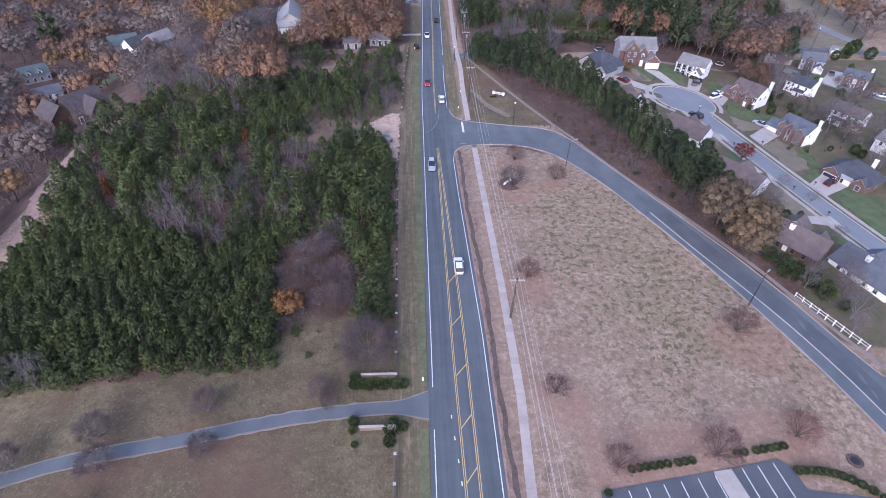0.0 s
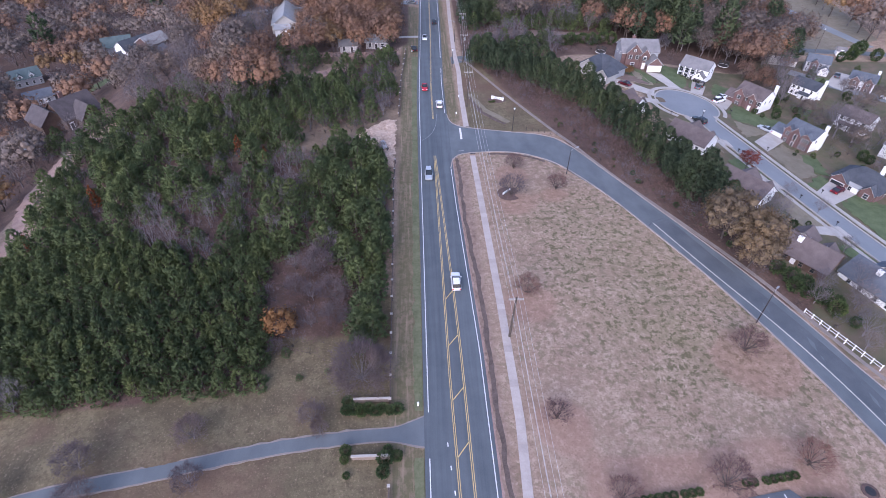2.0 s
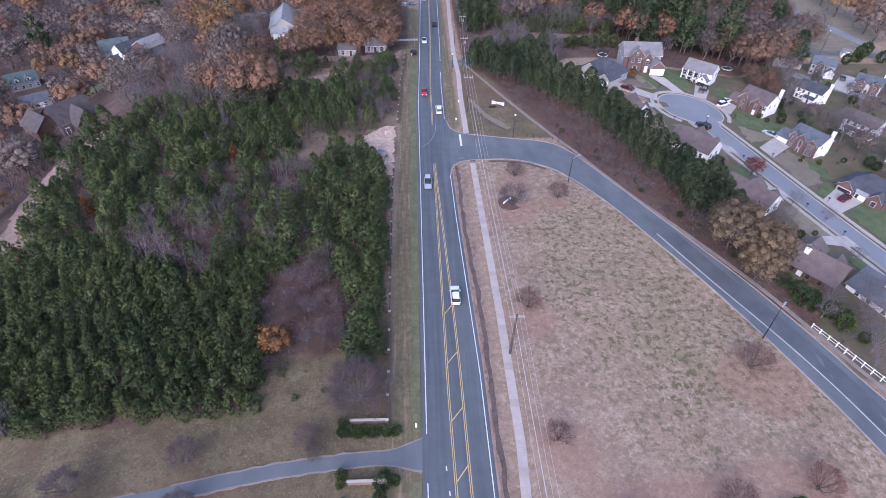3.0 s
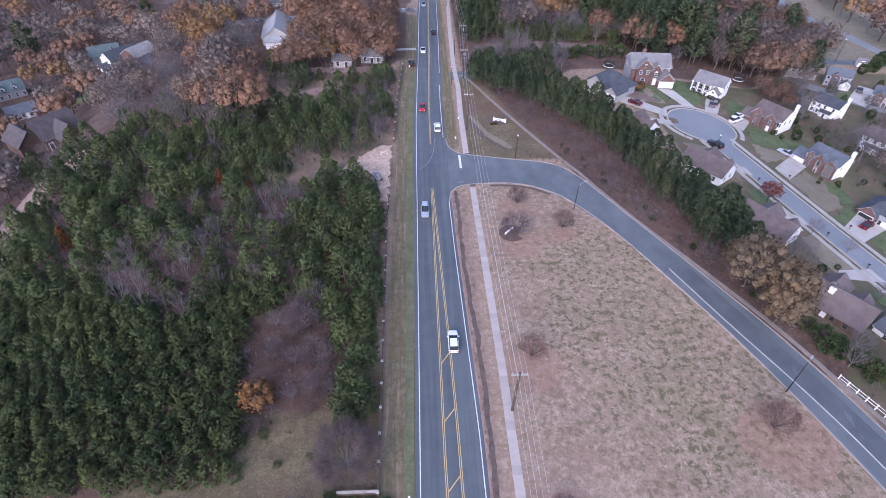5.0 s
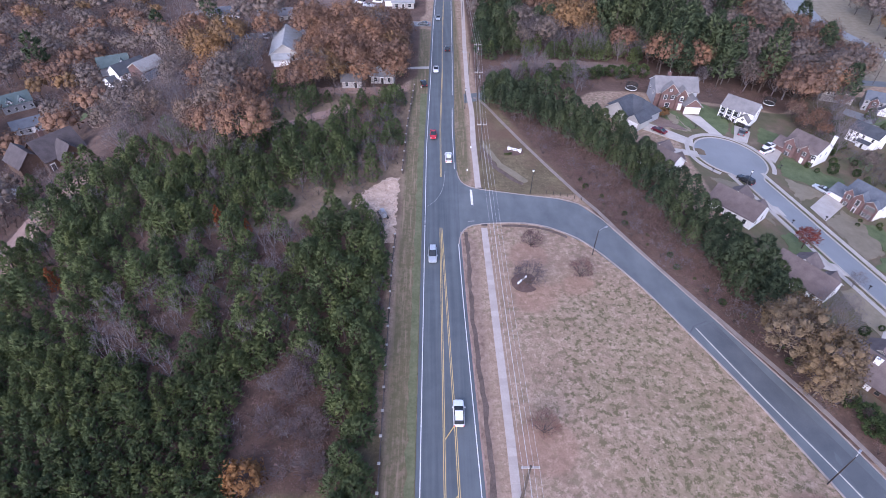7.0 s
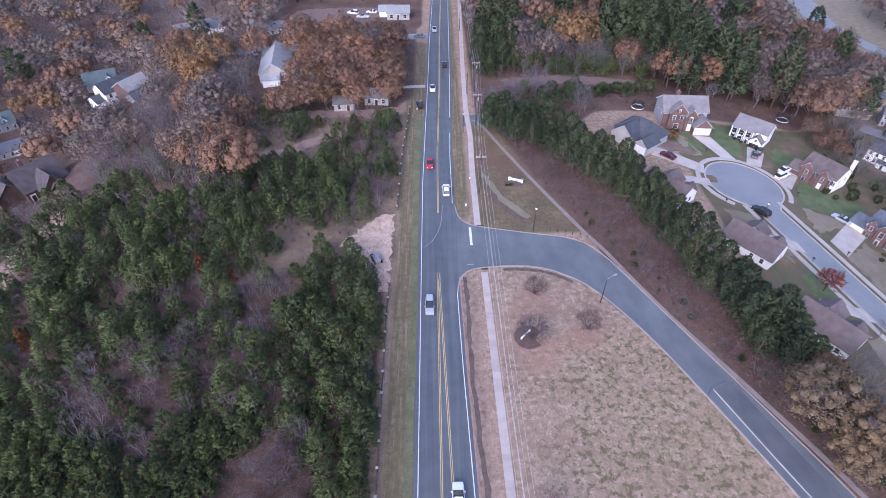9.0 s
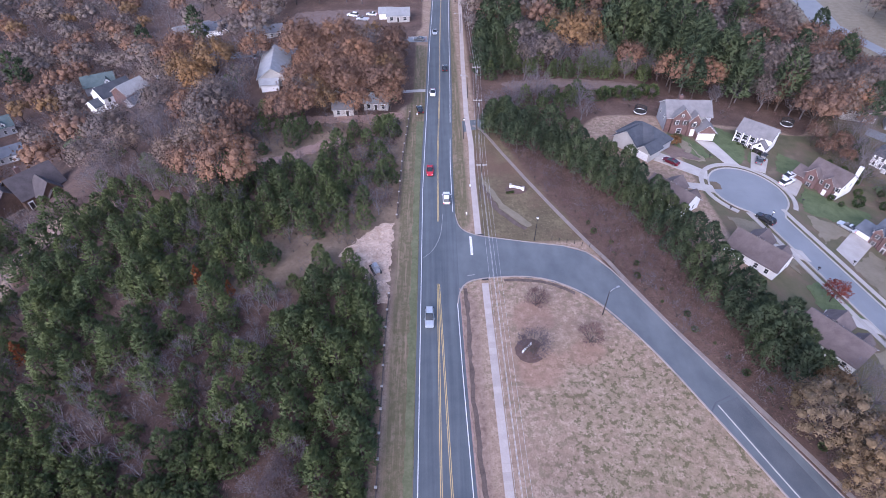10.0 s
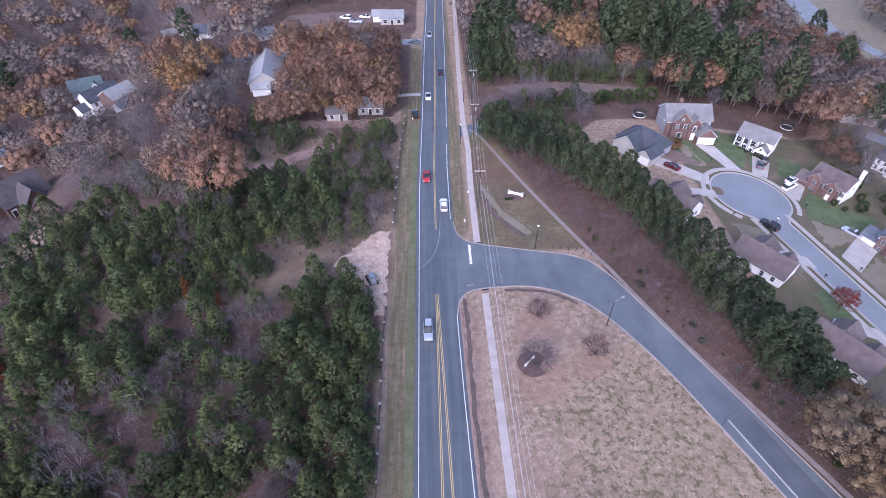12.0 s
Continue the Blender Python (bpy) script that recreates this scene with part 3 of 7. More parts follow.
for sg, line in ((-1, dl), (1, dr)):
    edge = [offset(line, sg * (0.22 + 0.3 * abs(noise.noise((i * 0.5, sg, 2)))))[i] for i in range(len(line))]
    inner = offset(line, sg * -0.05)
    tagged(part("drive_edge", ribbon(*((edge, inner) if sg < 0 else (inner, edge)), 0.03, 0.2), FOOTPATH), "ragged pale gravel edge of the driveway", "gravel edge", kind="structure")
ditch_y = list(np.arange(-60, 113, 1.5))
strip_edge = lambda y, k: 0.35 * noise.noise((y * 0.35, k, 0)) + 0.2 * noise.noise((y * 1.1, k, 3))
for y0, y1 in ((-60, 25.6), (33.4, 188)):
    sy = list(np.arange(y0, y1, 1.2))
    tagged(part("grass_strip", ribbon([(0.2 + 1.9 * strip_edge(y, 1), y) for y in sy], [(road_left(y) - 0.88 + 0.3 * strip_edge(y, 5), y) for y in sy], 0.03, 0.15), VERGE_GREEN), "strip of greener grass along the road edge", "grass strip", kind="structure")
dx = lambda y: road_right(y) + 1.85 + 0.2 * math.sin(y * 0.13) + 0.1 * math.sin(y * 0.5)
tagged(part("ditch", ribbon([(dx(y) - 0.42 - 1.0 * strip_edge(y, 9), y) for y in ditch_y], [(dx(y) + 0.42 + 1.2 * strip_edge(y, 12), y) for y in ditch_y], 0.035, 0.2, 2), DITCH),
       "shallow eroded roadside ditch of dark soil", "ditch", kind="structure")
tagged(part("shoulder", ribbon([(road_right(y) + 0.6, y) for y in ditch_y], [(road_right(y) + 0.95 + 1.1 * strip_edge(y, 21), y) for y in ditch_y], 0.03, 0.2, 1), SOIL),
       "narrow bare clay shoulder", "shoulder", kind="structure")
rim = [q for q in inner_line if 20 < q[0] < 38 and q[1] > 108]
tagged(part("washed_edge", ribbon([tuple(offset(rim, 0.7)[i] - np.array((0, 0.5 * strip_edge(i * 2.5, 31)))) for i in range(len(rim))], [tuple(offset(rim, 1.15)[i] - np.array((0, 0.3 + 0.9 * strip_edge(i * 2.5, 33)))) for i in range(len(rim))], 0.05, 0.2), DITCH),
       "dark washed-out soil behind the kerb", "eroded soil", kind="structure")
sw_y = list(np.arange(128, 424, 4.0))
swx = lambda y: float(np.interp(y, [128, 154, 174, 191, 230, 285, 424], [16.6, 16.6, 17.2, 16.6, 17.2, 18.6, 21.5]))
north_walk = tagged(part("sidewalk", ribbon([(swx(y) - 0.8, y) for y in [130.8] + sw_y[1:]], [(swx(y) + 0.8, y) for y in [130.8] + sw_y[1:]], 0.07, 0.3), WALK),
                    "concrete sidewalk along the main road", "sidewalk", kind="structure")
for y0 in (114.9, 130.2):
    patch("ramp_plate", [(16.4, y0), (17.9, y0), (17.9, y0 + 0.7), (16.4, y0 + 0.7)], DARK_METAL, 0.085, "dark ramp plate at the sidewalk end", "ramp")
patch("side_lane", [(15, 180), (30, 186), (30, 189.5), (15, 187)], ASPHALT_SIDE, 0.03, "short grey side lane", "lane")
street_mid = spline([(3.5, 255.5), (-20, 254), (-47, 245), (-72, 249), (-96, 262), (-126, 282)], 3)
tagged(part("street", ribbon(offset(street_mid, -2.6), offset(street_mid, 2.6), 0.05, 0.3, 2), COURT), "narrow pale asphalt side street", "street", kind="structure")
along("street_kerb", offset(street_mid, 2.9), 0.5, CONCRETE, "pale concrete kerb", 0.1, 0.3, "kerb")
patch("front_walk", [(3.0, 208), (-8, 207), (-8, 209), (3.0, 210)], CONCRETE, 0.04, "pale concrete drive apron", "driveway")
patch("clay_bank", ragged([(-4.6, 136), (-8, 135), (-15, 127.5), (-17, 124), (-12, 119), (-6.2, 108), (-4.8, 108.5)], 0.8, 1.3), CLAY_PALE, 0.05, "bare pale clay clearing", "clearing")
patch("clay_track", ragged([(-12, 184), (-18, 187), (-40, 186), (-52, 182), (-52, 187), (-38, 191), (-16, 192), (-5, 193), (-4, 190)], 1.2, 1.4), SOIL, 0.05, "reddish bare clay track", "track")
patch("clay_track", ragged([(-21, 174), (-28, 171), (-38, 163.5), (-56, 158.5), (-57, 162.5), (-40, 167.5), (-30, 175), (-22, 177.5)], 1.2, 1.4), SOIL, 0.05, "reddish bare clay track", "track")
patch("clay_track", ragged([(-95, 80), (-98, 95), (-105, 115), (-107, 138), (-102, 148), (-105, 150), (-112, 138), (-111, 114), (-102, 94), (-98, 79)], 1.2, 1.4), SOIL, 0.05, "pale bare clay track beside the pines", "track")
patch("bare_yard", ragged([(-60, 258), (-22, 264), (-16, 292), (-58, 290)], 1.5, 2.5), BROWN_SOIL, 0.06, "bare reddish-brown yard beside the street", "yard")
patch("lawn", [(-146, 222), (-136, 228), (-132, 240), (-140, 242), (-150, 232)], LAWN, 0.06, "small green lawn between the woods", "lawn")
patch("bare_strip", ragged([(30, 214), (52, 218), (86, 212), (86, 206), (54, 211), (34, 208)], 1.2, 1.6), BROWN_SOIL, 0.06, "bare brown strip in the woods", "clearing")
patch("dry_field", [(168, 205), (215, 225), (240, 330), (185, 330), (176, 260)], DRY_LAWN, 0.06, "open dry grass slope", "field")
patch("far_road", [(196, 350), (191, 310), (184, 282), (186, 272), (193, 262), (197, 240), (202, 215), (207, 216), (203, 243), (199, 266), (197, 284), (203, 310), (209, 350)], COURT, 0.1, "pale asphalt road beyond the woods", "road")
patch("far_street", [(150, 212), (240, 200), (240, 205), (150, 217)], ASPHALT_SIDE, 0.1, "grey street behind the houses", "street")
patch("parking_lot", [(22, -30), (26.5, 14.2), (55.4, 18.3), (57, 16.6), (57.2, 13.4), (69, 11.5), (78, 3), (80, -30)], ASPHALT_DARK, 0.04, "dark sealed asphalt car park", "car park")
for i in range(6):
    along("stall_line", [(30.6 + 2.75 * i, 14.2 + 0.36 * i), (31.2 + 2.75 * i, 8.8 + 0.36 * i)], 0.14, WHITE_LINE, "white painted stall line", 0.055)
for i in range(3):
    along("stall_line", [(49.0 + 2.6 * i, 17.0 + 0.3 * i), (49.6 + 2.6 * i, 11.4 + 0.3 * i)], 0.14, WHITE_LINE, "white painted stall line", 0.055)
patch("concrete_pad", [(44.4, 16.6), (47.3, 17.0), (48.2, 11.8), (45.2, 11.4)], CONCRETE, 0.06, "pale concrete slab in the car park", "slab")

# ---- the court: bulb, street, kerb, walks ----
ring = [(COURT_C[0] + COURT_R * math.cos(a), COURT_C[1] + COURT_R * math.sin(a)) for a in np.linspace(radians(-50), radians(248), 40)]
mid = spline(COURT_MID, 3)
east, west = offset(mid, -3.7), offset(mid, 3.7)
court_edge = [tuple(q) for q in east[::-1][:-1]] + ring + [tuple(q) for q in west[1:]]
court_poly = [tuple(q) for q in west[::-1][:-1]][::-1] + [tuple(q) for q in east[::-1][:-1]] + ring
patch("court_road", court_poly, COURT, 0.05, "pale grey asphalt court with a round turning bulb", "road")
along("kerb", court_edge, 0.45, CONCRETE, "pale concrete kerb round the court", 0.16, 0.3, "kerb")
along("sidewalk", offset(spline([tuple(q) for q in east[::-1]], 3), 2.0), 1.3, CONCRETE, "pale concrete sidewalk beside the court", 0.1, 0.3, "sidewalk")
along("sidewalk", offset(spline([tuple(q) for q in west], 3), 2.0), 1.3, CONCRETE, "pale concrete sidewalk beside the court", 0.1, 0.3, "sidewalk")
arc = [(COURT_C[0] + 12.7 * math.cos(a), COURT_C[1] + 12.7 * math.sin(a)) for a in np.linspace(radians(-35), radians(235), 40)]
along("sidewalk", arc, 1.3, CONCRETE, "pale concrete sidewalk round the turning bulb", 0.1, 0.3, "sidewalk")

# ---- trees ----
rng = np.random.default_rng(7)


def blades(points, dirs, length, width, per, spread, seed):
    """Small pointed blades in bunches: per blades at each point, leaning out along its direction."""
    r = np.random.default_rng(seed)
    p = np.repeat(points, per, 0)
    d = np.repeat(dirs, per, 0) + r.normal(0, spread, (len(p), 3))
    d /= np.linalg.norm(d, axis=1, keepdims=True) + 1e-9
    s = np.cross(d, r.normal(0, 1, (len(p), 3)))
    s /= np.linalg.norm(s, axis=1, keepdims=True) + 1e-9
    ln = length * r.uniform(0.7, 1.3, (len(p), 1))
    w = width * r.uniform(0.7, 1.3, (len(p), 1))
    base = p - d * ln * 0.15
    return np.stack([base - s * w / 2, base + s * w / 2, p + d * ln], 1).reshape(-1, 3)


SOFT = {}


def soften(me, outward, corners, keep=0.35):
    """Turns the leaves' normals partly towards the outside of their mass, so that it shades as one rounded body."""
    co = np.empty(len(me.vertices) * 3, np.float32)
    me.vertices.foreach_get("co", co)
    f = co.reshape(-1, corners, 3)
    g = np.cross(f[:, 1] - f[:, 0], f[:, 2] - f[:, 0])
    g /= np.linalg.norm(g, axis=1, keepdims=True) + 1e-9
    out = outward / (np.linalg.norm(outward, axis=1, keepdims=True) + 1e-9)
    flip = (g * out).sum(1) < 0
    f[flip] = f[flip][:, ::-1]
    g[flip] *= -1
    me.vertices.foreach_set("co", f.ravel())
    n = g * keep + out * (1 - keep)
    n = np.repeat(n / np.linalg.norm(n, axis=1, keepdims=True), corners, 0).astype(np.float32)
    SOFT[me.name] = n
    me.update()
    me.normals_split_custom_set_from_vertices(n)
    return me


def leaf_quads(points, size, seed):
    """Leaf sprays: one tilted, slightly folded four-cornered leaf mass at each point."""
    r = np.random.default_rng(seed)
    n = len(points)
    a = r.normal(0, 1, (n, 3)) + np.array((0, 0, 0.2))
    a /= np.linalg.norm(a, axis=1, keepdims=True)
    b = np.cross(a, r.normal(0, 1, (n, 3)))
    b /= np.linalg.norm(b, axis=1, keepdims=True)
    s1, s2 = size * r.uniform(0.5, 1.2, (n, 1)), size * r.uniform(0.3, 0.8, (n, 1))
    return np.stack([points - a * s1, points + b * s2, points + a * s1, points - b * s2], 1).reshape(-1, 3)


def mesh_of(name, verts, corners, mat):
    me = bpy.data.meshes.new(name)
    n = len(verts) // corners
    me.vertices.add(len(verts))
    me.vertices.foreach_set("co", np.asarray(verts, np.float32).ravel())
    me.loops.add(n * corners)
    me.loops.foreach_set("vertex_index", np.arange(n * corners))
    me.polygons.add(n)
    me.polygons.foreach_set("loop_start", np.arange(0, n * corners, corners))
    me.update(calc_edges=True)
    me.materials.append(mat)
    return me


def leaf_tris(points, size, seed):
    """Leaf sprays: one tilted three-cornered leaf mass at each point."""
    r = np.random.default_rng(seed)
    n = len(points)
    a = r.normal(0, 1, (n, 3))
    a /= np.linalg.norm(a, axis=1, keepdims=True)
    b = np.cross(a, r.normal(0, 1, (n, 3)))
    b /= np.linalg.norm(b, axis=1, keepdims=True)
    s = size * r.uniform(0.55, 1.25, (n, 1))
    return np.stack([points - a * s * 0.8, points + b * s * 0.6, points + a * s * 0.8 - b * s * 0.25], 1).reshape(-1, 3)


def pine_meshes(height, radius, clear, clumps, mat, seed, length=0.45, shape=0.75, per=5, upward=1.0, broad=0.5):
    """A pine: tapered trunk with short limbs, and whorls of needle bunches."""
    r = np.random.default_rng(seed)
    b = Build()
    lean = r.normal(0, 0.02, 2)
    top = np.array((lean[0] * height, lean[1] * height, height * 0.86))
    b.tube([(0, 0, 0), tuple(top * 0.5), tuple(top)], [0.013 * height + 0.03, 0.009 * height + 0.02, 0.012], 6)
    t = np.sort(r.uniform(0, 1, clumps) ** 1.1)
    whorl = np.round(t * height * 1.1) / (height * 1.1)
    t = np.clip(0.55 * whorl + 0.45 * t, 0, 1)
    z = height * (clear + (1 - clear) * t)
    profile = radius * np.clip((1 - t) ** shape, 0.05, 1) * np.clip(0.6 + t * 3, 0, 1)
    ang = r.uniform(0, 2 * math.pi, clumps)
    lobes = 1 + 0.2 * np.sin(3 * ang + seed + z * 0.8) + 0.18 * np.sin(5 * ang + 2 * seed + z * 1.7)
    rad = profile * lobes * r.uniform(0.45, 1, clumps) ** 0.5
    pts = np.stack([np.cos(ang) * rad + lean[0] * z, np.sin(ang) * rad + lean[1] * z, z - 0.08 * rad], 1)
    dirs = np.stack([np.cos(ang) * 0.7, np.sin(ang) * 0.7, upward * (0.7 + 1.0 * t)], 1)
    for k in range(0, clumps, max(1, clumps // 9)):
        b.tube([(lean[0] * z[k], lean[1] * z[k], z[k] - 0.25 * rad[k]), tuple(pts[k])], [0.02 + 0.003 * height * (1 - t[k]), 0.008], 3)
    return b.mesh("trunk", BARK), soften(mesh_of("crown", blades(pts, dirs, length, length * broad, per, 0.45, seed), 3, mat), np.repeat(dirs * np.array((1.0, 1.0, 1.0)), per, 0), 3, 0.24)


def ball_faces():
    """The 32 triangles of a round clump, as corner directions."""
    ax = [np.array(v, float) for v in ((1, 0, 0), (-1, 0, 0), (0, 1, 0), (0, -1, 0), (0, 0, 1), (0, 0, -1))]
    out = []
    for i in (0, 1):
        for j in (2, 3):
            for k in (4, 5):
                a, b, c = ax[i], ax[j], ax[k]
                ab, bc, ca = (a + b) / math.sqrt(2), (b + c) / math.sqrt(2), (c + a) / math.sqrt(2)
                out += [(a, ab, ca), (ab, b, bc), (ca, bc, c), (ab, bc, ca)]
    return np.array(out)


CLUMP = ball_faces()


def clump_tris(ends, sizes, seed):
    """The dense inside of a crown: one uneven leafy clump round each limb end."""
    r = np.random.default_rng(seed)
    faces, outs = [], []
    for c, size in zip(ends, sizes):
        bump_of = lambda p: 1 + 0.16 * np.sin(3.1 * p[..., 0:1] + seed) * np.sin(2.7 * p[..., 1:2] + 2 * seed) + 0.12 * np.sin(5.0 * p[..., 2:3] + seed)
        turn = np.linalg.qr(r.normal(0, 1, (3, 3)))[0]
        p = CLUMP @ turn.T
        faces.append(c + p * bump_of(p) * size * np.array((1, 1, 0.85)))
        outs.append(p.mean(1))
    return np.concatenate(faces).reshape(-1, 3), np.concatenate(outs)


def broadleaf_meshes(height, radius, leaves, mat, seed, leaf=0.32, bark=BARK, low=0.3, twigs=200, twig_mat=None, lobes=15, dense=0.0):
    """A deciduous tree: trunk, forking limbs, fine twigs, and leaves in billowing masses round the limb ends."""
    r = np.random.default_rng(seed)
    b = Build()
    fork = height * low
    b.tube([(0, 0, 0), (0.02 * height * r.normal(), 0.02 * height * r.normal(), fork)], [0.018 * height + 0.04, 0.012 * height + 0.03], 6)
    ends, sizes = [], []
    mid = fork + (height - fork) * 0.45
    for i in range(lobes):
        a = 2.39996 * i + r.uniform(-0.3, 0.3)
        up = -0.35 + 1.3 * (i + 0.5) / lobes
        flat = math.sqrt(max(0.0, 1 - min(1, abs(up)) ** 2)) if up > 0 else 1 - 0.3 * up * up
        size = radius * r.uniform(0.3, 0.46) * math.sqrt(15 / max(15, lobes))
        tip = np.array((math.cos(a) * flat * (radius - size * 0.8), math.sin(a) * flat * (radius - size * 0.8), mid + up * (height - mid - size * 0.8) * (1 if up > 0 else 0.7)))
        tip += r.normal(0, 0.06 * radius, 3)
        start = np.array((0, 0, fork * r.uniform(0.75, 1.05)))
        knee = start * 0.5 + tip * 0.5 + np.array((0, 0, -0.04 * height)) + r.normal(0, 0.02 * height, 3)
        light = dense or lobes < 6
        if not dense or i % 2 == 0:
            b.tube([tuple(start), tuple(knee), tuple(tip)], [0.006 * height + 0.02, 0.004 * height + 0.012, 0.01], 3 if light else 4)
        ends.append(tip)
        sizes.append(size)
        for _ in range(0 if light else 2):
            b.tube([tuple(knee * 0.4 + tip * 0.6), tuple(tip + r.normal(0, 0.55, 3) * size)], [0.002 * height + 0.012, 0.008], 3)
    ends, sizes = np.array(ends), np.array(sizes)
    out = [b.mesh("trunk", bark)]
    if twigs:
        k = r.integers(0, len(ends), twigs)
        p = ends[k] + r.normal(0, 0.5, (twigs, 3)) * sizes[k][:, None]
        d = p - np.array((0, 0, fork * 0.6))
        d /= np.linalg.norm(d, axis=1, keepdims=True)
        out.append(mesh_of("twig_crown", blades(p, d, radius * 0.2, 0.028 + 0.003 * radius, 3, 0.6, seed + 5), 3, twig_mat or TWIG))
    if leaves:
        k = r.integers(0, len(ends), leaves)
        u = r.normal(0, 1, (leaves, 3)) + np.array((0, 0, 0.35))
        u /= np.linalg.norm(u, axis=1, keepdims=True)
        p = ends[k] + u * sizes[k][:, None] * r.uniform(0.55, 1.35 if dense else 1.12, (leaves, 1))
        if dense:
            p += r.normal(0, 0.34, (leaves, 3)) * sizes[k][:, None]
        centre = np.array((0, 0, mid - 0.15 * height))
        hull = (p - centre) / np.linalg.norm(p - centre, axis=1, keepdims=True)
        verts, outward = leaf_tris(p, leaf, seed + 9), u * (0.4 if dense else 0.65) + hull * (0.75 if dense else 0.5)
        if dense:
            inner, inner_out = clump_tris(ends, sizes * dense, seed + 3)
            verts, outward = np.concatenate([inner, verts]), np.concatenate([inner_out * 0.75 + np.array((0, 0, 0.3)), outward])
        out.append(soften(mesh_of("crown", verts, 3, mat), outward, 3, 0.12))
    return out


def shrub_mesh(w, d, h, count, mat, seed, leaf=0.22):
    """A dense evergreen shrub or hedge of small leaves over an uneven body."""
    r = np.random.default_rng(seed)
    u = r.normal(0, 1, (count, 3))
    u /= np.linalg.norm(u, axis=1, keepdims=True)
    p = u * np.array((w / 2, d / 2, h / 2)) * r.uniform(0.75, 1.05, (count, 1)) + np.array((0, 0, h * 0.5))
    p[:, 2] = np.clip(p[:, 2], 0.05, None)
    return mesh_of("shrub", leaf_quads(p, leaf, seed), 4, mat)


def tree_thing(name, meshes, x, y, label, category, group="", turn=0.0, size=1.0):
    e = thing(name, at(x, y, turn, -0.05) @ Matrix.Scale(size, 4), label, category, group)
    for me in meshes:
        ob = new(me.name.split(".")[0], me)
        ob.parent = e
    return e


YOUNG = [pine_meshes(h * 0.56, w * 1.0, 0.04, 220, NEEDLE, 11 + i, 0.5, 0.6, 4, 1.0, 0.46) for i, (h, w) in enumerate(((7.4, 2.0), (6.6, 1.9), (8.0, 2.1), (7.0, 2.2), (6.0, 1.8), (7.6, 1.9)))]
MID = [pine_meshes(h * 0.84, w, 0.1, 300, NEEDLE, 41 + i, 0.6, 0.46, 4, 0.7, 0.46) for i, (h, w) in enumerate(((8.6, 2.6), (7.6, 2.4), (9.4, 2.9), (7.2, 2.6)))]
TALL = [pine_meshes(h, w, 0.28, 500, NEEDLE_TALL, 61 + i, 0.74, 0.46, 4, 0.45, 0.52) for i, (h, w) in enumerate(((13.0, 3.8), (14.0, 4.1), (12.0, 3.8), (11.0, 3.9)))]
OLD = [pine_meshes(h, w, 0.3, 380, NEEDLE_TALL, 71 + i, 1.1, 0.42, 4, 0.4, 0.54) for i, (h, w) in enumerate(((19, 4.8), (21, 5.2), (17, 4.4)))]
FAR_OLD = [pine_meshes(h, w, 0.25, 170, NEEDLE_TALL, 76 + i, 1.6, 0.42, 4, 0.4, 0.55) for i, (h, w) in enumerate(((19, 5.0), (21, 5.4)))]
DEAD = [pine_meshes(5.5, 1.4, 0.1, 120, LEAF_DEAD, 81, 0.5)]
RUST = [broadleaf_meshes(h, w, 1900, LEAF_RUST, 101 + i, 0.46, BARK, 0.3, 60, None, 32, 0.5) for i, (h, w) in enumerate(((13, 6.2), (14.5, 7.0), (11, 5.4)))]
TAN = [broadleaf_meshes(h, w, 1700, LEAF_TAN, 121 + i, 0.46, BARK, 0.3, 90, None, 32, 0.46) for i, (h, w) in enumerate(((14, 6.2), (12, 5.6), (15, 7.0)))]
GOLD = [broadleaf_meshes(h, w, 1800, LEAF_GOLD, 141 + i, 0.42, BARK, 0.3, 60, None, 32, 0.5) for i, (h, w) in enumerate(((12, 5.4), (9, 4.2)))]
RED = [broadleaf_meshes(6.0, 2.8, 1100, LEAF_RED, 151, 0.3)]
THIN = [broadleaf_meshes(h, w, 650, LEAF_TAN, 161 + i, 0.42, GREY_BARK, 0.3, 420) for i, (h, w) in enumerate(((13, 5.2), (11, 4.6)))]
BARE = [broadleaf_meshes(h, w, 0, None, 171 + i, 0.4, GREY_BARK, 0.25, 460) for i, (h, w) in enumerate(((12, 4.8), (10, 4.4), (8.5, 3.6)))]
SAPLING = [broadleaf_meshes(h, w, 0, None, 176 + i, 0.4, GREY_BARK, 0.15, 190, None, 7) for i, (h, w) in enumerate(((6.5, 1.7), (5.5, 1.5), (7.2, 1.9)))]
FAR_RUST = [broadleaf_meshes(h, w, 330, LEAF_RUST, 221 + i, 0.8, BARK, 0.3, 0, None, 16, 0.55) for i, (h, w) in enumerate(((13, 6.0), (14.5, 6.8)))]
FAR_TAN = [broadleaf_meshes(h, w, 330, LEAF_TAN, 231 + i, 0.8, BARK, 0.3, 0, None, 16, 0.55) for i, (h, w) in enumerate(((14, 6.2), (12, 5.8)))]
FAR_GOLD = [broadleaf_meshes(12, 5.6, 280, LEAF_GOLD, 241, 0.75, BARK, 0.3, 0, None, 16, 0.55)]
FAR_BARE = [broadleaf_meshes(h, w, 0, None, 251 + i, 0.4, GREY_BARK, 0.25, 240, None, 6) for i, (h, w) in enumerate(((12, 5.2), (10.5, 4.8)))]
BUSH = [broadleaf_meshes(h, w, 0, None, 181 + i, 0.4, BARK, 0.08, 620, TWIG_RED if i % 2 else TWIG_DARK, 22) for i, (h, w) in enumerate(((3.4, 2.0), (3.2, 1.8), (2.4, 1.7)))]
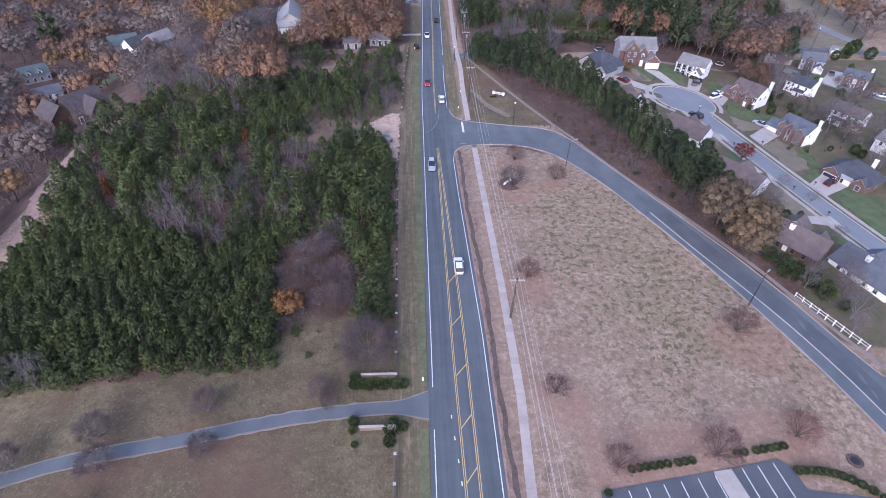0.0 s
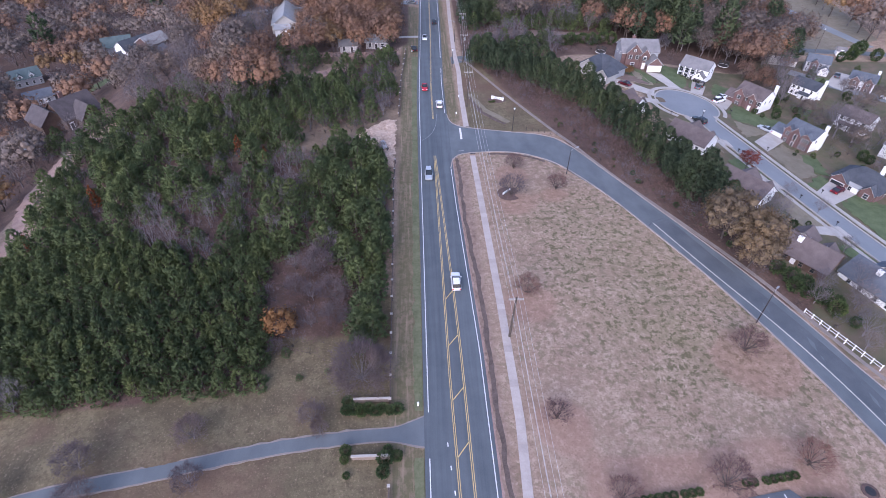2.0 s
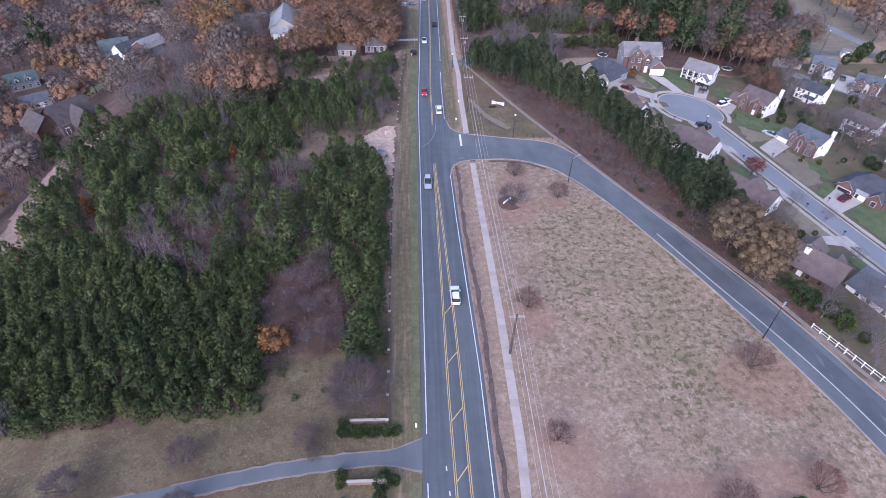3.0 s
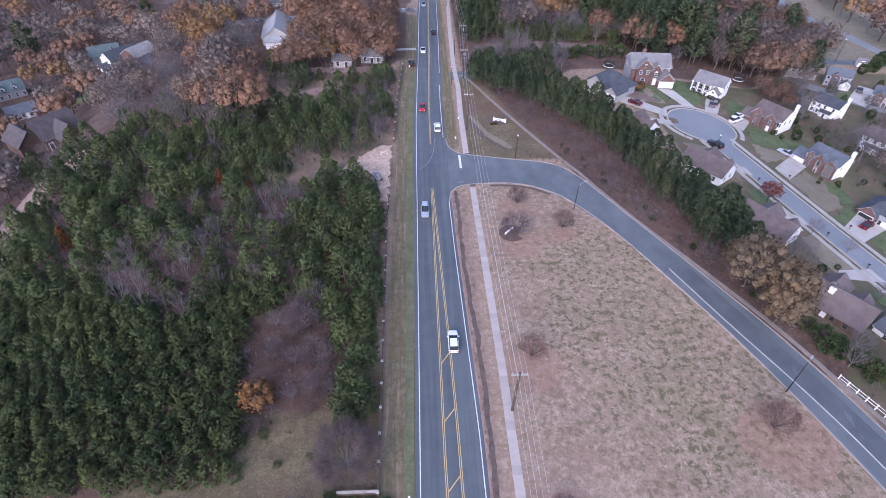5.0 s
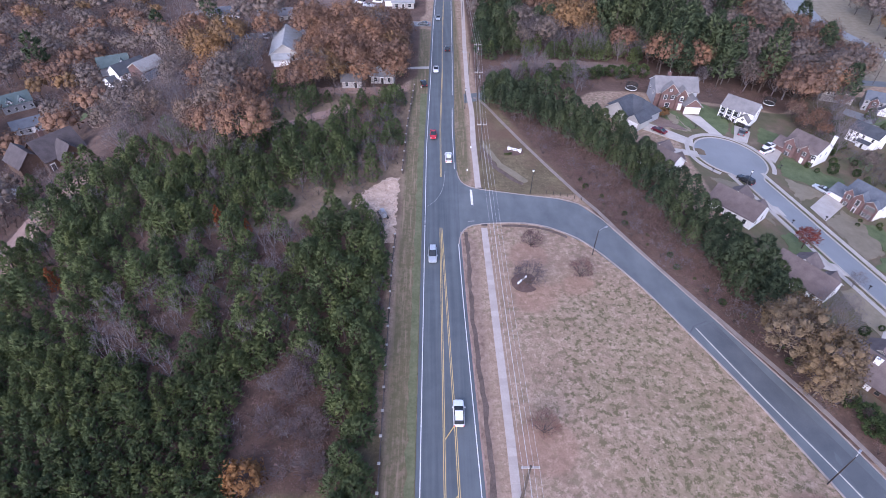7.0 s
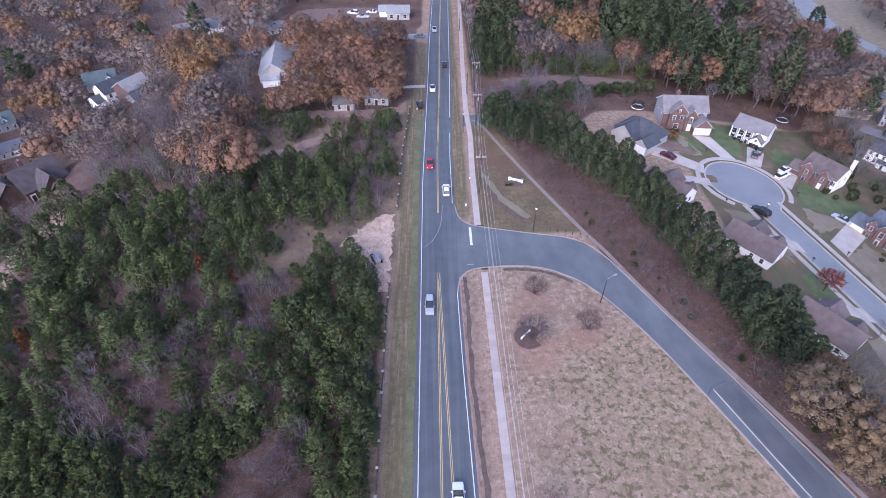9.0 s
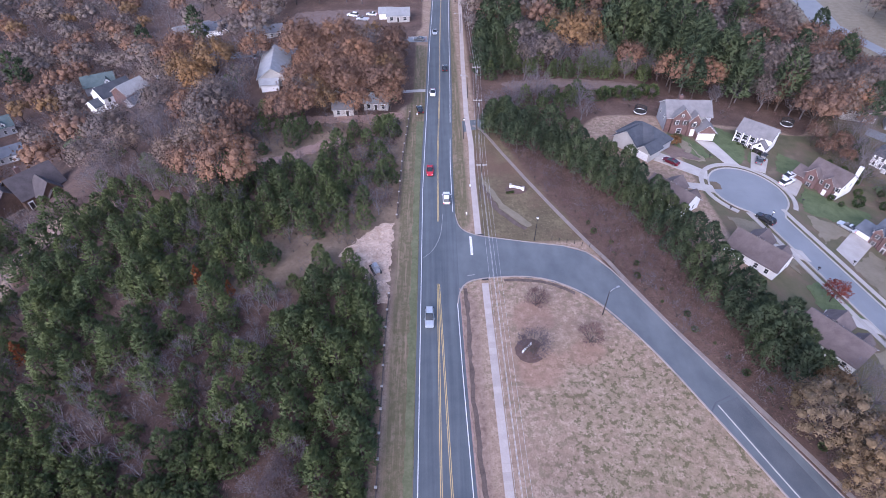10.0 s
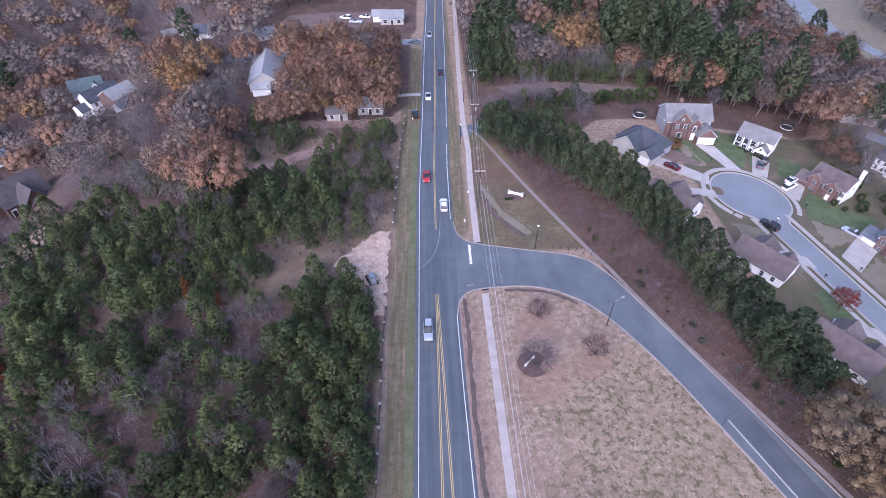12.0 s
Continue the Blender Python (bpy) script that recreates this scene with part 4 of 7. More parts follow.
THICKET = [broadleaf_meshes(h, w, 0, None, 191 + i, 0.4, BARK, 0.1, 110, m, 5) for i, (h, w, m) in enumerate(((4.2, 2.3, TWIG), (3.4, 2.2, TWIG_RED), (2.8, 2.0, TWIG_RED)))]

bulk = {}


def to_bulk(key, meshes, x, y, turn, size):
    """Keeps a tree for one of the joined masses of far woods or brush."""
    m = np.array(at(x, y, turn, -0.05) @ Matrix.Scale(size, 4))
    bulk.setdefault(key, []).append((meshes, m))


def join_bulk(key, label, category):
    """One mesh of kind stuff out of all the trees kept under the key."""
    vs, loops, starts, mats, slots, normals, nv, nl = [], [], [], [], [], [], 0, 0
    for meshes, m in bulk.get(key, ()):
        for me in meshes:
            co = np.empty(len(me.vertices) * 3, np.float32)
            me.vertices.foreach_get("co", co)
            li = np.empty(len(me.loops), np.int32)
            me.loops.foreach_get("vertex_index", li)
            st = np.empty(len(me.polygons), np.int32)
            me.polygons.foreach_get("loop_start", st)
            vs.append(co.reshape(-1, 3) @ m[:3, :3].T + m[:3, 3])
            if me.name in SOFT:
                normals.append(SOFT[me.name] @ m[:3, :3].T / np.linalg.norm(m[:3, 0]))
            else:
                normals.append(np.zeros((len(me.vertices), 3), np.float32))
            loops.append(li + nv)
            starts.append(st + nl)
            if me.materials[0] not in slots:
                slots.append(me.materials[0])
            mats.append(np.full(len(st), slots.index(me.materials[0]), np.int32))
            nv, nl = nv + len(me.vertices), nl + len(li)
    me = bpy.data.meshes.new(key)
    me.vertices.add(nv)
    me.vertices.foreach_set("co", np.concatenate(vs).astype(np.float32).ravel())
    me.loops.add(nl)
    me.loops.foreach_set("vertex_index", np.concatenate(loops))
    starts = np.concatenate(starts)
    me.polygons.add(len(starts))
    me.polygons.foreach_set("loop_start", starts)
    for mt in slots:
        me.materials.append(mt)
    me.polygons.foreach_set("material_index", np.concatenate(mats))
    me.update(calc_edges=True)
    me.normals_split_custom_set_from_vertices(np.concatenate(normals).astype(np.float32))
    return tagged(new(key, me), label, category, kind="stuff")


def scatter(poly, gap, kinds, tries, keep_out=(), chance=None, far=False):
    """Scattered trees in an outline: kinds of (weight, name, meshes, label, category, group)."""
    x0, x1 = min(p[0] for p in poly), max(p[0] for p in poly)
    y0, y1 = min(p[1] for p in poly), max(p[1] for p in poly)
    weights = np.array([k[0] for k in kinds], float)
    grid = {}
    for _ in range(tries):
        x, y = rng.uniform(x0, x1), rng.uniform(y0, y1)
        if not inside(poly, x, y) or any(inside(q, x, y) for q in keep_out):
            continue
        if chance and rng.uniform() > chance(x, y):
            continue
        c = (int(x // gap), int(y // gap))
        if any((x - a) ** 2 + (y - b) ** 2 < gap * gap for i in (-1, 0, 1) for j in (-1, 0, 1) for a, b in grid.get((c[0] + i, c[1] + j), ())):
            continue
        grid.setdefault(c, []).append((x, y))
        k = kinds[rng.choice(len(kinds), p=weights / weights.sum())]
        pick, turn, size = k[2][rng.integers(len(k[2]))], rng.uniform(0, 360), rng.uniform(0.82, 1.15)
        if k[1] == "thicket_shrub":
            to_bulk("brush", pick, x, y, turn, size)
        elif k[1] == "young_pine" and y > 78:
            to_bulk("pine_plantation", pick, x, y, turn, size)
        elif far:
            to_bulk("far_woods", pick, x, y, turn, size)
        else:
            tree_thing(k[1], pick, x, y, k[3], k[4], k[5], turn, size)


def rect(x, y, w, d, turn=0.0):
    c, s = math.cos(radians(turn)), math.sin(radians(turn))
    return [(x + c * u - s * v, y + s * u + c * v) for u, v in ((-w / 2, -d / 2), (w / 2, -d / 2), (w / 2, d / 2), (-w / 2, d / 2))]


K_YOUNG = (1, "young_pine", YOUNG, "dense young green pine in a planted stand", "pine tree", "planted pines")
K_MID = (1, "pine_tree", MID, "bushy green pine at the edge of the stand", "pine tree", "planted pines")
K_TALL = (1, "tall_pine", TALL, "tall dark green pine in the screen belt", "pine tree", "pine belt")
K_OLD = (1, "old_pine", OLD, "very tall dark green pine in the woods", "pine tree", "woodland pines")
K_DEAD = (1, "dead_pine", DEAD, "small dead pine with rust-orange needles", "pine tree", "dead pines")
K_RUST = (1, "oak_tree", RUST, "oak with rust-brown autumn leaves", "oak tree", "autumn oaks")
K_TAN = (1, "oak_tree", TAN, "oak with faded tan autumn leaves", "oak tree", "autumn oaks")
K_GOLD = (1, "oak_tree", GOLD, "tree with golden orange autumn leaves", "oak tree", "autumn oaks")
K_THIN = (1, "thinning_tree", THIN, "grey tree with a few tan leaves remaining", "tree", "thinning trees")
K_FTAN = (1, "oak_tree", FAR_TAN, "", "", "")
K_FRUST = (1, "oak_tree", FAR_RUST, "", "", "")
K_FGOLD = (1, "oak_tree", FAR_GOLD, "", "", "")
K_FBARE = (1, "bare_tree", FAR_BARE, "", "", "")
K_BARE = (1, "bare_tree", BARE, "leafless grey tree with fine twigs", "tree", "bare trees")
K_SAPLING = (1, "bare_sapling", SAPLING, "thin leafless grey sapling among the pines", "tree", "bare saplings")
K_FOLD = (1, "old_pine", FAR_OLD, "", "", "")
K_THICKET = (1, "thicket_shrub", THICKET, "leafless reddish-grey thicket shrub", "shrub", "thicket shrubs")
w = lambda k, v: (v,) + k[1:]

# planted stand: rows of young pines, thinner and mixed towards the north
GREY_GAPS = [[(-60, 75), (-42, 70), (-36, 84), (-44, 97), (-62, 92)], [(-38, 96), (-26, 92), (-24, 108), (-36, 112)]]
for u in np.arange(-70, 70, 2.4):
    for v in np.arange(-70, 70, 2.4):
        px, py = -56 + 0.848 * u - 0.53 * v + rng.normal(0, 0.42), 60 + 0.53 * u + 0.848 * v + rng.normal(0, 0.42)
        if not inside(PINES, px, py) or any(inside(q, px, py) for q in GREY_GAPS) or py > 78 or px > -24:
            continue
        pick = YOUNG[rng.integers(len(YOUNG))]
        if px < -60 or py > 68:
            to_bulk("pine_plantation", pick, px, py, rng.uniform(0, 360), rng.uniform(0.8, 1.12))
        else:
            tree_thing("young_pine", pick, px, py, K_YOUNG[3], "pine tree", "planted pines", rng.uniform(0, 360), rng.uniform(0.8, 1.12))
TRACK_GAP = [(-38, 113), (-33, 110.5), (-25, 118.5), (-17, 125), (-21, 132), (-30, 122)]
NORTH = [(-92, 78), (-60, 78), (-22, 78), (-15, 68), (-6.4, 50), (-6.4, 110), (-14, 121), (-30, 122), (-50, 140), (-88, 152), (-103, 136), (-99, 112), (-93, 92)]
STRIP = [(-10.5, 50), (-9.4, 45.5), (-7.2, 44.5), (-7.6, 109.5), (-12, 119), (-20, 112), (-24, 92), (-22, 80), (-15, 72), (-11.5, 62)]
scatter(NORTH, 2.75, [w(K_MID, 5), w(K_YOUNG, 3.4), w(K_SAPLING, 1.3), w(K_THICKET, 1.8), w(K_DEAD, 0.14)], 9000, GREY_GAPS + [STRIP, TRACK_GAP])
scatter(STRIP, 2.7, [w(K_MID, 5), w(K_YOUNG, 2), w(K_DEAD, 0.25)], 2200)
for q in GREY_GAPS:
    scatter(q, 2.0, [w(K_THICKET, 2.2), w(K_SAPLING, 2.6), w(K_YOUNG, 1.6), w(K_MID, 0.5)], 1400)
TRACK_TWO = [(-58, 158), (-38, 162.5), (-27, 170), (-20, 173), (-21, 179), (-31, 177), (-41, 169), (-58, 164)]
SCRUB = [(-62, 124), (-30, 122), (-16, 127), (-6.5, 140), (-6.5, 186), (-40, 184), (-60, 160)]
scatter([(-15, 142), (-5.5, 142), (-4.5, 188), (-15, 184)], 2.5, [w(K_THICKET, 3), w(K_YOUNG, 1.0), w(K_SAPLING, 0.6)], 500)
scatter(SCRUB, 4.6, [w(K_MID, 2.6), w(K_YOUNG, 2), w(K_SAPLING, 1.6)], 900, [TRACK_GAP, TRACK_TWO])
scatter([(-50, 134), (-30, 130), (-16, 140), (-18, 156), (-38, 158), (-54, 148)], 3.4, [w(K_MID, 3), w(K_YOUNG, 1)], 420, [TRACK_GAP, TRACK_TWO], chance=lambda x, y: 0.55)
scatter([(-112, 150), (-92, 157), (-60, 153), (-52, 147), (-52, 158), (-80, 168), (-106, 166)], 3.6, [w(K_MID, 2), w(K_THICKET, 2.4), w(K_BARE, 0.6)], 500, [rect(-117, 170, 40, 26, -49)])
scatter(SCRUB, 2.1, [w(K_THICKET, 1)], 2400, chance=lambda x, y: 0.3 if x < -26 else 0.7, keep_out=[TRACK_GAP, TRACK_TWO])
scatter([(-62, 160), (-40, 184), (-46, 190), (-70, 166), (-60, 150), (-44, 138), (-40, 148)], 4.8, [w(K_RUST, 1.2), w(K_TAN, 0.8), w(K_BARE, 1.2), w(K_MID, 1)], 260)
scatter([(-27, 47), (-16, 45), (-12, 58), (-15, 70), (-22, 77), (-29, 66)], 3.0, [w(K_THICKET, 1)], 400, [[(-27.5, 47.5), (-21, 47.5), (-21, 54.5), (-27.5, 54.5)]])

# woods to the west with houses between the trees
HOMES_WEST = [rect(-121, 173, 56, 30, -49), rect(-128, 240, 52, 26, -57), rect(-114, 228, 44, 24, -57), rect(-150, 270, 34, 18, -57), rect(-176, 231, 36, 18, -50), rect(-160, 212, 34, 18, -50), rect(-49, 213, 42, 15, -73),
              [(3.5, 250), (3.5, 262), (-20, 264), (-47, 254), (-70, 257), (-98, 270), (-128, 288), (-128, 276), (-94, 254), (-72, 243), (-47, 239), (-20, 248)], [(-62, 256), (-2, 262), (0, 296), (-58, 294)], rect(-2, 200, 10, 130), rect(-30, 189, 48, 4),
              rect(-70, 267, 20, 16), rect(-96, 288, 18, 18), rect(-116, 308, 44, 24), rect(-112, 166, 12, 30, 20)]
scatter([(-62, 168), (-50, 143), (-90, 157), (-104, 170), (-104, 250), (-60, 250), (-60, 200), (-50, 190), (-50, 178)], 6.6, [w(K_TAN, 2.4), w(K_RUST, 0.8), w(K_THIN, 2.4), w(K_BARE, 4.4), w(K_GOLD, 0.3), w(K_MID, 0.5)], 1800, HOMES_WEST)
scatter([(-46, 194), (-8, 198), (-8, 246), (-46, 246)], 6.4, [w(K_RUST, 4), w(K_GOLD, 0.8), w(K_THIN, 0.6)], 500, HOMES_WEST)
scatter([(-46, 178), (-4, 190), (-4, 202), (-46, 200)], 5.0, [w(K_THICKET, 2), w(K_MID, 0.7)], 200, HOMES_WEST)
scatter([(-210, 90), (-108, 76), (-115, 104), (-118, 140), (-120, 172), (-104, 190), (-104, 250), (-60, 250), (-60, 372), (-320, 440), (-300, 330)], 8.2, [w(K_FTAN, 3.6), w(K_FRUST, 1.5), w(K_FBARE, 5.0), w(K_FGOLD, 0.7), w(K_FOLD, 0.2)], 4500, HOMES_WEST, far=True)
scatter([(-60, 296), (2, 300), (4, 350), (-60, 350)], 7.5, [w(K_FTAN, 3.6), w(K_FRUST, 1.5), w(K_FBARE, 5.0), w(K_FGOLD, 0.7), w(K_FOLD, 0.2)], 500, HOMES_WEST, far=True)

scatter([(-113, 112), (-112, 140), (-106, 150), (-110, 160), (-118, 158), (-134, 150), (-140, 128), (-128, 108)], 2.7, [w(K_THICKET, 6), w(K_BARE, 0.35), w(K_MID, 0.3)], 420, [rect(-126, 143, 8, 8)])

# belt of tall pines between the side road and the court
belt = spline([(24, 183), (34.5, 173.5), (43.2, 165), (51, 154), (57.8, 144), (62, 134), (65, 121), (68.4, 108), (71.4, 97), (74.4, 87)], 3.4)
for i, q in enumerate(belt):
    for k, d in enumerate((-3.6, 0, 3.6)):
        p = offset(belt, d)[i] + rng.normal(0, 0.7, 2)
        tree_thing("tall_pine", TALL[rng.integers(len(TALL))], p[0], p[1], K_TALL[3], "pine tree", "pine belt", rng.uniform(0, 360), rng.uniform(0.72, 0.92) * (0.8 if d > 0 else 1) * (0.86 if 98 < p[1] < 150 else 1))
scatter([(26, 176), (44, 128), (52, 108), (66, 80), (72, 84), (64, 112), (60, 134), (48, 152), (34, 172)], 2.1, [w(K_THICKET, 1)], 3600)
scatter([(66, 78), (76, 58), (83, 44), (86, 50), (78, 66), (72, 82)], 4.2, [w(K_THICKET, 1), w(K_BARE, 0.15)], 160)

# woods to the east behind the court
OPEN_EAST = [[(28, 206), (52, 204), (88, 200), (90, 216), (54, 222), (28, 220)], rect(84, 190, 36, 16), rect(112, 182, 22, 22, -45), rect(171, 198, 20, 20)]
scatter([(24, 188), (50, 184), (62, 190), (62, 200), (28, 206)], 2.9, [w(K_SAPLING, 1.2), w(K_BARE, 1.2), w(K_THICKET, 5), w(K_MID, 1.2)], 500)
scatter([(36, 217), (88, 215), (90, 226), (36, 230)], 3.0, [w(K_SAPLING, 1.4), w(K_BARE, 0.8), w(K_MID, 1.6)], 300)
scatter([(60, 196), (92, 190), (94, 200), (60, 205)], 3.4, [w(K_THICKET, 1)], 200)
scatter([(26, 214), (54, 219), (88, 213), (90, 218), (54, 226), (26, 222)], 2.8, [w(K_THICKET, 3), w(K_MID, 0.6)], 300)
scatter([(22, 214), (36, 218), (38, 246), (24, 248)], 4.2, [w(K_OLD, 1.6), w(K_TALL, 2)], 260, OPEN_EAST)
scatter([(38, 222), (54, 224), (54, 250), (38, 250)], 5.0, [w(K_THIN, 2), w(K_BARE, 1), w(K_TAN, 1.2), w(K_TALL, 1)], 200, OPEN_EAST)
for x, y, z in ((58, 233, 1.35), (64, 239, 1.45), (55, 242, 1.3), (66, 230, 1.0)):
    tree_thing("oak_tree", GOLD[0], x, y, K_GOLD[3], "oak tree", "autumn oaks", x * 20, z)
scatter([(70, 224), (80, 222), (80, 246), (70, 248)], 4.8, [w(K_TALL, 2), w(K_OLD, 1), w(K_RUST, 0.8)], 120, OPEN_EAST)
scatter([(84, 216), (92, 204), (110, 200), (116, 208), (120, 236), (112, 256), (82, 254)], 4.4, [w(K_OLD, 3), w(K_TALL, 2.4), w(K_RUST, 0.25), w(K_BARE, 0.4)], 900, OPEN_EAST)
scatter([(116, 204), (126, 198), (142, 192), (160, 202), (170, 226), (172, 258), (152, 264), (134, 250), (122, 226)], 5.0, [w(K_RUST, 1.4), w(K_TAN, 2.2), w(K_TALL, 1.5), w(K_OLD, 0.5), w(K_THIN, 1.2), w(K_BARE, 1.2)], 900, OPEN_EAST)
scatter([(24, 252), (84, 256), (132, 254), (160, 268), (172, 300), (180, 345), (24, 345)], 6.6, [w(K_FOLD, 2.6), w(K_FRUST, 2.0), w(K_FTAN, 2.4), w(K_FBARE, 1.4)], 1900, OPEN_EAST, far=True)
scatter([(96, 190), (120, 184), (128, 192), (98, 200)], 4.6, [w(K_OLD, 1.2), w(K_TALL, 1.6), w(K_THICKET, 3)], 200, OPEN_EAST)
scatter([(132, 186), (138, 184), (150, 190), (165, 205), (165, 222), (140, 215), (120, 202)], 6.0, [w(K_RUST, 1.6), w(K_TAN, 1.4), w(K_TALL, 0.8), w(K_BARE, 1.2), w(K_THICKET, 1)], 300)
scatter([(205, 215), (240, 200), (245, 345), (225, 345)], 8, [w(K_FTAN, 3.6), w(K_FRUST, 1.5), w(K_FBARE, 5.0), w(K_FGOLD, 0.7), w(K_FOLD, 0.2)], 500, far=True)
scatter([(127, 118), (133, 140), (128, 165), (138, 172), (142, 152), (140, 126)], 3.4, [w(K_THICKET, 4), w(K_BARE, 0.5)], 260)
scatter([(128, 168), (140, 176), (150, 186), (140, 186), (126, 178)], 3.6, [w(K_THICKET, 3), w(K_RUST, 0.4)], 120)
scatter([(77, 84), (84, 78), (86, 62), (92, 52), (96, 58), (84, 88), (80, 92)], 3.4, [w(K_THICKET, 3), w(K_BARE, 0.6)], 160, [rect(89, 71, 12, 16, 20)])

YARDS_EAST = [rect(x, y, 15, 15) for x, y in ((119, 156), (122, 130), (127, 105), (146, 166), (164, 190), (152, 198), (171, 173), (148, 141), (150, 120))]
scatter([(128, 84), (140, 96), (160, 110), (166, 150), (150, 160), (158, 178), (140, 186), (126, 176), (133, 150), (134, 120)], 4.6, [w(K_THICKET, 3), w(K_BARE, 1.0), w(K_SAPLING, 0.8)], 420, YARDS_EAST)

join_bulk("brush", "leafless reddish-grey brush and thicket", "brush")
join_bulk("far_woods", "distant autumn woods of oaks and pines", "woods")
join_bulk("pine_plantation", "outer rows of the planted young pines", "pine trees")

# ---- houses ----
def face_pose(b, face, u, z):
    """The pose on a wall of a block: local x along the wall, y out of it reversed, at height z."""
    cx, cy, w_, d_ = b[:4]
    if face == "S":
        return pose(cx + u, cy - d_ / 2, z, 0, 0, 0)
    if face == "N":
        return pose(cx - u, cy + d_ / 2, z, 0, 0, 180)
    if face == "E":
        return pose(cx + w_ / 2, cy + u, z, 0, 0, 90)
    return pose(cx - w_ / 2, cy - u, z, 0, 0, -90)


def put(ob, m):
    ob.matrix_basis = m
    return ob


def window_part(parent, m, w_=1.0, h=1.5, arched=False, shutters=False, frame_mat=None):
    f = Build()
    t = 0.08
    f.box(-w_ / 2 - t, w_ / 2 + t, -0.07, 0.02, -t, 0.0)
    f.box(-w_ / 2 - t, w_ / 2 + t, -0.07, 0.02, h, h + t)
    f.box(-w_ / 2 - t, -w_ / 2, -0.07, 0.02, 0, h)
    f.box(w_ / 2, w_ / 2 + t, -0.07, 0.02, 0, h)
    f.box(-w_ / 2, w_ / 2, -0.05, 0.02, h / 2 - 0.03, h / 2 + 0.03)
    if arched:
        pts = [(w_ / 2 * math.cos(a), -0.06, h + t + 0.4 * math.sin(a)) for a in np.linspace(0, math.pi, 9)]
        f.add(pts + [(p[0], 0.02, p[2]) for p in pts], [tuple(range(9)), tuple(range(17, 8, -1))])
    win = put(part("window", f, frame_mat or TRIM, parent), m)
    part("pane", Build().box(-w_ / 2, w_ / 2, -0.03, 0.015, 0, h), GLASS, win)
    if shutters:
        for s in (-1, 1):
            part("shutter", Build().box(s * (w_ / 2 + 0.31) - 0.22, s * (w_ / 2 + 0.31) + 0.22, -0.06, 0.02, -0.05, h + 0.05), DARK_METAL, win, "dark louvred shutter")
    return win


def garage_part(parent, m, w_=2.5, h=2.2, mat=None):
    b = Build()
    for k in range(4):
        b.box(-w_ / 2, w_ / 2, -0.06, 0.02, k * h / 4 + 0.02, (k + 1) * h / 4 - 0.02)
    d = put(part("garage_door", b, mat or TRIM, parent), m)
    part("door_frame", Build().box(-w_ / 2 - 0.14, -w_ / 2, -0.09, 0.02, 0, h).box(w_ / 2, w_ / 2 + 0.14, -0.09, 0.02, 0, h).box(-w_ / 2 - 0.14, w_ / 2 + 0.14, -0.09, 0.02, h, h + 0.16), TRIM, d)


def door_part(parent, m, mat=None):
    b = Build().box(-0.48, 0.48, -0.05, 0.02, 0, 2.1)
    d = put(part("door", b, mat or DARK_METAL, parent), m)
    part("door_frame", Build().box(-0.62, -0.48, -0.1, 0.02, 0, 2.1).box(0.48, 0.62, -0.1, 0.02, 0, 2.1).box(-0.7, 0.7, -0.14, 0.02, 2.1, 2.4), TRIM, d)


def roof_build(w_, d_, h, up, axis, over=0.45, thick=0.16, hip=False, lift=0.0):
    """A gable or hip roof with overhang, as a closed shell of some thickness; axis is that of the ridge."""
    b = Build()
    if axis == "y":
        w_, d_ = d_, w_
    a, c = w_ / 2 + over, d_ / 2 + over
    drop = over * up / (d_ / 2)
    r = max(0.0, w_ / 2 - d_ / 2) if hip else a
    pts = []
    for dz in (lift, lift + thick):
        pts += [(-a, -c, h - drop + dz), (a, -c, h - drop + dz), (a, c, h - drop + dz), (-a, c, h - drop + dz), (-r, 0, h + up + dz), (r, 0, h + up + dz)]
    fs = [(6, 7, 11, 10), (8, 9, 10, 11), (1, 0, 4, 5), (3, 2, 5, 4), (0, 1, 7, 6), (2, 3, 9, 8)]
    if hip:
        fs += [(7, 8, 11), (9, 6, 10), (2, 1, 5), (0, 3, 4), (1, 2, 8, 7), (3, 0, 6, 9)]
    else:
        fs += [(1, 5, 11, 7), (5, 2, 8, 11), (3, 4, 10, 9), (4, 0, 6, 10)]
    if axis == "y":
        pts = [(-y, x, z) for x, y, z in pts]
    return b.add(pts, fs)


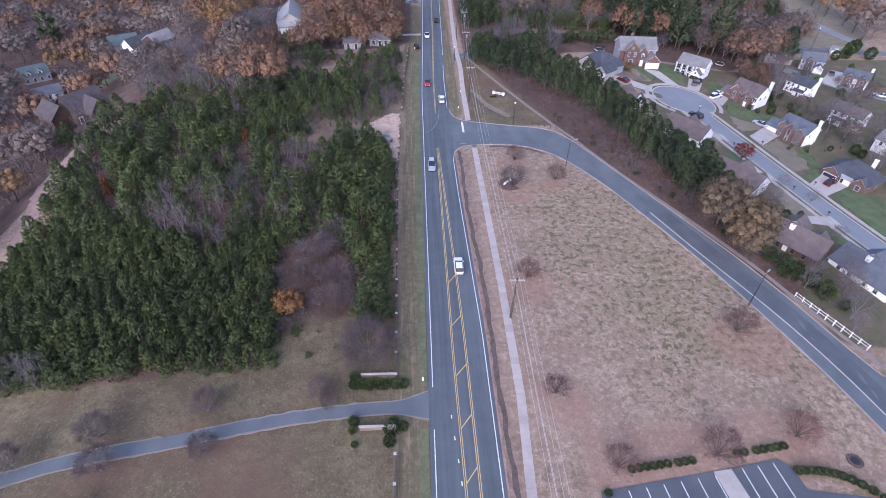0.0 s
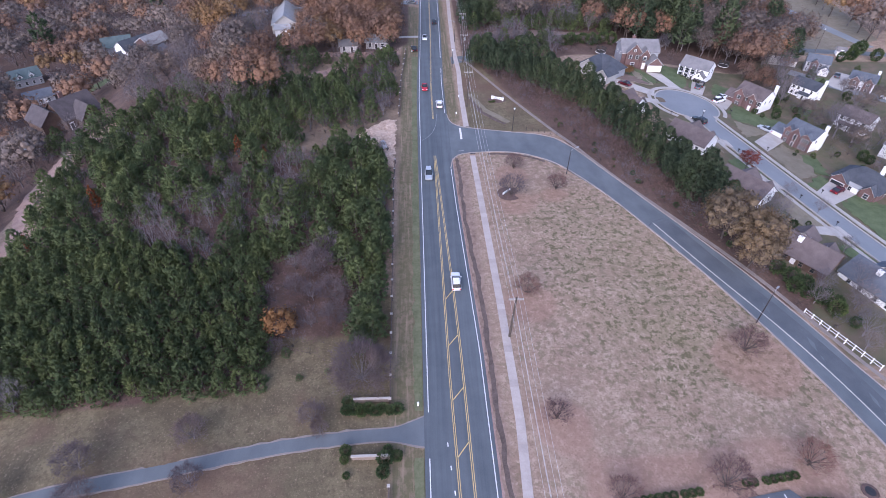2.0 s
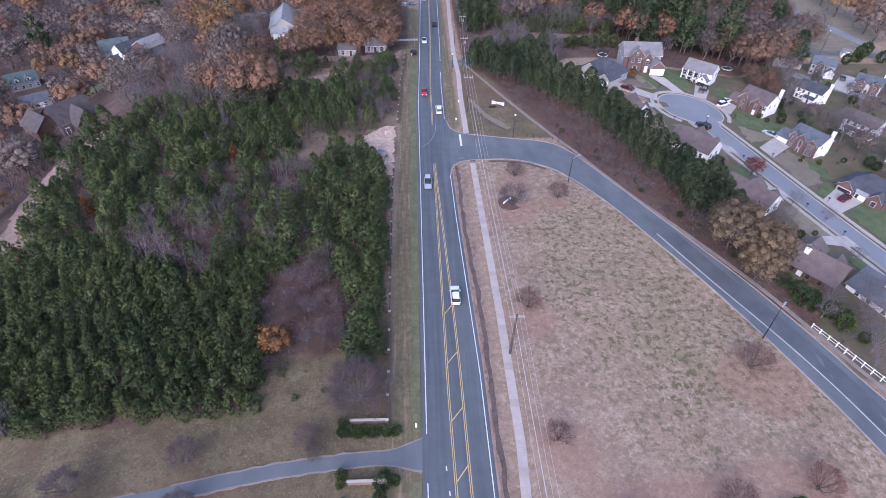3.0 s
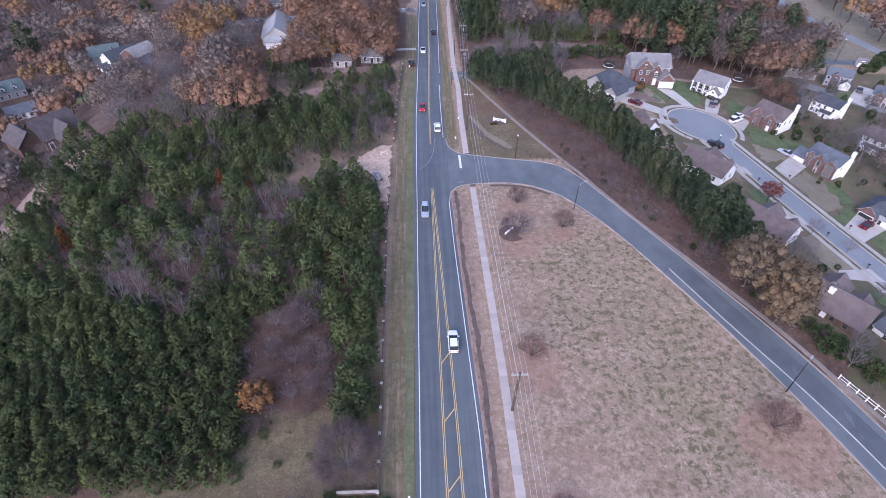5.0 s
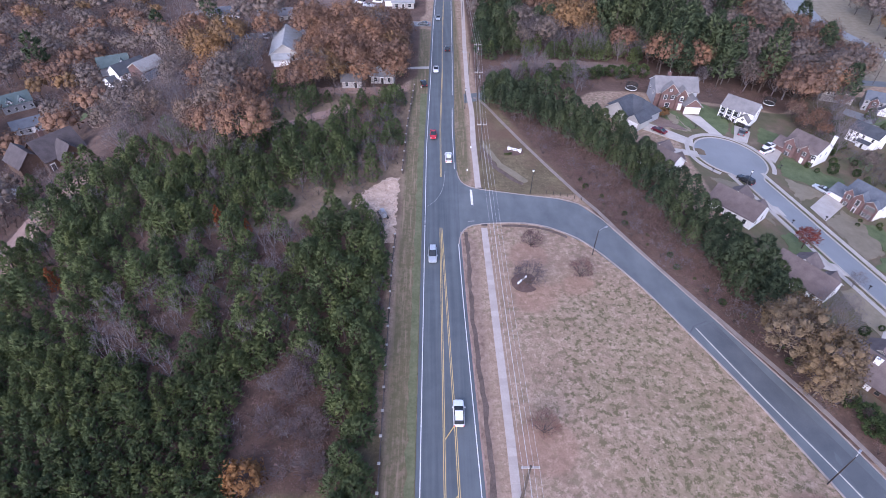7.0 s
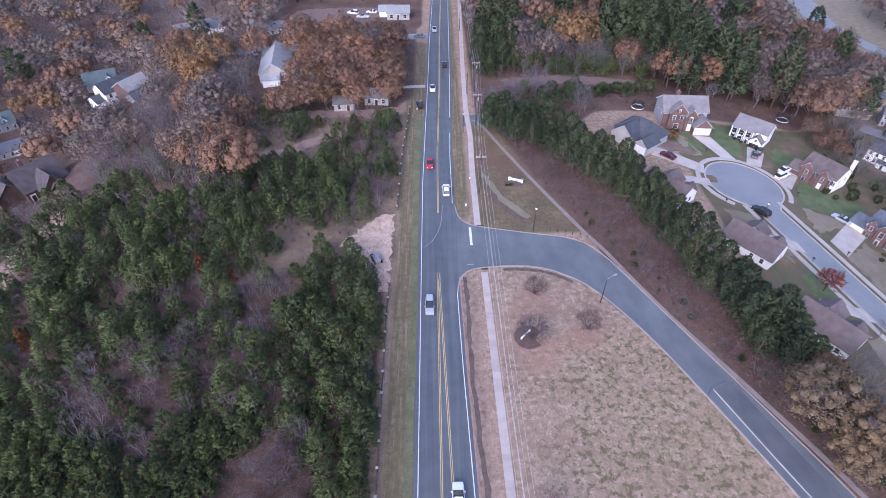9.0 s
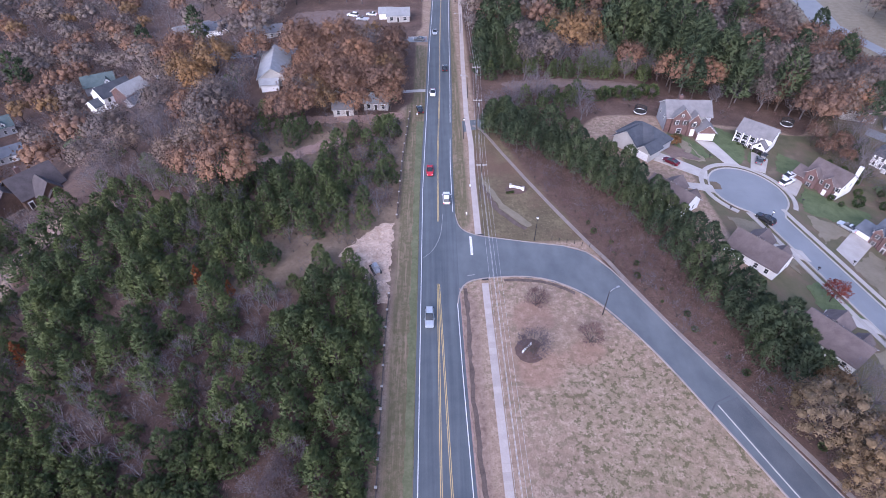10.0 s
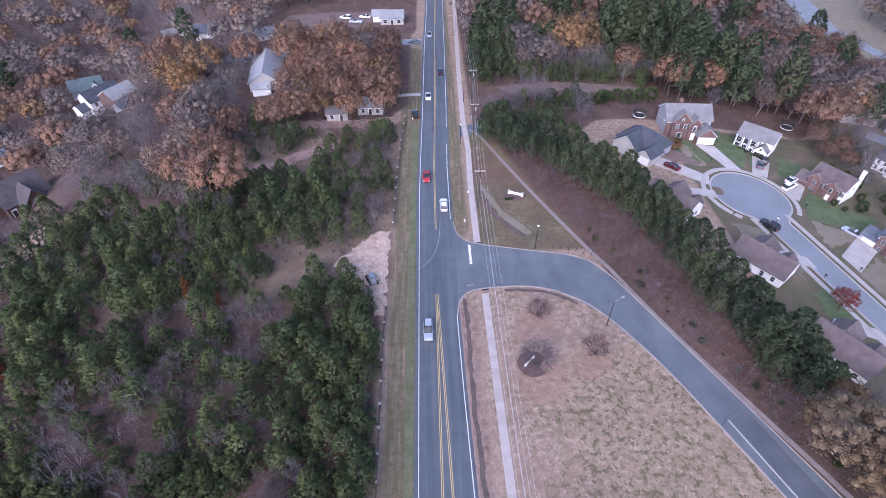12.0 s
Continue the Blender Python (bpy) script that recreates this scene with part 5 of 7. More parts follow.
def house(x, y, turn, label, blocks, windows=(), doors=(), garages=(), chimneys=(), columns=(), up=0.0, group="", size=1.0):
    """A house. Blocks: cx, cy, width, depth, eave height, roof rise, ridge axis, wall, roof, hip. The front looks along -y."""
    e = thing("house", at(x, y, turn, up - 0.15) @ Matrix.Scale(size, 4), label, "house", group)
    for b in blocks:
        cx, cy, w_, d_, h, rs, axis, wall, roof, hip = b
        m = Build()
        a, c = w_ / 2, d_ / 2
        if hip:
            m.box(-a, a, -c, c, 0, h)
        elif axis == "x":
            m.add([(-a, -c, 0), (a, -c, 0), (a, c, 0), (-a, c, 0), (-a, -c, h), (a, -c, h), (a, c, h), (-a, c, h), (-a, 0, h + rs - 0.02), (a, 0, h + rs - 0.02)],
                  [(0, 1, 5, 4), (2, 3, 7, 6), (1, 2, 6, 9, 5), (3, 0, 4, 8, 7), (3, 2, 1, 0), (4, 5, 9, 8), (6, 7, 8, 9)])
        else:
            m.add([(-a, -c, 0), (a, -c, 0), (a, c, 0), (-a, c, 0), (-a, -c, h), (a, -c, h), (a, c, h), (-a, c, h), (0, -c, h + rs - 0.02), (0, c, h + rs - 0.02)],
                  [(0, 1, 5, 8, 4), (2, 3, 7, 9, 6), (1, 2, 6, 5), (3, 0, 4, 7), (3, 2, 1, 0), (5, 6, 9, 8), (7, 4, 8, 9)])
        put(part("wall", m, wall, e), pose(cx, cy, 0))
        r = put(part("roof", roof_build(w_, d_, h, rs, axis, hip=hip, lift=0.1), roof, e), pose(cx, cy, 0))
        part("fascia", roof_build(w_, d_, h, rs, axis, over=0.42, thick=0.1, hip=hip), LOG_WALL if wall is LOG_WALL else TRIM, r)
        for k in range(3):
            vx = (-0.3 + 0.27 * k) * w_
            if axis == "x" and w_ > 9 and not hip:
                part("vent_pipe", Build().tube([(vx, d_ * 0.22, h + rs * 0.4), (vx, d_ * 0.22, h + rs * 0.56 + 0.6)], [0.07, 0.07], 6), METAL, r)
    for bi, face, u, z, w_, h, *arch in windows:
        window_part(e, face_pose(blocks[bi], face, u, z), w_, h, bool(arch), blocks[bi][7] is BRICK and w_ <= 1.2, WOOD if blocks[bi][7] is LOG_WALL else None)
    for bi, face, u, *mat in doors:
        door_part(e, face_pose(blocks[bi], face, u, 0.2), mat[0] if mat else None)
    for bi, face, u, w_, *mat in garages:
        garage_part(e, face_pose(blocks[bi], face, u, 0.15), w_, 2.2, mat[0] if mat else None)
    for cx, cy, z0, z1, mat in chimneys:
        ch = part("chimney", Build().box(cx - 0.6, cx + 0.6, cy - 0.4, cy + 0.4, z0, z1).box(cx - 0.7, cx + 0.7, cy - 0.5, cy + 0.5, z1, z1 + 0.15), mat, e)
        part("flue", Build().tube([(cx, cy, z1 + 0.15), (cx, cy, z1 + 0.55)], [0.16, 0.16], 8), METAL, ch)
    for cx, cy, h in columns:
        part("column", Build().box(cx - 0.22, cx + 0.22, cy - 0.22, cy + 0.22, 0, 0.3).tube([(cx, cy, 0.3), (cx, cy, h - 0.25)], [0.17, 0.14], 10).box(cx - 0.22, cx + 0.22, cy - 0.22, cy + 0.22, h - 0.25, h), LOG_WALL if blocks[0][7] is LOG_WALL else TRIM, e)
    return e


def row_windows(bi, face, us, z, w_=1.0, h=1.5):
    return [(bi, face, u, z, w_, h) for u in us]


C = "houses of the court"
house(85.8, 184.2, -4, "two-storey house with a brick gabled front and pale siding", [
    (0, 0, 13.5, 9, 6.0, 3.0, "x", SIDING_GREY, ROOF_GREY, False), (-2.5, -4.9, 5.4, 1.8, 6.2, 2.9, "y", BRICK, ROOF_GREY, False), (1.5, -5.2, 3.2, 2.4, 5.6, 2.0, "y", BRICK, ROOF_GREY, False), (5.0, -6.2, 5.4, 5.2, 3.0, 2.3, "y", BRICK, ROOF_GREY, False),
    (-6.0, -4.6, 1.5, 0.4, 5.8, 0.2, "x", BRICK, ROOF_GREY, False)],
    row_windows(1, "S", (-1.2, 1.2), 3.7, 0.9, 1.4) + row_windows(1, "S", (0,), 0.8, 1.4, 1.5) + [(2, "S", 0, 3.4, 1.0, 1.3, 1), (1, "S", 0, 6.4, 0.6, 0.8)] + row_windows(0, "W", (-2, 2), 3.7, 0.8, 1.2),
    [(2, "S", 0, TRIM)], [(3, "S", -1.28, 2.3), (3, "S", 1.28, 2.3)], [(-1.5, 2.5, 7.0, 9.4, BRICK)], group=C)
# porch windows widened in dark glass, standing in for the shaded bays behind columns
house(107.9, 177.6, -46, "white two-storey house with a columned double porch", [
    (0, 0, 13, 8, 5.9, 3.0, "x", SIDING_WHITE, ROOF_GREY, False), (3.9, -5.2, 4.6, 3.6, 3.2, 2.0, "y", SIDING_WHITE, ROOF_GREY, False), (-2.0, -4.8, 8.6, 1.7, 5.7, 0.5, "x", SIDING_GREY, ROOF_GREY, False)],
    row_windows(2, "S", (-3.1, -0.4, 2.3), 3.3, 1.7, 2.1) + row_windows(2, "S", (-3.1, -0.4), 0.5, 1.7, 2.2) + row_windows(0, "E", (-1.8, 1.8), 3.6) + row_windows(1, "S", (0,), 3.3, 0.9, 0.9),
    [(2, "S", 2.3)], [(1, "S", 0, 3.6, DARK_METAL)], columns=[(-6.2, -6.1, 5.9), (-3.4, -6.1, 5.9), (-0.7, -6.1, 5.9), (2.0, -6.1, 5.9)], size=0.8, group=C)
house(119.2, 156.3, -60, "two-storey brick-fronted house with white gable end and grey roof", [
    (1.0, 0, 12.5, 9.5, 5.8, 3.4, "x", SIDING_WHITE, ROOF_BROWN, False), (0.6, -4.9, 11.5, 0.5, 5.7, 0.3, "x", BRICK, ROOF_BROWN, False), (-2.4, -5.3, 4.2, 1.6, 6.0, 2.4, "y", BRICK, ROOF_BROWN, False), (-6.6, -2.6, 4.4, 6.0, 3.2, 2.2, "x", BRICK, ROOF_BROWN, False), (3.4, -5.2, 3.6, 1.2, 5.9, 2.0, "y", BRICK, ROOF_BROWN, False)],
    row_windows(2, "S", (0,), 3.6, 1.2, 1.6) + row_windows(2, "S", (0,), 0.8, 1.2, 1.6) + row_windows(4, "S", (0,), 3.6) + row_windows(1, "S", (0.4, 5.9), 3.6) + row_windows(1, "S", (5.9,), 0.8) + row_windows(0, "E", (-1.5, 2.0), 3.7, 0.8, 1.2),
    [(4, "S", 0, TRIM)], [(3, "W", 0, 4.6)], [(6.6, 4.9, 0, 10.2, SIDING_WHITE)], size=0.8, group=C)
house(122.3, 130.4, -64, "two-storey brick and siding house with blue-grey roof and side garage", [
    (1.5, 0.5, 12.5, 9, 5.8, 3.0, "x", SIDING_WHITE, ROOF_BLUE, False), (-6.4, -1.4, 5.6, 7.0, 3.1, 2.2, "x", SIDING_WHITE, ROOF_BLUE, False), (1.4, -4.9, 3.6, 2.4, 6.3, 2.2, "y", BRICK, ROOF_BLUE, False), (5.4, -4.6, 4.2, 1.6, 5.8, 1.6, "y", BRICK, ROOF_BLUE, False), (-2.4, -4.6, 3.2, 1.4, 5.8, 2.0, "y", BRICK, ROOF_BLUE, False)],
    row_windows(2, "S", (0,), 3.4, 1.3, 2.2) + row_windows(3, "S", (-0.9, 0.9), 3.7) + row_windows(3, "S", (-0.9, 0.9), 0.8) + row_windows(4, "S", (0,), 3.7) + row_windows(4, "S", (0,), 0.8) + row_windows(0, "E", (-2, 2), 3.7, 0.8, 1.2),
    [(2, "S", 0)], [(1, "S", 0, 4.6)], [(7.9, 2.0, 0, 10.4, SIDING_WHITE)], size=0.76, group=C)
house(126.6, 105, -62, "brick single-storey house with dark blue hip roof", [
    (0, 0, 15.5, 11.5, 3.4, 4.2, "x", BRICK, ROOF_NAVY, True), (-4.6, -5.8, 5.6, 3.2, 3.2, 2.4, "y", BRICK, ROOF_NAVY, False), (5.0, -5.6, 4.4, 2.6, 3.2, 2.2, "y", BRICK, ROOF_NAVY, False), (0.4, -6.0, 3.4, 1.0, 3.0, 0.5, "x", SIDING_WHITE, ROOF_PALE, False)],
    row_windows(2, "S", (0,), 0.8, 1.5, 1.7) + row_windows(3, "S", (-1,), 0.8) + row_windows(0, "E", (0,), 1.0), [(3, "S", 0.8, TRIM)], [(1, "S", 0, 4.4, GLASS)], [(2.5, 4.6, 0, 8.4, SIDING_WHITE)], size=0.8, group=C)
house(145.6, 166, -60, "white two-storey house with dark blue roof", [
    (0, 0, 13, 8.6, 5.8, 3.0, "x", SIDING_WHITE, ROOF_NAVY, False), (2.0, -5.2, 5, 2.2, 2.8, 0.8, "x", SIDING_WHITE, ROOF_NAVY, False)],
    row_windows(0, "S", (-5, -2.4, 0.4, 4.6), 3.7) + row_windows(0, "S", (-5, -2.4), 0.9) + row_windows(0, "E", (-1.5, 2), 3.7, 0.8, 1.2), [(1, "S", 0)], (), [(7.0, 1.5, 0, 10.2, SIDING_WHITE)], size=0.7, group=C)
house(163.6, 189.8, -30, "grey two-storey house with gabled entry and garage", [
    (0, 0, 11, 8, 5.6, 2.8, "x", SIDING_GREY, ROOF_BLUE, False), (3.6, -5.2, 4.4, 3.4, 3, 1.8, "y", SIDING_WHITE, ROOF_BLUE, False), (-1.5, -4.4, 3.4, 1.2, 5.6, 1.6, "y", BRICK, ROOF_BLUE, False)],
    row_windows(0, "S", (-4.4, 1.4), 3.6) + row_windows(0, "S", (-4.4,), 0.9) + row_windows(2, "S", (0,), 3.6), [(2, "S", 0)], [(1, "S", 0, 3.4)], size=0.75, group=C)
house(152.5, 198, -20, "grey-roofed two-storey house among the trees", [(0, 0, 11, 8, 5.4, 2.8, "x", SIDING_CREAM, ROOF_BROWN, False), (6.5, -1, 4, 6, 3, 1.6, "x", SIDING_CREAM, ROOF_BROWN, False)], row_windows(0, "S", (-3, 0, 3), 3.6) + row_windows(0, "W", (0,), 3.6), size=0.75, group=C)
house(171.2, 172.6, -42, "two-storey brick and white house with blue-grey roof", [
    (0, 0, 12, 8.6, 5.6, 2.8, "x", SIDING_WHITE, ROOF_BLUE, False), (-3, -4.8, 4.2, 2, 5.6, 1.9, "y", BRICK, ROOF_BLUE, False), (3.2, -4.8, 4.0, 2, 5.6, 1.9, "y", BRICK, ROOF_BLUE, False)],
    row_windows(1, "S", (0,), 3.6, 1.4) + row_windows(2, "S", (0,), 3.6, 1.4) + row_windows(2, "S", (0,), 0.8, 1.4), [(0, "S", 0.2)], [(1, "S", 0, 3.2, GLASS)], [(5.4, 3, 0, 9.6, SIDING_WHITE)], size=0.72, group=C)
house(148.2, 141, -60, "white two-storey house with brown roof and porch", [
    (0, 0, 13, 8.6, 5.6, 2.8, "x", SIDING_WHITE, ROOF_BROWN, False), (0, -5.4, 8, 2.4, 2.7, 0.6, "x", SIDING_CREAM, ROOF_BROWN, False)],
    row_windows(0, "S", (-4.5, -1.5, 1.5, 4.5), 3.7, 1.2) + row_windows(1, "S", (-2.6, 2.6), 0.9, 1.4) + row_windows(0, "E", (0,), 3.6), [(1, "S", 0)], columns=[(-3.8, -7.2, 2.7), (0, -7.2, 2.7), (3.8, -7.2, 2.7)], size=0.76, group=C)
house(149.6, 120, -62, "white house with grey roof and deck", [(0, 0, 13, 9, 5.6, 2.8, "x", SIDING_WHITE, ROOF_GREY, False)], row_windows(0, "S", (-4, -1, 2, 5), 3.6) + row_windows(0, "W", (0,), 1.0), size=0.76, group=C)
house(68.6, 171.6, -52, "single-storey house with dark blue roof and pale gable wall", [
    (0, 1.5, 13.5, 9.5, 3.2, 3.6, "x", SIDING_GREY, ROOF_NAVY, True), (-1.5, -2.5, 8.5, 7.5, 3.2, 3.4, "y", SIDING_CREAM, ROOF_NAVY, False), (5.4, -3.4, 4.6, 6, 3.0, 1.8, "y", SIDING_CREAM, ROOF_NAVY, False)],
    row_windows(0, "W", (0,), 0.9), (), [(2, "S", 0, 3.4)], size=0.97, group=C)
R = "houses backing on the pine belt"
for hx, hy, ht, wing, roofm, lab in ((68.4, 143.4, -55, 1, ROOF_BROWN, "single-storey house with brown roof and white gable end"), (82, 121.4, -53, 1, ROOF_BROWN, "single-storey house with long brown roof and white gable end"),
                                     (86, 96, -58, 1, ROOF_BROWN, "single-storey house with brown roof, white gable end and rear wing"), (87.6, 71, -55, 1, ROOF_BROWN, "large house with brown roof and white chimney shaft"),
                                     (100, 61, -68, 1, ROOF_BLUE, "house with blue-grey roof and white siding")):
    big = hy < 80
    house(hx, hy, ht, lab, [(0, 0, 16 if big else 14.5, 11 if big else 9, 2.7 if big else 3.3, 3.4, "x", LOG_WALL if big and hx < 90 else SIDING_WHITE, roofm, False), (-2.4, 5.4, 6, 4.5, 3.0, 2.4, "y", SIDING_CREAM, roofm, False), (4.2, 4.6, 3.4, 3, 3.0, 1.5, "y", SIDING_CREAM, roofm, False)],
          row_windows(0, "S", (-5, -2, 2, 5), 1.0) + row_windows(0, "E", (-2, 1.5), 1.0) + row_windows(1, "N", (0,), 0.9), [(0, "S", 0, TRIM)],
          chimneys=[(-1.6, -1.6, 4.0, 6.4, SIDING_WHITE)] if big else [], group=R, size=0.84)

H = "houses in the western woods"
house(-127, 179, 55, "dark brown log house with gabled porch and brown roof", [
    (0, 1.5, 11, 10.5, 3.6, 4.2, "x", LOG_WALL, ROOF_DARK, False), (0.6, -4.4, 6.0, 5.6, 3.6, 3.6, "y", LOG_WALL, ROOF_DARK, False), (0.6, -6.0, 3.6, 3.4, 3.0, 1.8, "y", LOG_WALL, ROOF_DARK, False), (-7.6, 3.0, 7.0, 8.4, 3.4, 3.2, "y", LOG_WALL, ROOF_DARK, False)],
    row_windows(1, "S", (-1.4, 1.4), 1.0, 1.1, 1.3) + row_windows(0, "E", (-2, 2), 1.0) + row_windows(2, "S", (-2, 0, 2), 0.9, 1.2), [(0, "S", -4.2)], (), [(-1.5, 2.4, 6.0, 9.2, BRICK)],
    columns=[(-5.2, -8.0, 2.5), (5.4, -8.0, 2.5), (-2.2, -8.0, 2.5), (2.6, -8.0, 2.5)], size=1.25, group=H)
house(-134, 252, 56, "white two-storey farmhouse with dark blue roof and rear deck", [
    (0, 0, 13, 8, 5.8, 3.0, "x", SIDING_WHITE, ROOF_NAVY, False), (-7.4, 0.5, 5, 6.0, 3.0, 1.8, "x", SIDING_WHITE, ROOF_NAVY, False)],
    row_windows(0, "S", (-4.5, -1.5, 1.5, 4.5), 3.7) + row_windows(0, "S", (-4.5, 1.5, 4.5), 0.9) + row_windows(0, "W", (0,), 3.8), [(0, "S", -1.5)], size=1.1, group=H)
house(-119, 240, 62, "brick two-storey house with grey roof", [(0, 0, 11, 9, 5.4, 2.8, "x", BRICK, ROOF_PALE, False), (-3, -6, 7, 5, 3.2, 1.8, "x", SIDING_GREY, ROOF_BLUE, False)], row_windows(0, "E", (-2, 2), 3.4) + row_windows(0, "S", (0, 3), 3.4), group=H)
house(-157, 281, 28, "green-roofed house with white dormer", [(0, 0, 14, 9, 4.2, 3.8, "x", SIDING_GREY, ROOF_GREEN, False), (3.5, -3.0, 2.4, 3.4, 5.6, 1.2, "y", SIDING_WHITE, ROOF_GREEN, False), (5, -6.5, 6, 5, 3.0, 2.0, "y", SIDING_CREAM, ROOF_GREEN, False)], row_windows(1, "S", (0,), 4.5, 0.9, 1.0) + row_windows(2, "S", (-1.4, 1.4), 0.9), group=H)
house(-53, 224, 8, "long pale grey roofed house with cream walls", [(0, 0, 10.5, 21, 3.4, 3.6, "y", SIDING_CREAM, ROOF_PALE, False), (-1, -12, 6, 4, 2.8, 1.2, "x", SIDING_WHITE, ROOF_PALE, False)], row_windows(0, "S", (3.2,), 0.9) + row_windows(0, "E", (-7, -3, 2, 6), 0.9) + row_windows(0, "W", (-6, 0, 6), 0.9), group=H)
house(-24, 193.4, 4, "small cream outbuilding with grey roof under oaks", [(0, 0, 6.5, 5, 2.8, 1.6, "x", SIDING_CREAM, ROOF_GREY, False)], row_windows(0, "S", (-1.6,), 0.9) + row_windows(0, "W", (0,), 0.9), [(0, "S", 1.4)], group=H)
house(-13.2, 198, -4, "low cream house under oak trees", [(0, 0, 8, 6.5, 2.9, 1.8, "x", SIDING_CREAM, ROOF_PALE, False)], row_windows(0, "S", (-2.4, 2.4), 0.9), [(0, "S", 0)], group=H)
house(-24, 212, 6, "long low house with grey roof under oak trees", [(0, 0, 18, 8, 2.9, 2.2, "x", SIDING_CREAM, ROOF_PALE, False)], row_windows(0, "S", (-6, -3, 3, 6), 0.9), [(0, "S", 0)], group=H)
house(-9.6, 279.5, 2, "low house with pale roof beside the road", [(0, 0, 10, 8, 2.9, 2.2, "x", SIDING_CREAM, ROOF_PALE, False), (-5.5, 3, 6, 6, 2.7, 1.6, "x", SIDING_WHITE, ROOF_PALE, False)], row_windows(0, "S", (-3, 3), 0.9, 1.4), [(0, "S", 0)], group=H)
house(-66.5, 266, 14, "cream ranch house with grey roof", [(0, 0, 15, 7.5, 2.9, 2.0, "x", SIDING_CREAM, ROOF_GREY, False)], row_windows(0, "S", (-5.5, -2.5, 2.5, 5.5), 0.9), [(0, "S", 0)], group=H)
house(-117, 311, 32, "long narrow cream house with grey roof", [(0, 0, 18, 6, 2.9, 1.6, "x", SIDING_CREAM, ROOF_GREY, False)], row_windows(0, "S", (-6, -3, 0, 3, 6), 0.9), group=H)
house(-96, 288, 20, "white gabled house with grey roof", [(0, 0, 10, 7.5, 3.2, 2.4, "x", SIDING_WHITE, ROOF_BLUE, False), (3, -4.5, 4, 3, 3, 1.8, "y", SIDING_WHITE, ROOF_BLUE, False)], row_windows(1, "S", (0,), 0.9), group=H)
house(-184, 241, 40, "house with blue-grey roof and white dormers", [(0, 0, 12, 8, 4.0, 3.2, "x", SIDING_GREY, ROOF_GREEN, False), (-2.6, -2.4, 2, 3, 5.2, 1.1, "y", SIDING_WHITE, ROOF_GREEN, False), (2.2, -2.4, 2, 3, 5.2, 1.1, "y", SIDING_WHITE, ROOF_GREEN, False)], row_windows(0, "S", (-4, -1, 2, 5), 0.9) + row_windows(1, "S", (0,), 4.2, 0.9, 1.0) + row_windows(2, "S", (0,), 4.2, 0.9, 1.0), group=H)
house(-168, 221, 38, "grey house with white deck", [(0, 0, 11, 7, 3.2, 2.4, "x", SIDING_GREY, ROOF_BLUE, False)], row_windows(0, "S", (-3, 0, 3), 0.9), [(0, "S", 1.5, TRIM)], group=H)
house(-138, 163, 30, "small pale flat-roofed shed", [(0, 0, 4.5, 4.5, 2.4, 0.4, "x", SIDING_CREAM, ROOF_PALE, False)], (), [(0, "S", 0)], group=H)
house(185, 207, -20, "small white garden shed", [(0, 0, 3.2, 3, 2.2, 1.0, "x", SIDING_WHITE, ROOF_GREY, False)], (), [(0, "S", 0)], group=C)

# ---- yards of the court ----
LAWNS = [([(70, 166), (77, 164.5), (86.4, 163.4), (83.5, 176), (76, 178)], DRY_LAWN), ([(79, 177.6), (86, 176.6), (89.4, 166), (85.5, 164.6), (77.5, 170)], LAWN), ([(93.2, 178.5), (98, 186), (104.2, 180), (102.4, 172.5), (98, 163.5), (94.8, 165.5)], LAWN), ([(100.6, 165), (103.4, 171.5), (107, 168.4), (103.6, 162)], LAWN),
         ([(109.5, 165.5), (113.5, 173), (119.5, 168), (112, 159.8), (108, 162)], LAWN), ([(107.4, 148), (113, 154), (119, 148), (126, 143.5), (123, 137.5), (113.6, 138.5), (106.6, 142)], LAWN), ([(106.2, 141), (113, 137.8), (122.5, 137), (115.6, 135.4), (104.4, 129)], DRY_LAWN),
         ([(107.4, 121.8), (116, 127.5), (118.6, 122), (116.6, 110), (109.4, 106.5)], DRY_LAWN), ([(118, 122), (123, 121), (121, 110), (117, 111)], LAWN), ([(110.4, 104.5), (117.5, 110), (120.4, 106.5), (113.2, 100)], LAWN), ([(114.6, 95.2), (121.6, 101), (131, 95), (128, 78), (117, 76)], LAWN), ([(82, 137), (88.6, 136), (94, 124), (91, 117.5), (84, 128)], DRY_LAWN),
         ([(90.6, 113), (95.4, 115), (98.6, 104), (94, 102.5), (89.5, 107)], LAWN), ([(95, 94), (100.4, 96.5), (104.2, 82), (98, 80), (94.6, 86)], DRY_LAWN), ([(100.4, 76), (105.5, 78), (109, 66), (104, 62)], LAWN), ([(136, 148), (142, 153), (141, 158), (134, 156)], LAWN), ([(156, 178), (161, 184), (165, 180), (160, 174)], LAWN)]
for poly, mat in LAWNS:
    patch("lawn", ragged(poly, 0.8, 1.3), mat, 0.07, "mown green front lawn" if mat is LAWN else "dry tan front lawn", "lawn", 0.3)
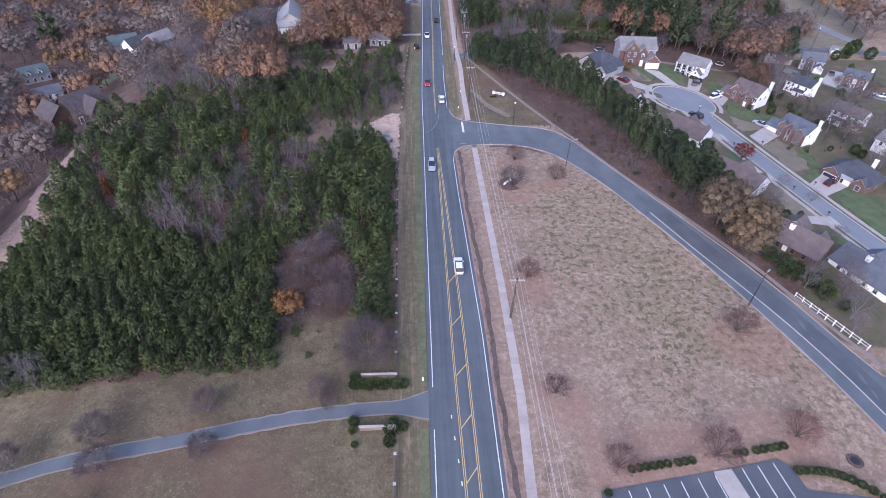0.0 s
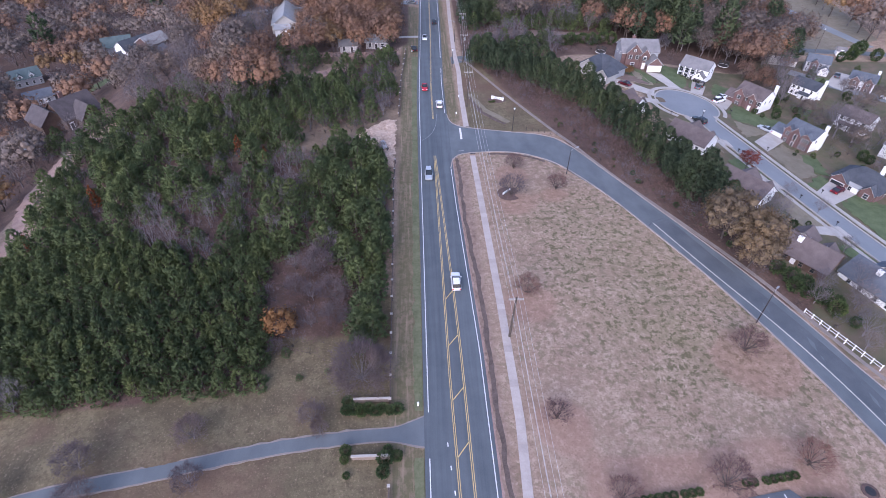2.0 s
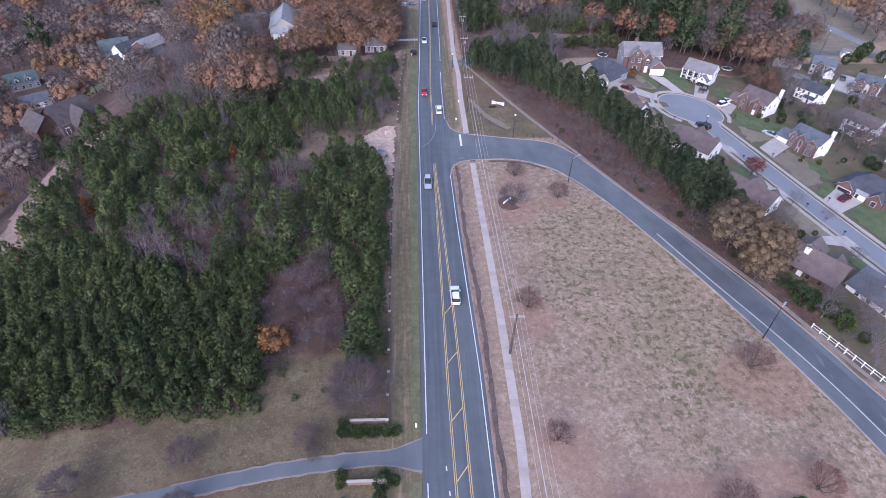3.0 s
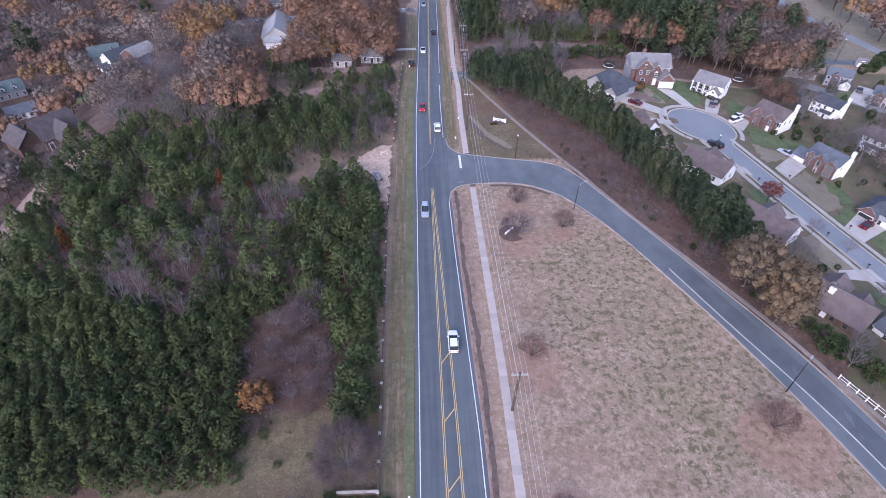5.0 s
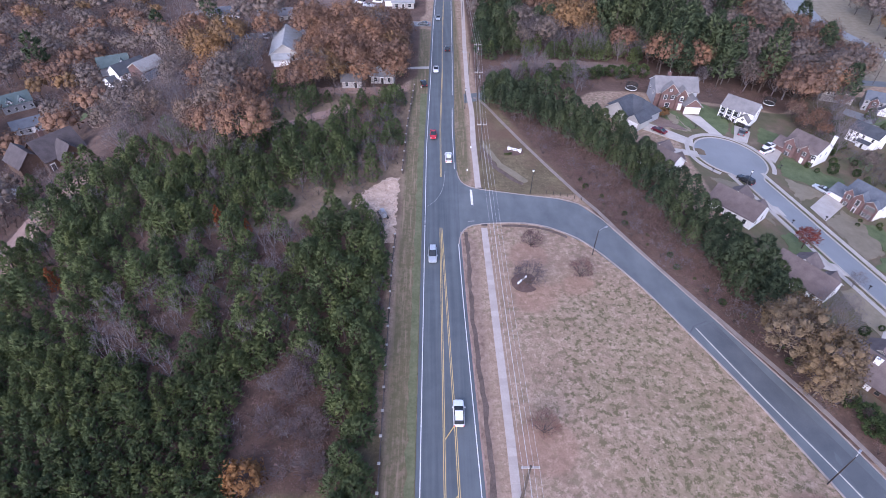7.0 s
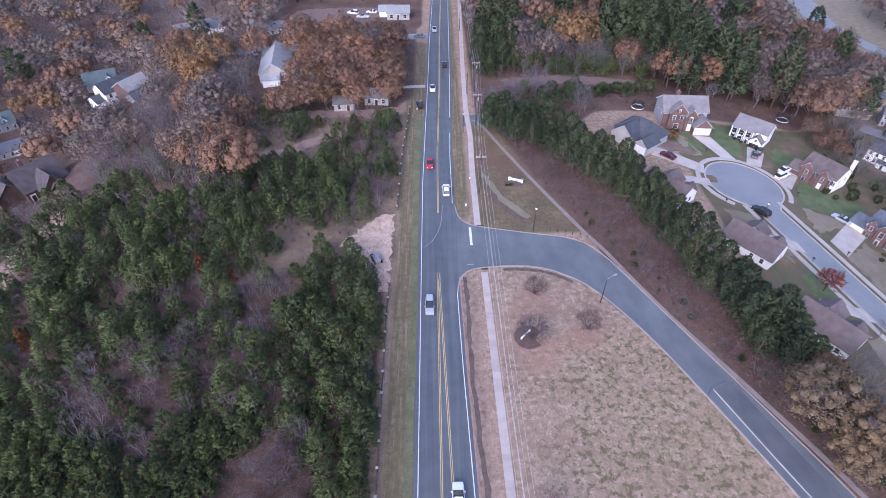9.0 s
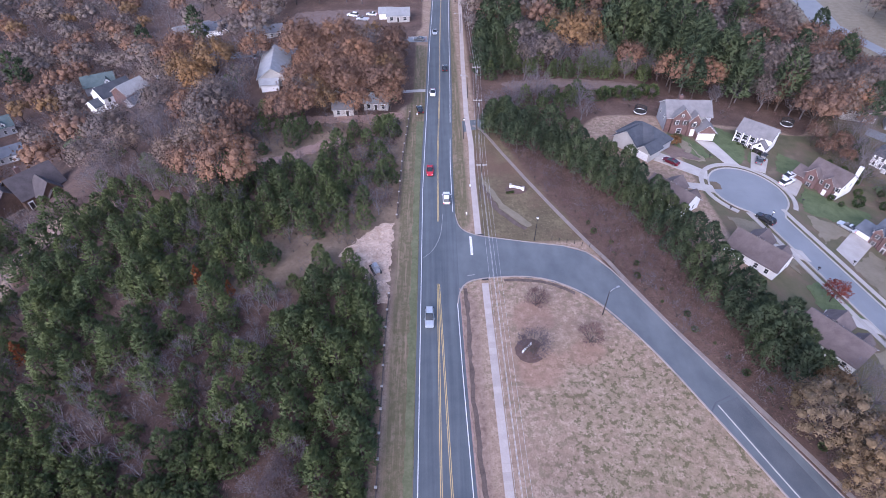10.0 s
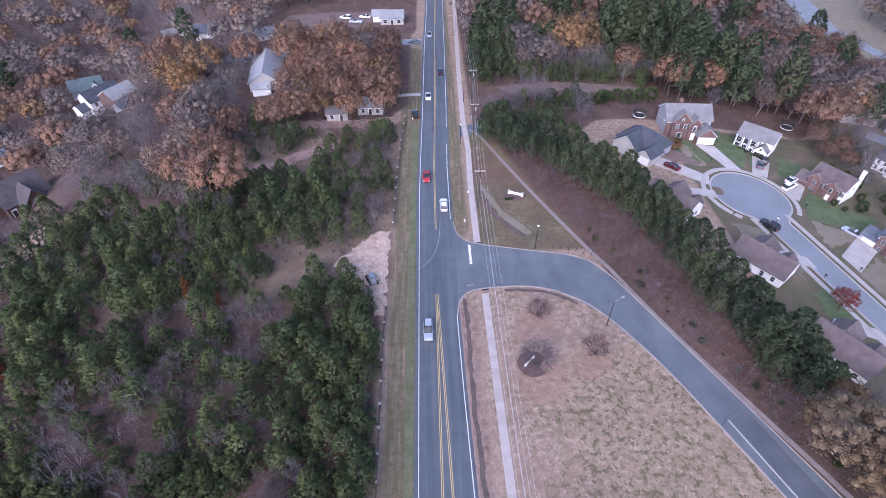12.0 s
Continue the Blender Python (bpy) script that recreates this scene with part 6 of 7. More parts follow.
DRIVES = [[(87.6, 175.6), (93.6, 175.4), (96.6, 163), (92.6, 162.4)], [(104.6, 172.2), (108.4, 168.4), (103.4, 160), (99.6, 161.8)], [(105.6, 156), (112, 162.5), (115.2, 159), (107.6, 149.6), (106, 152)], [(106.2, 127.2), (116.4, 136), (120, 131.8), (107.5, 121.4)],
          [(110.6, 100.6), (119, 107.4), (122.8, 101), (111.8, 94.6)], [(70.4, 163), (73.4, 167), (84.6, 158), (83, 153.5)], [(71.8, 150.2), (73.6, 152.4), (83.2, 151), (83, 147.4)], [(83, 126.6), (85.6, 128.8), (96, 125.4), (96.4, 121.4)], [(89, 104), (91, 106), (100, 103.6), (100.8, 99.6)], [(95, 80.4), (97.6, 83.2), (106.6, 84.6), (107.6, 80.4)],
          [(103, 66), (105, 68), (111, 68.6), (112, 65)], [(160, 176), (172, 188), (176, 184), (163, 170)]]
for poly in DRIVES:
    patch("driveway", poly, CONCRETE, 0.085, "pale concrete driveway", "driveway", 0.3)
patch("back_street", [(150, 186), (164, 168), (178, 156), (200, 130), (205, 134), (182, 160), (168, 173), (154, 190)], COURT, 0.06, "pale asphalt street behind the court", "street")
patch("play_bed", ragged([(74, 176), (79, 172), (83, 167), (85.4, 164), (76, 164.6)], 1.1, 1.6), BROWN_SOIL, 0.085, "brown planting bed", "planting bed")

# ---- single trees and shrubs ----
FIELD_BUSHES = [(23.2, 59.6, 1), (23.3, 31.2, 0), (60.9, 43.9, 1.15), (46, 19.2, 1.2), (60.3, 22, 1.05), (30.1, 17.8, 0.95), (27.5, 107.2, 0.95), (37, 97, 1.0), (25.0, 94.6, 1.15)]
for i, (x, y, s) in enumerate(FIELD_BUSHES):
    tree_thing("bare_bush", BUSH[1 if i != 8 else 0], x, y, "leafless reddish multi-stemmed small tree on dry grass", "bush", "field bushes", i * 47, (s or 0.85) * 1.5)
MEADOW_TREES = [(-49.1, 25.4, 1.0), (-33.8, 29.6, 0.95), (-32.2, 22.2, 0.85), (-46.6, 19.9, 1.0), (-15.9, 32, 0.8), (-60.6, 21.3, 1.0), (-63, 13, 1.0), (-14.5, 29.8, 0.55)]
YARD_TREE = broadleaf_meshes(5.0, 2.6, 0, None, 201, 0.4, GREY_BARK, 0.18, 1300, TWIG_DARK, 20)
for i, (x, y, s) in enumerate(MEADOW_TREES):
    tree_thing("bare_tree", YARD_TREE, x, y, "small round leafless grey tree by the driveway", "tree", "meadow trees", i * 71, s)
BIG_BARE = broadleaf_meshes(7.0, 5.2, 0, None, 205, 0.4, GREY_BARK, 0.15, 2600, TWIG_DARK, 30)
tree_thing("bare_tree", BIG_BARE, -8.6, 39.5, "broad leafless grey-purple tree beside the fence", "tree", "", 20, 1.0)
LEAF_ORANGE = foliage("orange_leaves", (0.15, 0.078, 0.034), (0.205, 0.11, 0.047), (0.262, 0.15, 0.068))
ROUND_GOLD = broadleaf_meshes(3.6, 2.1, 900, LEAF_ORANGE, 207, 0.26, BARK, 0.15, 40, None, 26, 0.6)
tree_thing("orange_tree", ROUND_GOLD, -24.2, 51, "small round tree with orange autumn leaves", "tree", "", 0, 1.45)
for x, y, s in ((-22.5, 45.5, 0.5), (-19.4, 40.2, 0.33), (-14.6, 41.4, 0.3), (-25.5, 44, 0.4)):
    tree_thing("small_pine", YOUNG[3], x, y, "small green pine at the clearing edge", "pine tree", "clearing pines", x * 30, s)
scatter([(-92, 37), (-70, 34), (-62, 36), (-64, 39), (-90, 42)], 2.0, [w(K_SAPLING, 1)], 90)
for x, y, s in ((-18, 53, 1.3), (-15.5, 57, 1.1), (-21, 65, 1.2), (-15, 50, 1.0), (-12, 55, 1.1), (-17.5, 60, 1.2)):
    tree_thing("bare_bush", THICKET[1], x, y, "leafless reddish-purple brush in the clearing", "bush", "clearing brush", x * 40, s)
for i, (x, y, s) in enumerate(((-19.5, 67, 1.7), (-15.6, 59, 1.6), (-14, 53, 1.4), (-18.6, 73, 1.4), (-22.6, 60.5, 1.3), (-24.5, 46.4, 0.9))):
    tree_thing("bare_bush", BUSH[0], x, y, "fuzzy leafless grey-purple bush in the clearing", "bush", "clearing brush", i * 61, s)
for i, (x, y, s) in enumerate(((-20.5, 66, 0.55), (-17, 62, 0.5), (-14.5, 58, 0.5), (-19.5, 59, 0.55), (-23.5, 62, 0.5), (-16, 54, 0.5), (-20.8, 70.5, 0.5), (-12.5, 52.5, 0.45), (-24.5, 68, 0.5), (-19, 52, 0.4))):
    tree_thing("bare_tree", BARE[2], x, y, "small leafless grey-purple tree in the clearing", "tree", "clearing trees", i * 83, s)
LEAF_OAK = foliage("golden_brown_oak_leaves", (0.118, 0.086, 0.053), (0.182, 0.133, 0.082), (0.25, 0.19, 0.12))
BIG_OAK = broadleaf_meshes(12, 5.8, 3600, LEAF_OAK, 211, 0.36, BARK, 0.2, 400, None, 44, 0.66)
tree_thing("oak_tree", BIG_OAK, 71.4, 76.5, "broad oak with golden-tan autumn leaves", "oak tree", "", 0, 1.05)
tree_thing("oak_tree", BIG_OAK, 75.4, 70.4, "broad oak with golden-tan autumn leaves", "oak tree", "", 220, 0.95)
tree_thing("oak_tree", BIG_OAK, 72.8, 66.6, "broad oak with golden-tan autumn leaves", "oak tree", "", 130, 0.8)
tree_thing("oak_tree", GOLD[1], 77.5, 84, "smaller oak with golden leaves beside the pines", "oak tree", "", 50, 0.8)
tree_thing("red_maple", RED[0], 93.4, 108.6, "small maple with dark red autumn leaves", "maple tree", "", 0, 1.0)
tree_thing("small_orange_tree", ROUND_GOLD, 79, 171.5, "small tree with thin orange leaves on a lawn", "tree", "", 0, 0.95)
for x, y, s, m in ((128.5, 173.5, 1, RUST[2]), (133, 169, 0.9, RUST[2]), (151, 190, 0.75, RUST[0]), (129, 181, 1, RUST[0])):
    tree_thing("oak_tree", m, x, y, "rust-leaved oak behind the houses", "oak tree", "backyard oaks", x * 7, s * 0.55)
for x, y, s, m in ((136, 150, 0.5, TAN[1]), (139, 128, 0.55, TAN[0]), (158, 152, 0.5, TAN[2]), (135, 176, 0.6, RUST[2]), (160, 166, 0.5, THIN[0]), (162, 140, 0.55, THIN[1]), (139, 111, 0.55, THIN[0]), (170, 160, 0.5, TAN[1])):
    tree_thing("oak_tree", m, x, y, "brown-leaved oak between the back yards", "oak tree", "backyard oaks", x * 7, s)
for x, y, s in ((155, 172, 0.6), (130.5, 141, 0.5), (157, 182, 0.7), (176, 183, 0.7), (180, 176, 0.6), (131, 112, 0.5)):
    tree_thing("small_pine", MID[1], x, y, "dark green conifer beside a house", "pine tree", "yard conifers", x * 30, s)
for x, y, s in ((95, 62, 0.8), (81.6, 56, 0.62), (86.5, 47.5, 0.8), (88.5, 52, 0.7), (84.5, 44, 0.6), (91, 57, 0.7), (85, 60, 0.7), (100.5, 74, 0.55), (92, 88, 0.6), (98.5, 96, 0.55), (104, 90, 0.5), (96.8, 66, 0.5), (90, 55, 0.8)):
    tree_thing("bare_tree", BARE[2], x, y, "small leafless tree in a back yard", "tree", "yard trees", x * 31, s)

for i, (x, y, m, s) in enumerate(((-19, 190.5, RUST[0], 0.8), (-29.5, 191, GOLD[0], 0.85), (-8.6, 193.5, RUST[2], 0.95), (-25, 201, RUST[1], 0.85), (-36, 196, TAN[0], 0.85), (-14, 204, RUST[0], 0.9))):
    tree_thing("oak_tree", m, x, y, "broad rust-leaved oak over a low house", "oak tree", "roadside oaks", i * 57, s)

for i, (x, y, m, z) in enumerate(((-84, 221, GOLD[0], 1.3), (-75, 225, GOLD[0], 1.4), (-79, 214, GOLD[0], 1.15), (-73, 190, RUST[1], 0.95), (-64, 184, TAN[2], 1.05), (-60, 196, BARE[0], 1.2), (-78, 182, BARE[0], 1.1),
                                (-50, 168, RUST[2], 0.62), (-62, 161, GOLD[1], 0.7), (-36, 189, RUST[1], 0.85), (-39, 202, RUST[0], 1.0), (-30, 210, RUST[1], 1.0), (-18, 212, RUST[1], 1.0))):
    tree_thing("oak_tree", m, x, y, "spreading oak in full autumn colour beside the woods", "oak tree", "landmark oaks", i * 67, z)

EVERGREEN = [shrub_mesh(1.0, 1.0, 1.0, 420, HEDGE, 301 + i, 0.1) for i in range(3)]


def shrub(x, y, w_, d_, h, label="clipped dark evergreen shrub", group="shrubs", turn=0, up=0.0):
    ob = new("shrub", EVERGREEN[int(abs(x * 13 + y * 7)) % 3])
    ob.matrix_basis = at(x, y, turn, up - 0.05) @ Matrix.Diagonal((w_, d_, h, 1))
    return tagged(ob, label, "shrub", group)


for i in range(9):
    shrub(32 + 1.15 * i + (0.5 if i > 5 else 0), 17.3 + 0.13 * i, 1.3, 1.3, 0.9, "low clipped shrub at the car park edge", "car park shrubs")
for i in range(7):
    shrub(49.2 + 1.2 * i + (0.8 if i > 1 else 0), 19.3 + 0.16 * i, 1.3, 1.3, 0.9, "low clipped shrub at the car park edge", "car park shrubs")
for i in range(11):
    a = i / 10
    shrub(57.2 + 10.5 * a, 16.2 - 0.3 * a - 4.4 * a ** 3, 1.4, 1.4, 1.1, "low clipped shrub at the car park edge", "car park shrubs")
shrub(27.4, 13.8, 1.2, 1.2, 1.0, "low clipped shrub at the car park edge", "car park shrubs")
for k in range(8):
    shrub(-10.6 + 1.15 * k, 33.5 + 0.35 * math.sin(k * 2.7), 2.2 + 0.4 * math.sin(k * 1.9), 1.9 + 0.3 * math.sin(k), 1.3 + 0.3 * math.sin(k * 3.1), "overgrown evergreen hedge at the drive entrance", "entrance hedge")
shrub(-10.6, 35, 1.8, 2.2, 1.7, "overgrown evergreen hedge at the drive entrance", "entrance hedge")
for x, y, s in ((-10.2, 26.4, 1.6), (-10.3, 25, 1.2), (-4.2, 24.8, 2.1), (-4.4, 22.8, 1.8), (-2.4, 25.3, 1.6), (-3.8, 26.4, 1.4), (-9.8, 22.6, 1.0)):
    shrub(x, y, s * 1.15, s * 1.15, s, "dark evergreen shrub at the drive entrance", "entrance shrubs")
shrub(-46.5, 13.6, 3.0, 2.4, 3.2, "broad dark evergreen shrub on the meadow", "meadow shrubs")
for k in range(14):
    shrub(44 + 2.9 * k, 200 + 1.8 * math.sin(k * 1.7) + (0.25 * k), 4.6, 4.4, 3.9 + 1.2 * math.sin(k * 2.1), "large olive evergreen bush before the woods", "woodland bushes")
for x, y, s in ((78.9, 59.4, 3.2), (80.6, 57.8, 2.6), (84, 53, 3.2), (79.6, 62.2, 3.4), (81.2, 60, 3.2), (78, 65, 3.0), (83.2, 56.4, 3.4), (85.2, 55, 2.8), (86.4, 50, 2.2), (124, 147, 3.0), (127, 152, 2.2), (129, 163, 2.4), (126.6, 167, 2.2), (132, 160, 2.6), (117.2, 149, 1.6), (119, 146.6, 1.4), (130.5, 122, 1.6), (122, 121, 1.4), (127, 88, 2.0), (122.5, 74, 2.0), (138, 171, 2.6), (152, 196, 2.4), (159, 162, 3.0),
                (190, 205, 5), (194, 208, 5), (186, 201, 4.5), (180, 199, 3.5), (196, 200, 4.5), (79.4, 88, 2.6), (81, 90.5, 2.2), (92, 82, 2), (97.2, 83.6, 1.2), (137, 120, 3)):
    shrub(x, y, s, s, s * 1.15, "dark evergreen shrub by a house", "yard shrubs")
for x, y, s in ((131, 146, 2.2), (134, 152, 1.8), (130, 158, 2.2), (136, 162, 2.4), (133, 134, 2.0), (137, 140, 1.8), (128.6, 138, 1.6), (141, 176, 2.4), (146, 180, 2.2), (155, 155, 2.4), (158, 150, 2.0), (138, 118, 2.6), (143, 112, 2.4)):
    shrub(x, y, s, s, s * 1.1, "dark evergreen shrub between back yards", "backyard shrubs")
for x, y in ((106.5, 170.4), (104.8, 172), (103.2, 173.8), (101.8, 175.6), (82, 177.6), (83.2, 177.3), (116, 121), (118, 123), (121.6, 120)):
    shrub(x, y, 1.1, 1.1, 0.9, "small clipped shrub along a house front", "foundation shrubs")

slope = offset(outer_walk, -4.5)
for i, q in enumerate(slope):
    if 72 < q[1] < 136 and i % 2 == 0:
        s = 1.1 + 0.5 * math.sin(i * 2.3)
        shrub(q[0] + 1.4 * math.sin(i * 1.7), q[1] + math.sin(i * 3.1), s, s, s * 0.9, "small dark shrub on the leaf-covered slope", "slope shrubs")

# ---- fences ----
def post_fence(x_of, y0, y1, gap, label):
    """A rail fence along the road: square posts with pale caps, three rails between them."""
    e = thing("fence", at(x_of(y0), y0), label, "fence")
    n = int((y1 - y0) / gap)
    for i in range(n + 1):
        y = y0 + i * gap
        x = x_of(y) - x_of(y0)
        p = part("post", Build().box(x - 0.17, x + 0.17, y - y0 - 0.17, y - y0 + 0.17, -0.1, 1.25), FENCE_WOOD, e)
        part("cap", Build().box(x - 0.24, x + 0.24, y - y0 - 0.24, y - y0 + 0.24, 1.25, 1.4, 0.05), CONCRETE, p)
        if i < n:
            x2 = x_of(y + gap) - x_of(y0)
            for z in (0.35, 0.72, 1.08):
                part("rail", Build().tube([(x, y - y0, z), (x2, y - y0 + gap, z)], [0.11, 0.11], 4), FENCE_WOOD, e)
    return e


fence_x = lambda y: float(np.interp(y, [-60, 20, 100, 140, 165, 192], [-3.4, -3.5, -4.6, -3.9, -3.5, -2.0]))
post_fence(fence_x, 35, 110.2, 4.7, "weathered wooden rail fence with pale post caps")
post_fence(fence_x, -40, 25, 4.65, "weathered wooden rail fence with pale post caps")
post_fence(fence_x, 137.5, 192, 4.9, "weathered wooden rail fence beside the scrub")
for y, x0 in ((35.2, -9.6), (25.2, -9.2)):
    e = thing("entrance_wall", at(x0, y), "low weathered timber entrance wall with a flat cap", "wall")
    for k in range(4):
        part("board", Build().box(0, 5.8, -0.08, 0.08, 0.1 + 0.25 * k, 0.33 + 0.25 * k), WOOD, e)
    part("cap", Build().box(-0.1, 5.9, -0.2, 0.2, 1.1, 1.2), CONCRETE, e)


def white_fence(pts, label):
    e = thing("white_fence", at(*pts[0]), label, "fence")
    x0, y0 = pts[0]
    n = 9
    q = [(pts[0][0] + (pts[1][0] - pts[0][0]) * i / n - x0, pts[0][1] + (pts[1][1] - pts[0][1]) * i / n - y0) for i in range(n + 1)]
    for i, (x, y) in enumerate(q):
        p = part("post", Build().box(x - 0.07, x + 0.07, y - 0.07, y + 0.07, -0.3, 1.1), TRIM, e)
        part("cap", Build().box(x - 0.1, x + 0.1, y - 0.1, y + 0.1, 1.1, 1.18, 0.04), TRIM, p)
        if i < n:
            for z in (0.4, 1.0):
                part("rail", Build().tube([(x, y, z), (*q[i + 1], z)], [0.045, 0.045], 4), TRIM, e)


white_fence([(77.8, 53.2), (84.0, 39.2)], "white two-rail vinyl fence beside the footpath")
picket = thing("post_row", at(34.5, 128.4), "row of short dark wooden posts on dry grass", "fence")
for i in range(6):
    part("post", Build().tube([(1.75 * i, -0.55 * i, -0.1), (1.75 * i, -0.55 * i, 1.2)], [0.09, 0.08], 6), POLE_WOOD, picket)

# ---- utility poles, wires, lamps ----
POLES = [(18.1, 48.6, 10.2, 0.25), (17.9, 144.4, 11.8, 0.0), (19.4, 181.5, 10.5, 0.0), (20.4, 204, 11, 0), (20.0, 268, 11, 0), (18.0, -42, 10.5, 0), (22.5, 350, 11, 0)]
tops = []
for x, y, h, lean in POLES:
    e = thing("utility_pole", at(x, y), "dark wooden utility pole with crossarm and insulators", "utility pole", "utility poles")
    part("pole", Build().tube([(0, 0, -0.3), (lean * 0.5, 0.1, h * 0.5), (lean, 0.2, h)], [0.25, 0.21, 0.17], 9), POLE_WOOD, e)
    arm = part("crossarm", Build().box(lean - 1.35, lean + 1.35, 0.06, 0.34, h - 0.6, h - 0.36), ARM, e, "weathered crossarm")
    for k in (-1.2, -0.4, 0.4, 1.2):
        part("insulator", Build().tube([(lean + k, 0.2, h - 0.38), (lean + k, 0.2, h - 0.3), (lean + k, 0.2, h - 0.15)], [0.05, 0.09, 0.05], 7), CONCRETE, arm)
    if h != 10.2:
        tr = part("transformer", Build().tube([(lean + 0.35, 0.1, h - 2.4), (lean + 0.35, 0.1, h - 2.3), (lean + 0.35, 0.1, h - 1.4), (lean + 0.35, 0.1, h - 1.3)], [0.2, 0.26, 0.26, 0.15], 10), METAL, e, "grey transformer can") if y in (181.5, 204) else None
    tops.append((x + lean, y + 0.2, h))
order = [5, 0, 1, 2, 3, 4, 6]
for a, b_ in zip(order[:-1], order[1:]):
    (xa, ya, ha), (xb, yb, hb) = tops[a], tops[b_]
    for k, z in ((-1.2, -0.15), (-0.4, -0.15), (0.4, -0.15), (1.2, -0.15), (0.15, -2.8)):
        cu = bpy.data.curves.new("power_line", "CURVE")
        cu.dimensions, cu.bevel_depth, cu.bevel_resolution = "3D", 0.016 if z > -1 else 0.025, 0
        sp = cu.splines.new("POLY")
        sp.points.add(14)
        for i in range(15):
            t = i / 14
            sag = 4 * t * (1 - t) * min(1.6, (yb - ya) * 0.018)
            sp.points[i].co = (xa + (xb - xa) * t + k, ya + (yb - ya) * t, (ha + z) * (1 - t) + (hb + z) * t - sag, 1)
        cu.materials.append(WIRE)
        tagged(new("power_line", cu), "thin sagging overhead power line between utility poles", "power line", "overhead lines")


def lamp(x, y, h, arm=0.0, turn=0.0, wood=False, label="street lamp on a thin grey pole"):
    e = thing("street_lamp", at(x, y, turn), label, "street lamp", "street lamps")
    part("pole", Build().tube([(0, 0, -0.2), (0, 0, h * 0.5), (0, 0, h)], [0.12, 0.1, 0.07], 8), POLE_WOOD if wood else DARK_METAL, e)
    if arm:
        part("arm", Build().tube([(0, 0, h - 0.3), (arm * 0.5, 0, h + 0.25), (arm, 0, h + 0.35)], [0.05, 0.045, 0.04], 6), METAL, e)
        hd = part("head", Build().box(arm - 0.15, arm + 0.65, -0.17, 0.17, h + 0.3, h + 0.48, 0.06), METAL, e)
        part("lens", Build().box(arm - 0.05, arm + 0.55, -0.13, 0.13, h + 0.24, h + 0.3), LENS, hd)
    else:
        hd = part("head", Build().tube([(0, 0, h - 0.1), (0, 0, h + 0.1), (0, 0, h + 0.4), (0, 0, h + 0.5)], [0.1, 0.26, 0.26, 0.12], 10), LENS, e, "white lamp head")
        part("lid", Build().tube([(0, 0, h + 0.5), (0, 0, h + 0.6)], [0.28, 0.06], 10), DARK_METAL, hd)


lamp(41.4, 104.4, 7.2, 1.8, 25)
lamp(30.2, 128.2, 7.0)
lamp(66.6, 50.6, 8.6, 0.8, 40)
lamp(90.2, 133.2, 5.2)
lamp(215, 262, 11, 0, 0, True, "tall wooden lamp pole on the far slope")
lamp(15.0, 176, 6.5)
lamp(17.6, 203, 8.0, 2.0, 180)
lamp(17.5, 262, 8.0, 2.0, 180)
lamp(176, 210, 9.5, 0, 0, True, "tall wooden lamp pole on the far slope")

# ---- signs and small street things ----
def entrance_sign(x, y, turn, w_, h, label, pillars=True):
    e = thing("entrance_sign", at(x, y, turn), label, "sign")
    part("panel", Build().box(-w_ / 2, w_ / 2, -0.12, 0.12, 0.25, h), TRIM, e, "white sign panel")
    for s in (-1, 1) if pillars else ():
        p = part("pillar", Build().box(s * w_ / 2 - 0.25, s * w_ / 2 + 0.25, -0.25, 0.25, 0, h + 0.2), TRIM, e)
        part("cap", Build().box(s * w_ / 2 - 0.32, s * w_ / 2 + 0.32, -0.32, 0.32, h + 0.2, h + 0.34, 0.08), CONCRETE, p)
    for k in range(2):
        part("lettering_bar", Build().box(-w_ * 0.32, w_ * 0.32, -0.135, -0.12, h * 0.42 + 0.26 * h * k, h * 0.42 + 0.26 * h * k + 0.13 * h), SIGN_BAR, e, "dark bar of lettering")
    return e


entrance_sign(24.0, 95.6, 45, 3.1, 0.75, "long white entrance sign on a mulch bed", False)
entrance_sign(28.4, 149.6, -22, 3.6, 0.95, "white entrance sign between pillars on mulch")
ring_of = lambda x, y, r, n=24, sq=1.0: [(x + r * math.cos(2 * math.pi * k / n) * (1 + 0.03 * math.sin(3 * k)), y + sq * r * math.sin(2 * math.pi * k / n)) for k in range(n)]
patch("mulch_bed", ring_of(24.6, 95.2, 3.0), MULCH, 0.05, "dark mulch bed round the entrance sign", "planting bed")
patch("mulch_bed", ring_of(28.2, 149.4, 3.0, 24, 0.7), MULCH, 0.05, "dark mulch bed round the entrance sign", "planting bed")
patch("manhole_pad", ring_of(67.3, 17.6, 1.2), MULCH, 0.06, "round dark earth ring round a manhole", "manhole")
patch("manhole_cover", ring_of(67.3, 17.6, 0.75), DARK_METAL, 0.08, "dark iron manhole cover", "manhole")
for k in range(5):
    shrub(25.6 + 0.6 * k - 0.05 * k * k, 147.6 + 0.1 * k, 0.8, 0.8, 0.6, "low shrub before the entrance sign", "sign shrubs")
patch("swale", ragged([(18.3, 152.5), (21.6, 140.5), (28, 132.2), (29, 132.8), (22.7, 141.2), (18.9, 153)]), DITCH, 0.045, "dark drainage swale in the grass", "swale")
patch("swale_bank", ragged([(19.0, 153), (22.9, 141.4), (29.2, 133), (30.5, 134.2), (24.4, 142.6), (19.9, 154)]), DRY_LAWN, 0.04, "greener grass bank of the swale", "grass")
loader = thing("skid_loader", at(-7.9, 118.4, 25, 0.05), "small grey-white tracked loader parked on bare clay", "loader")
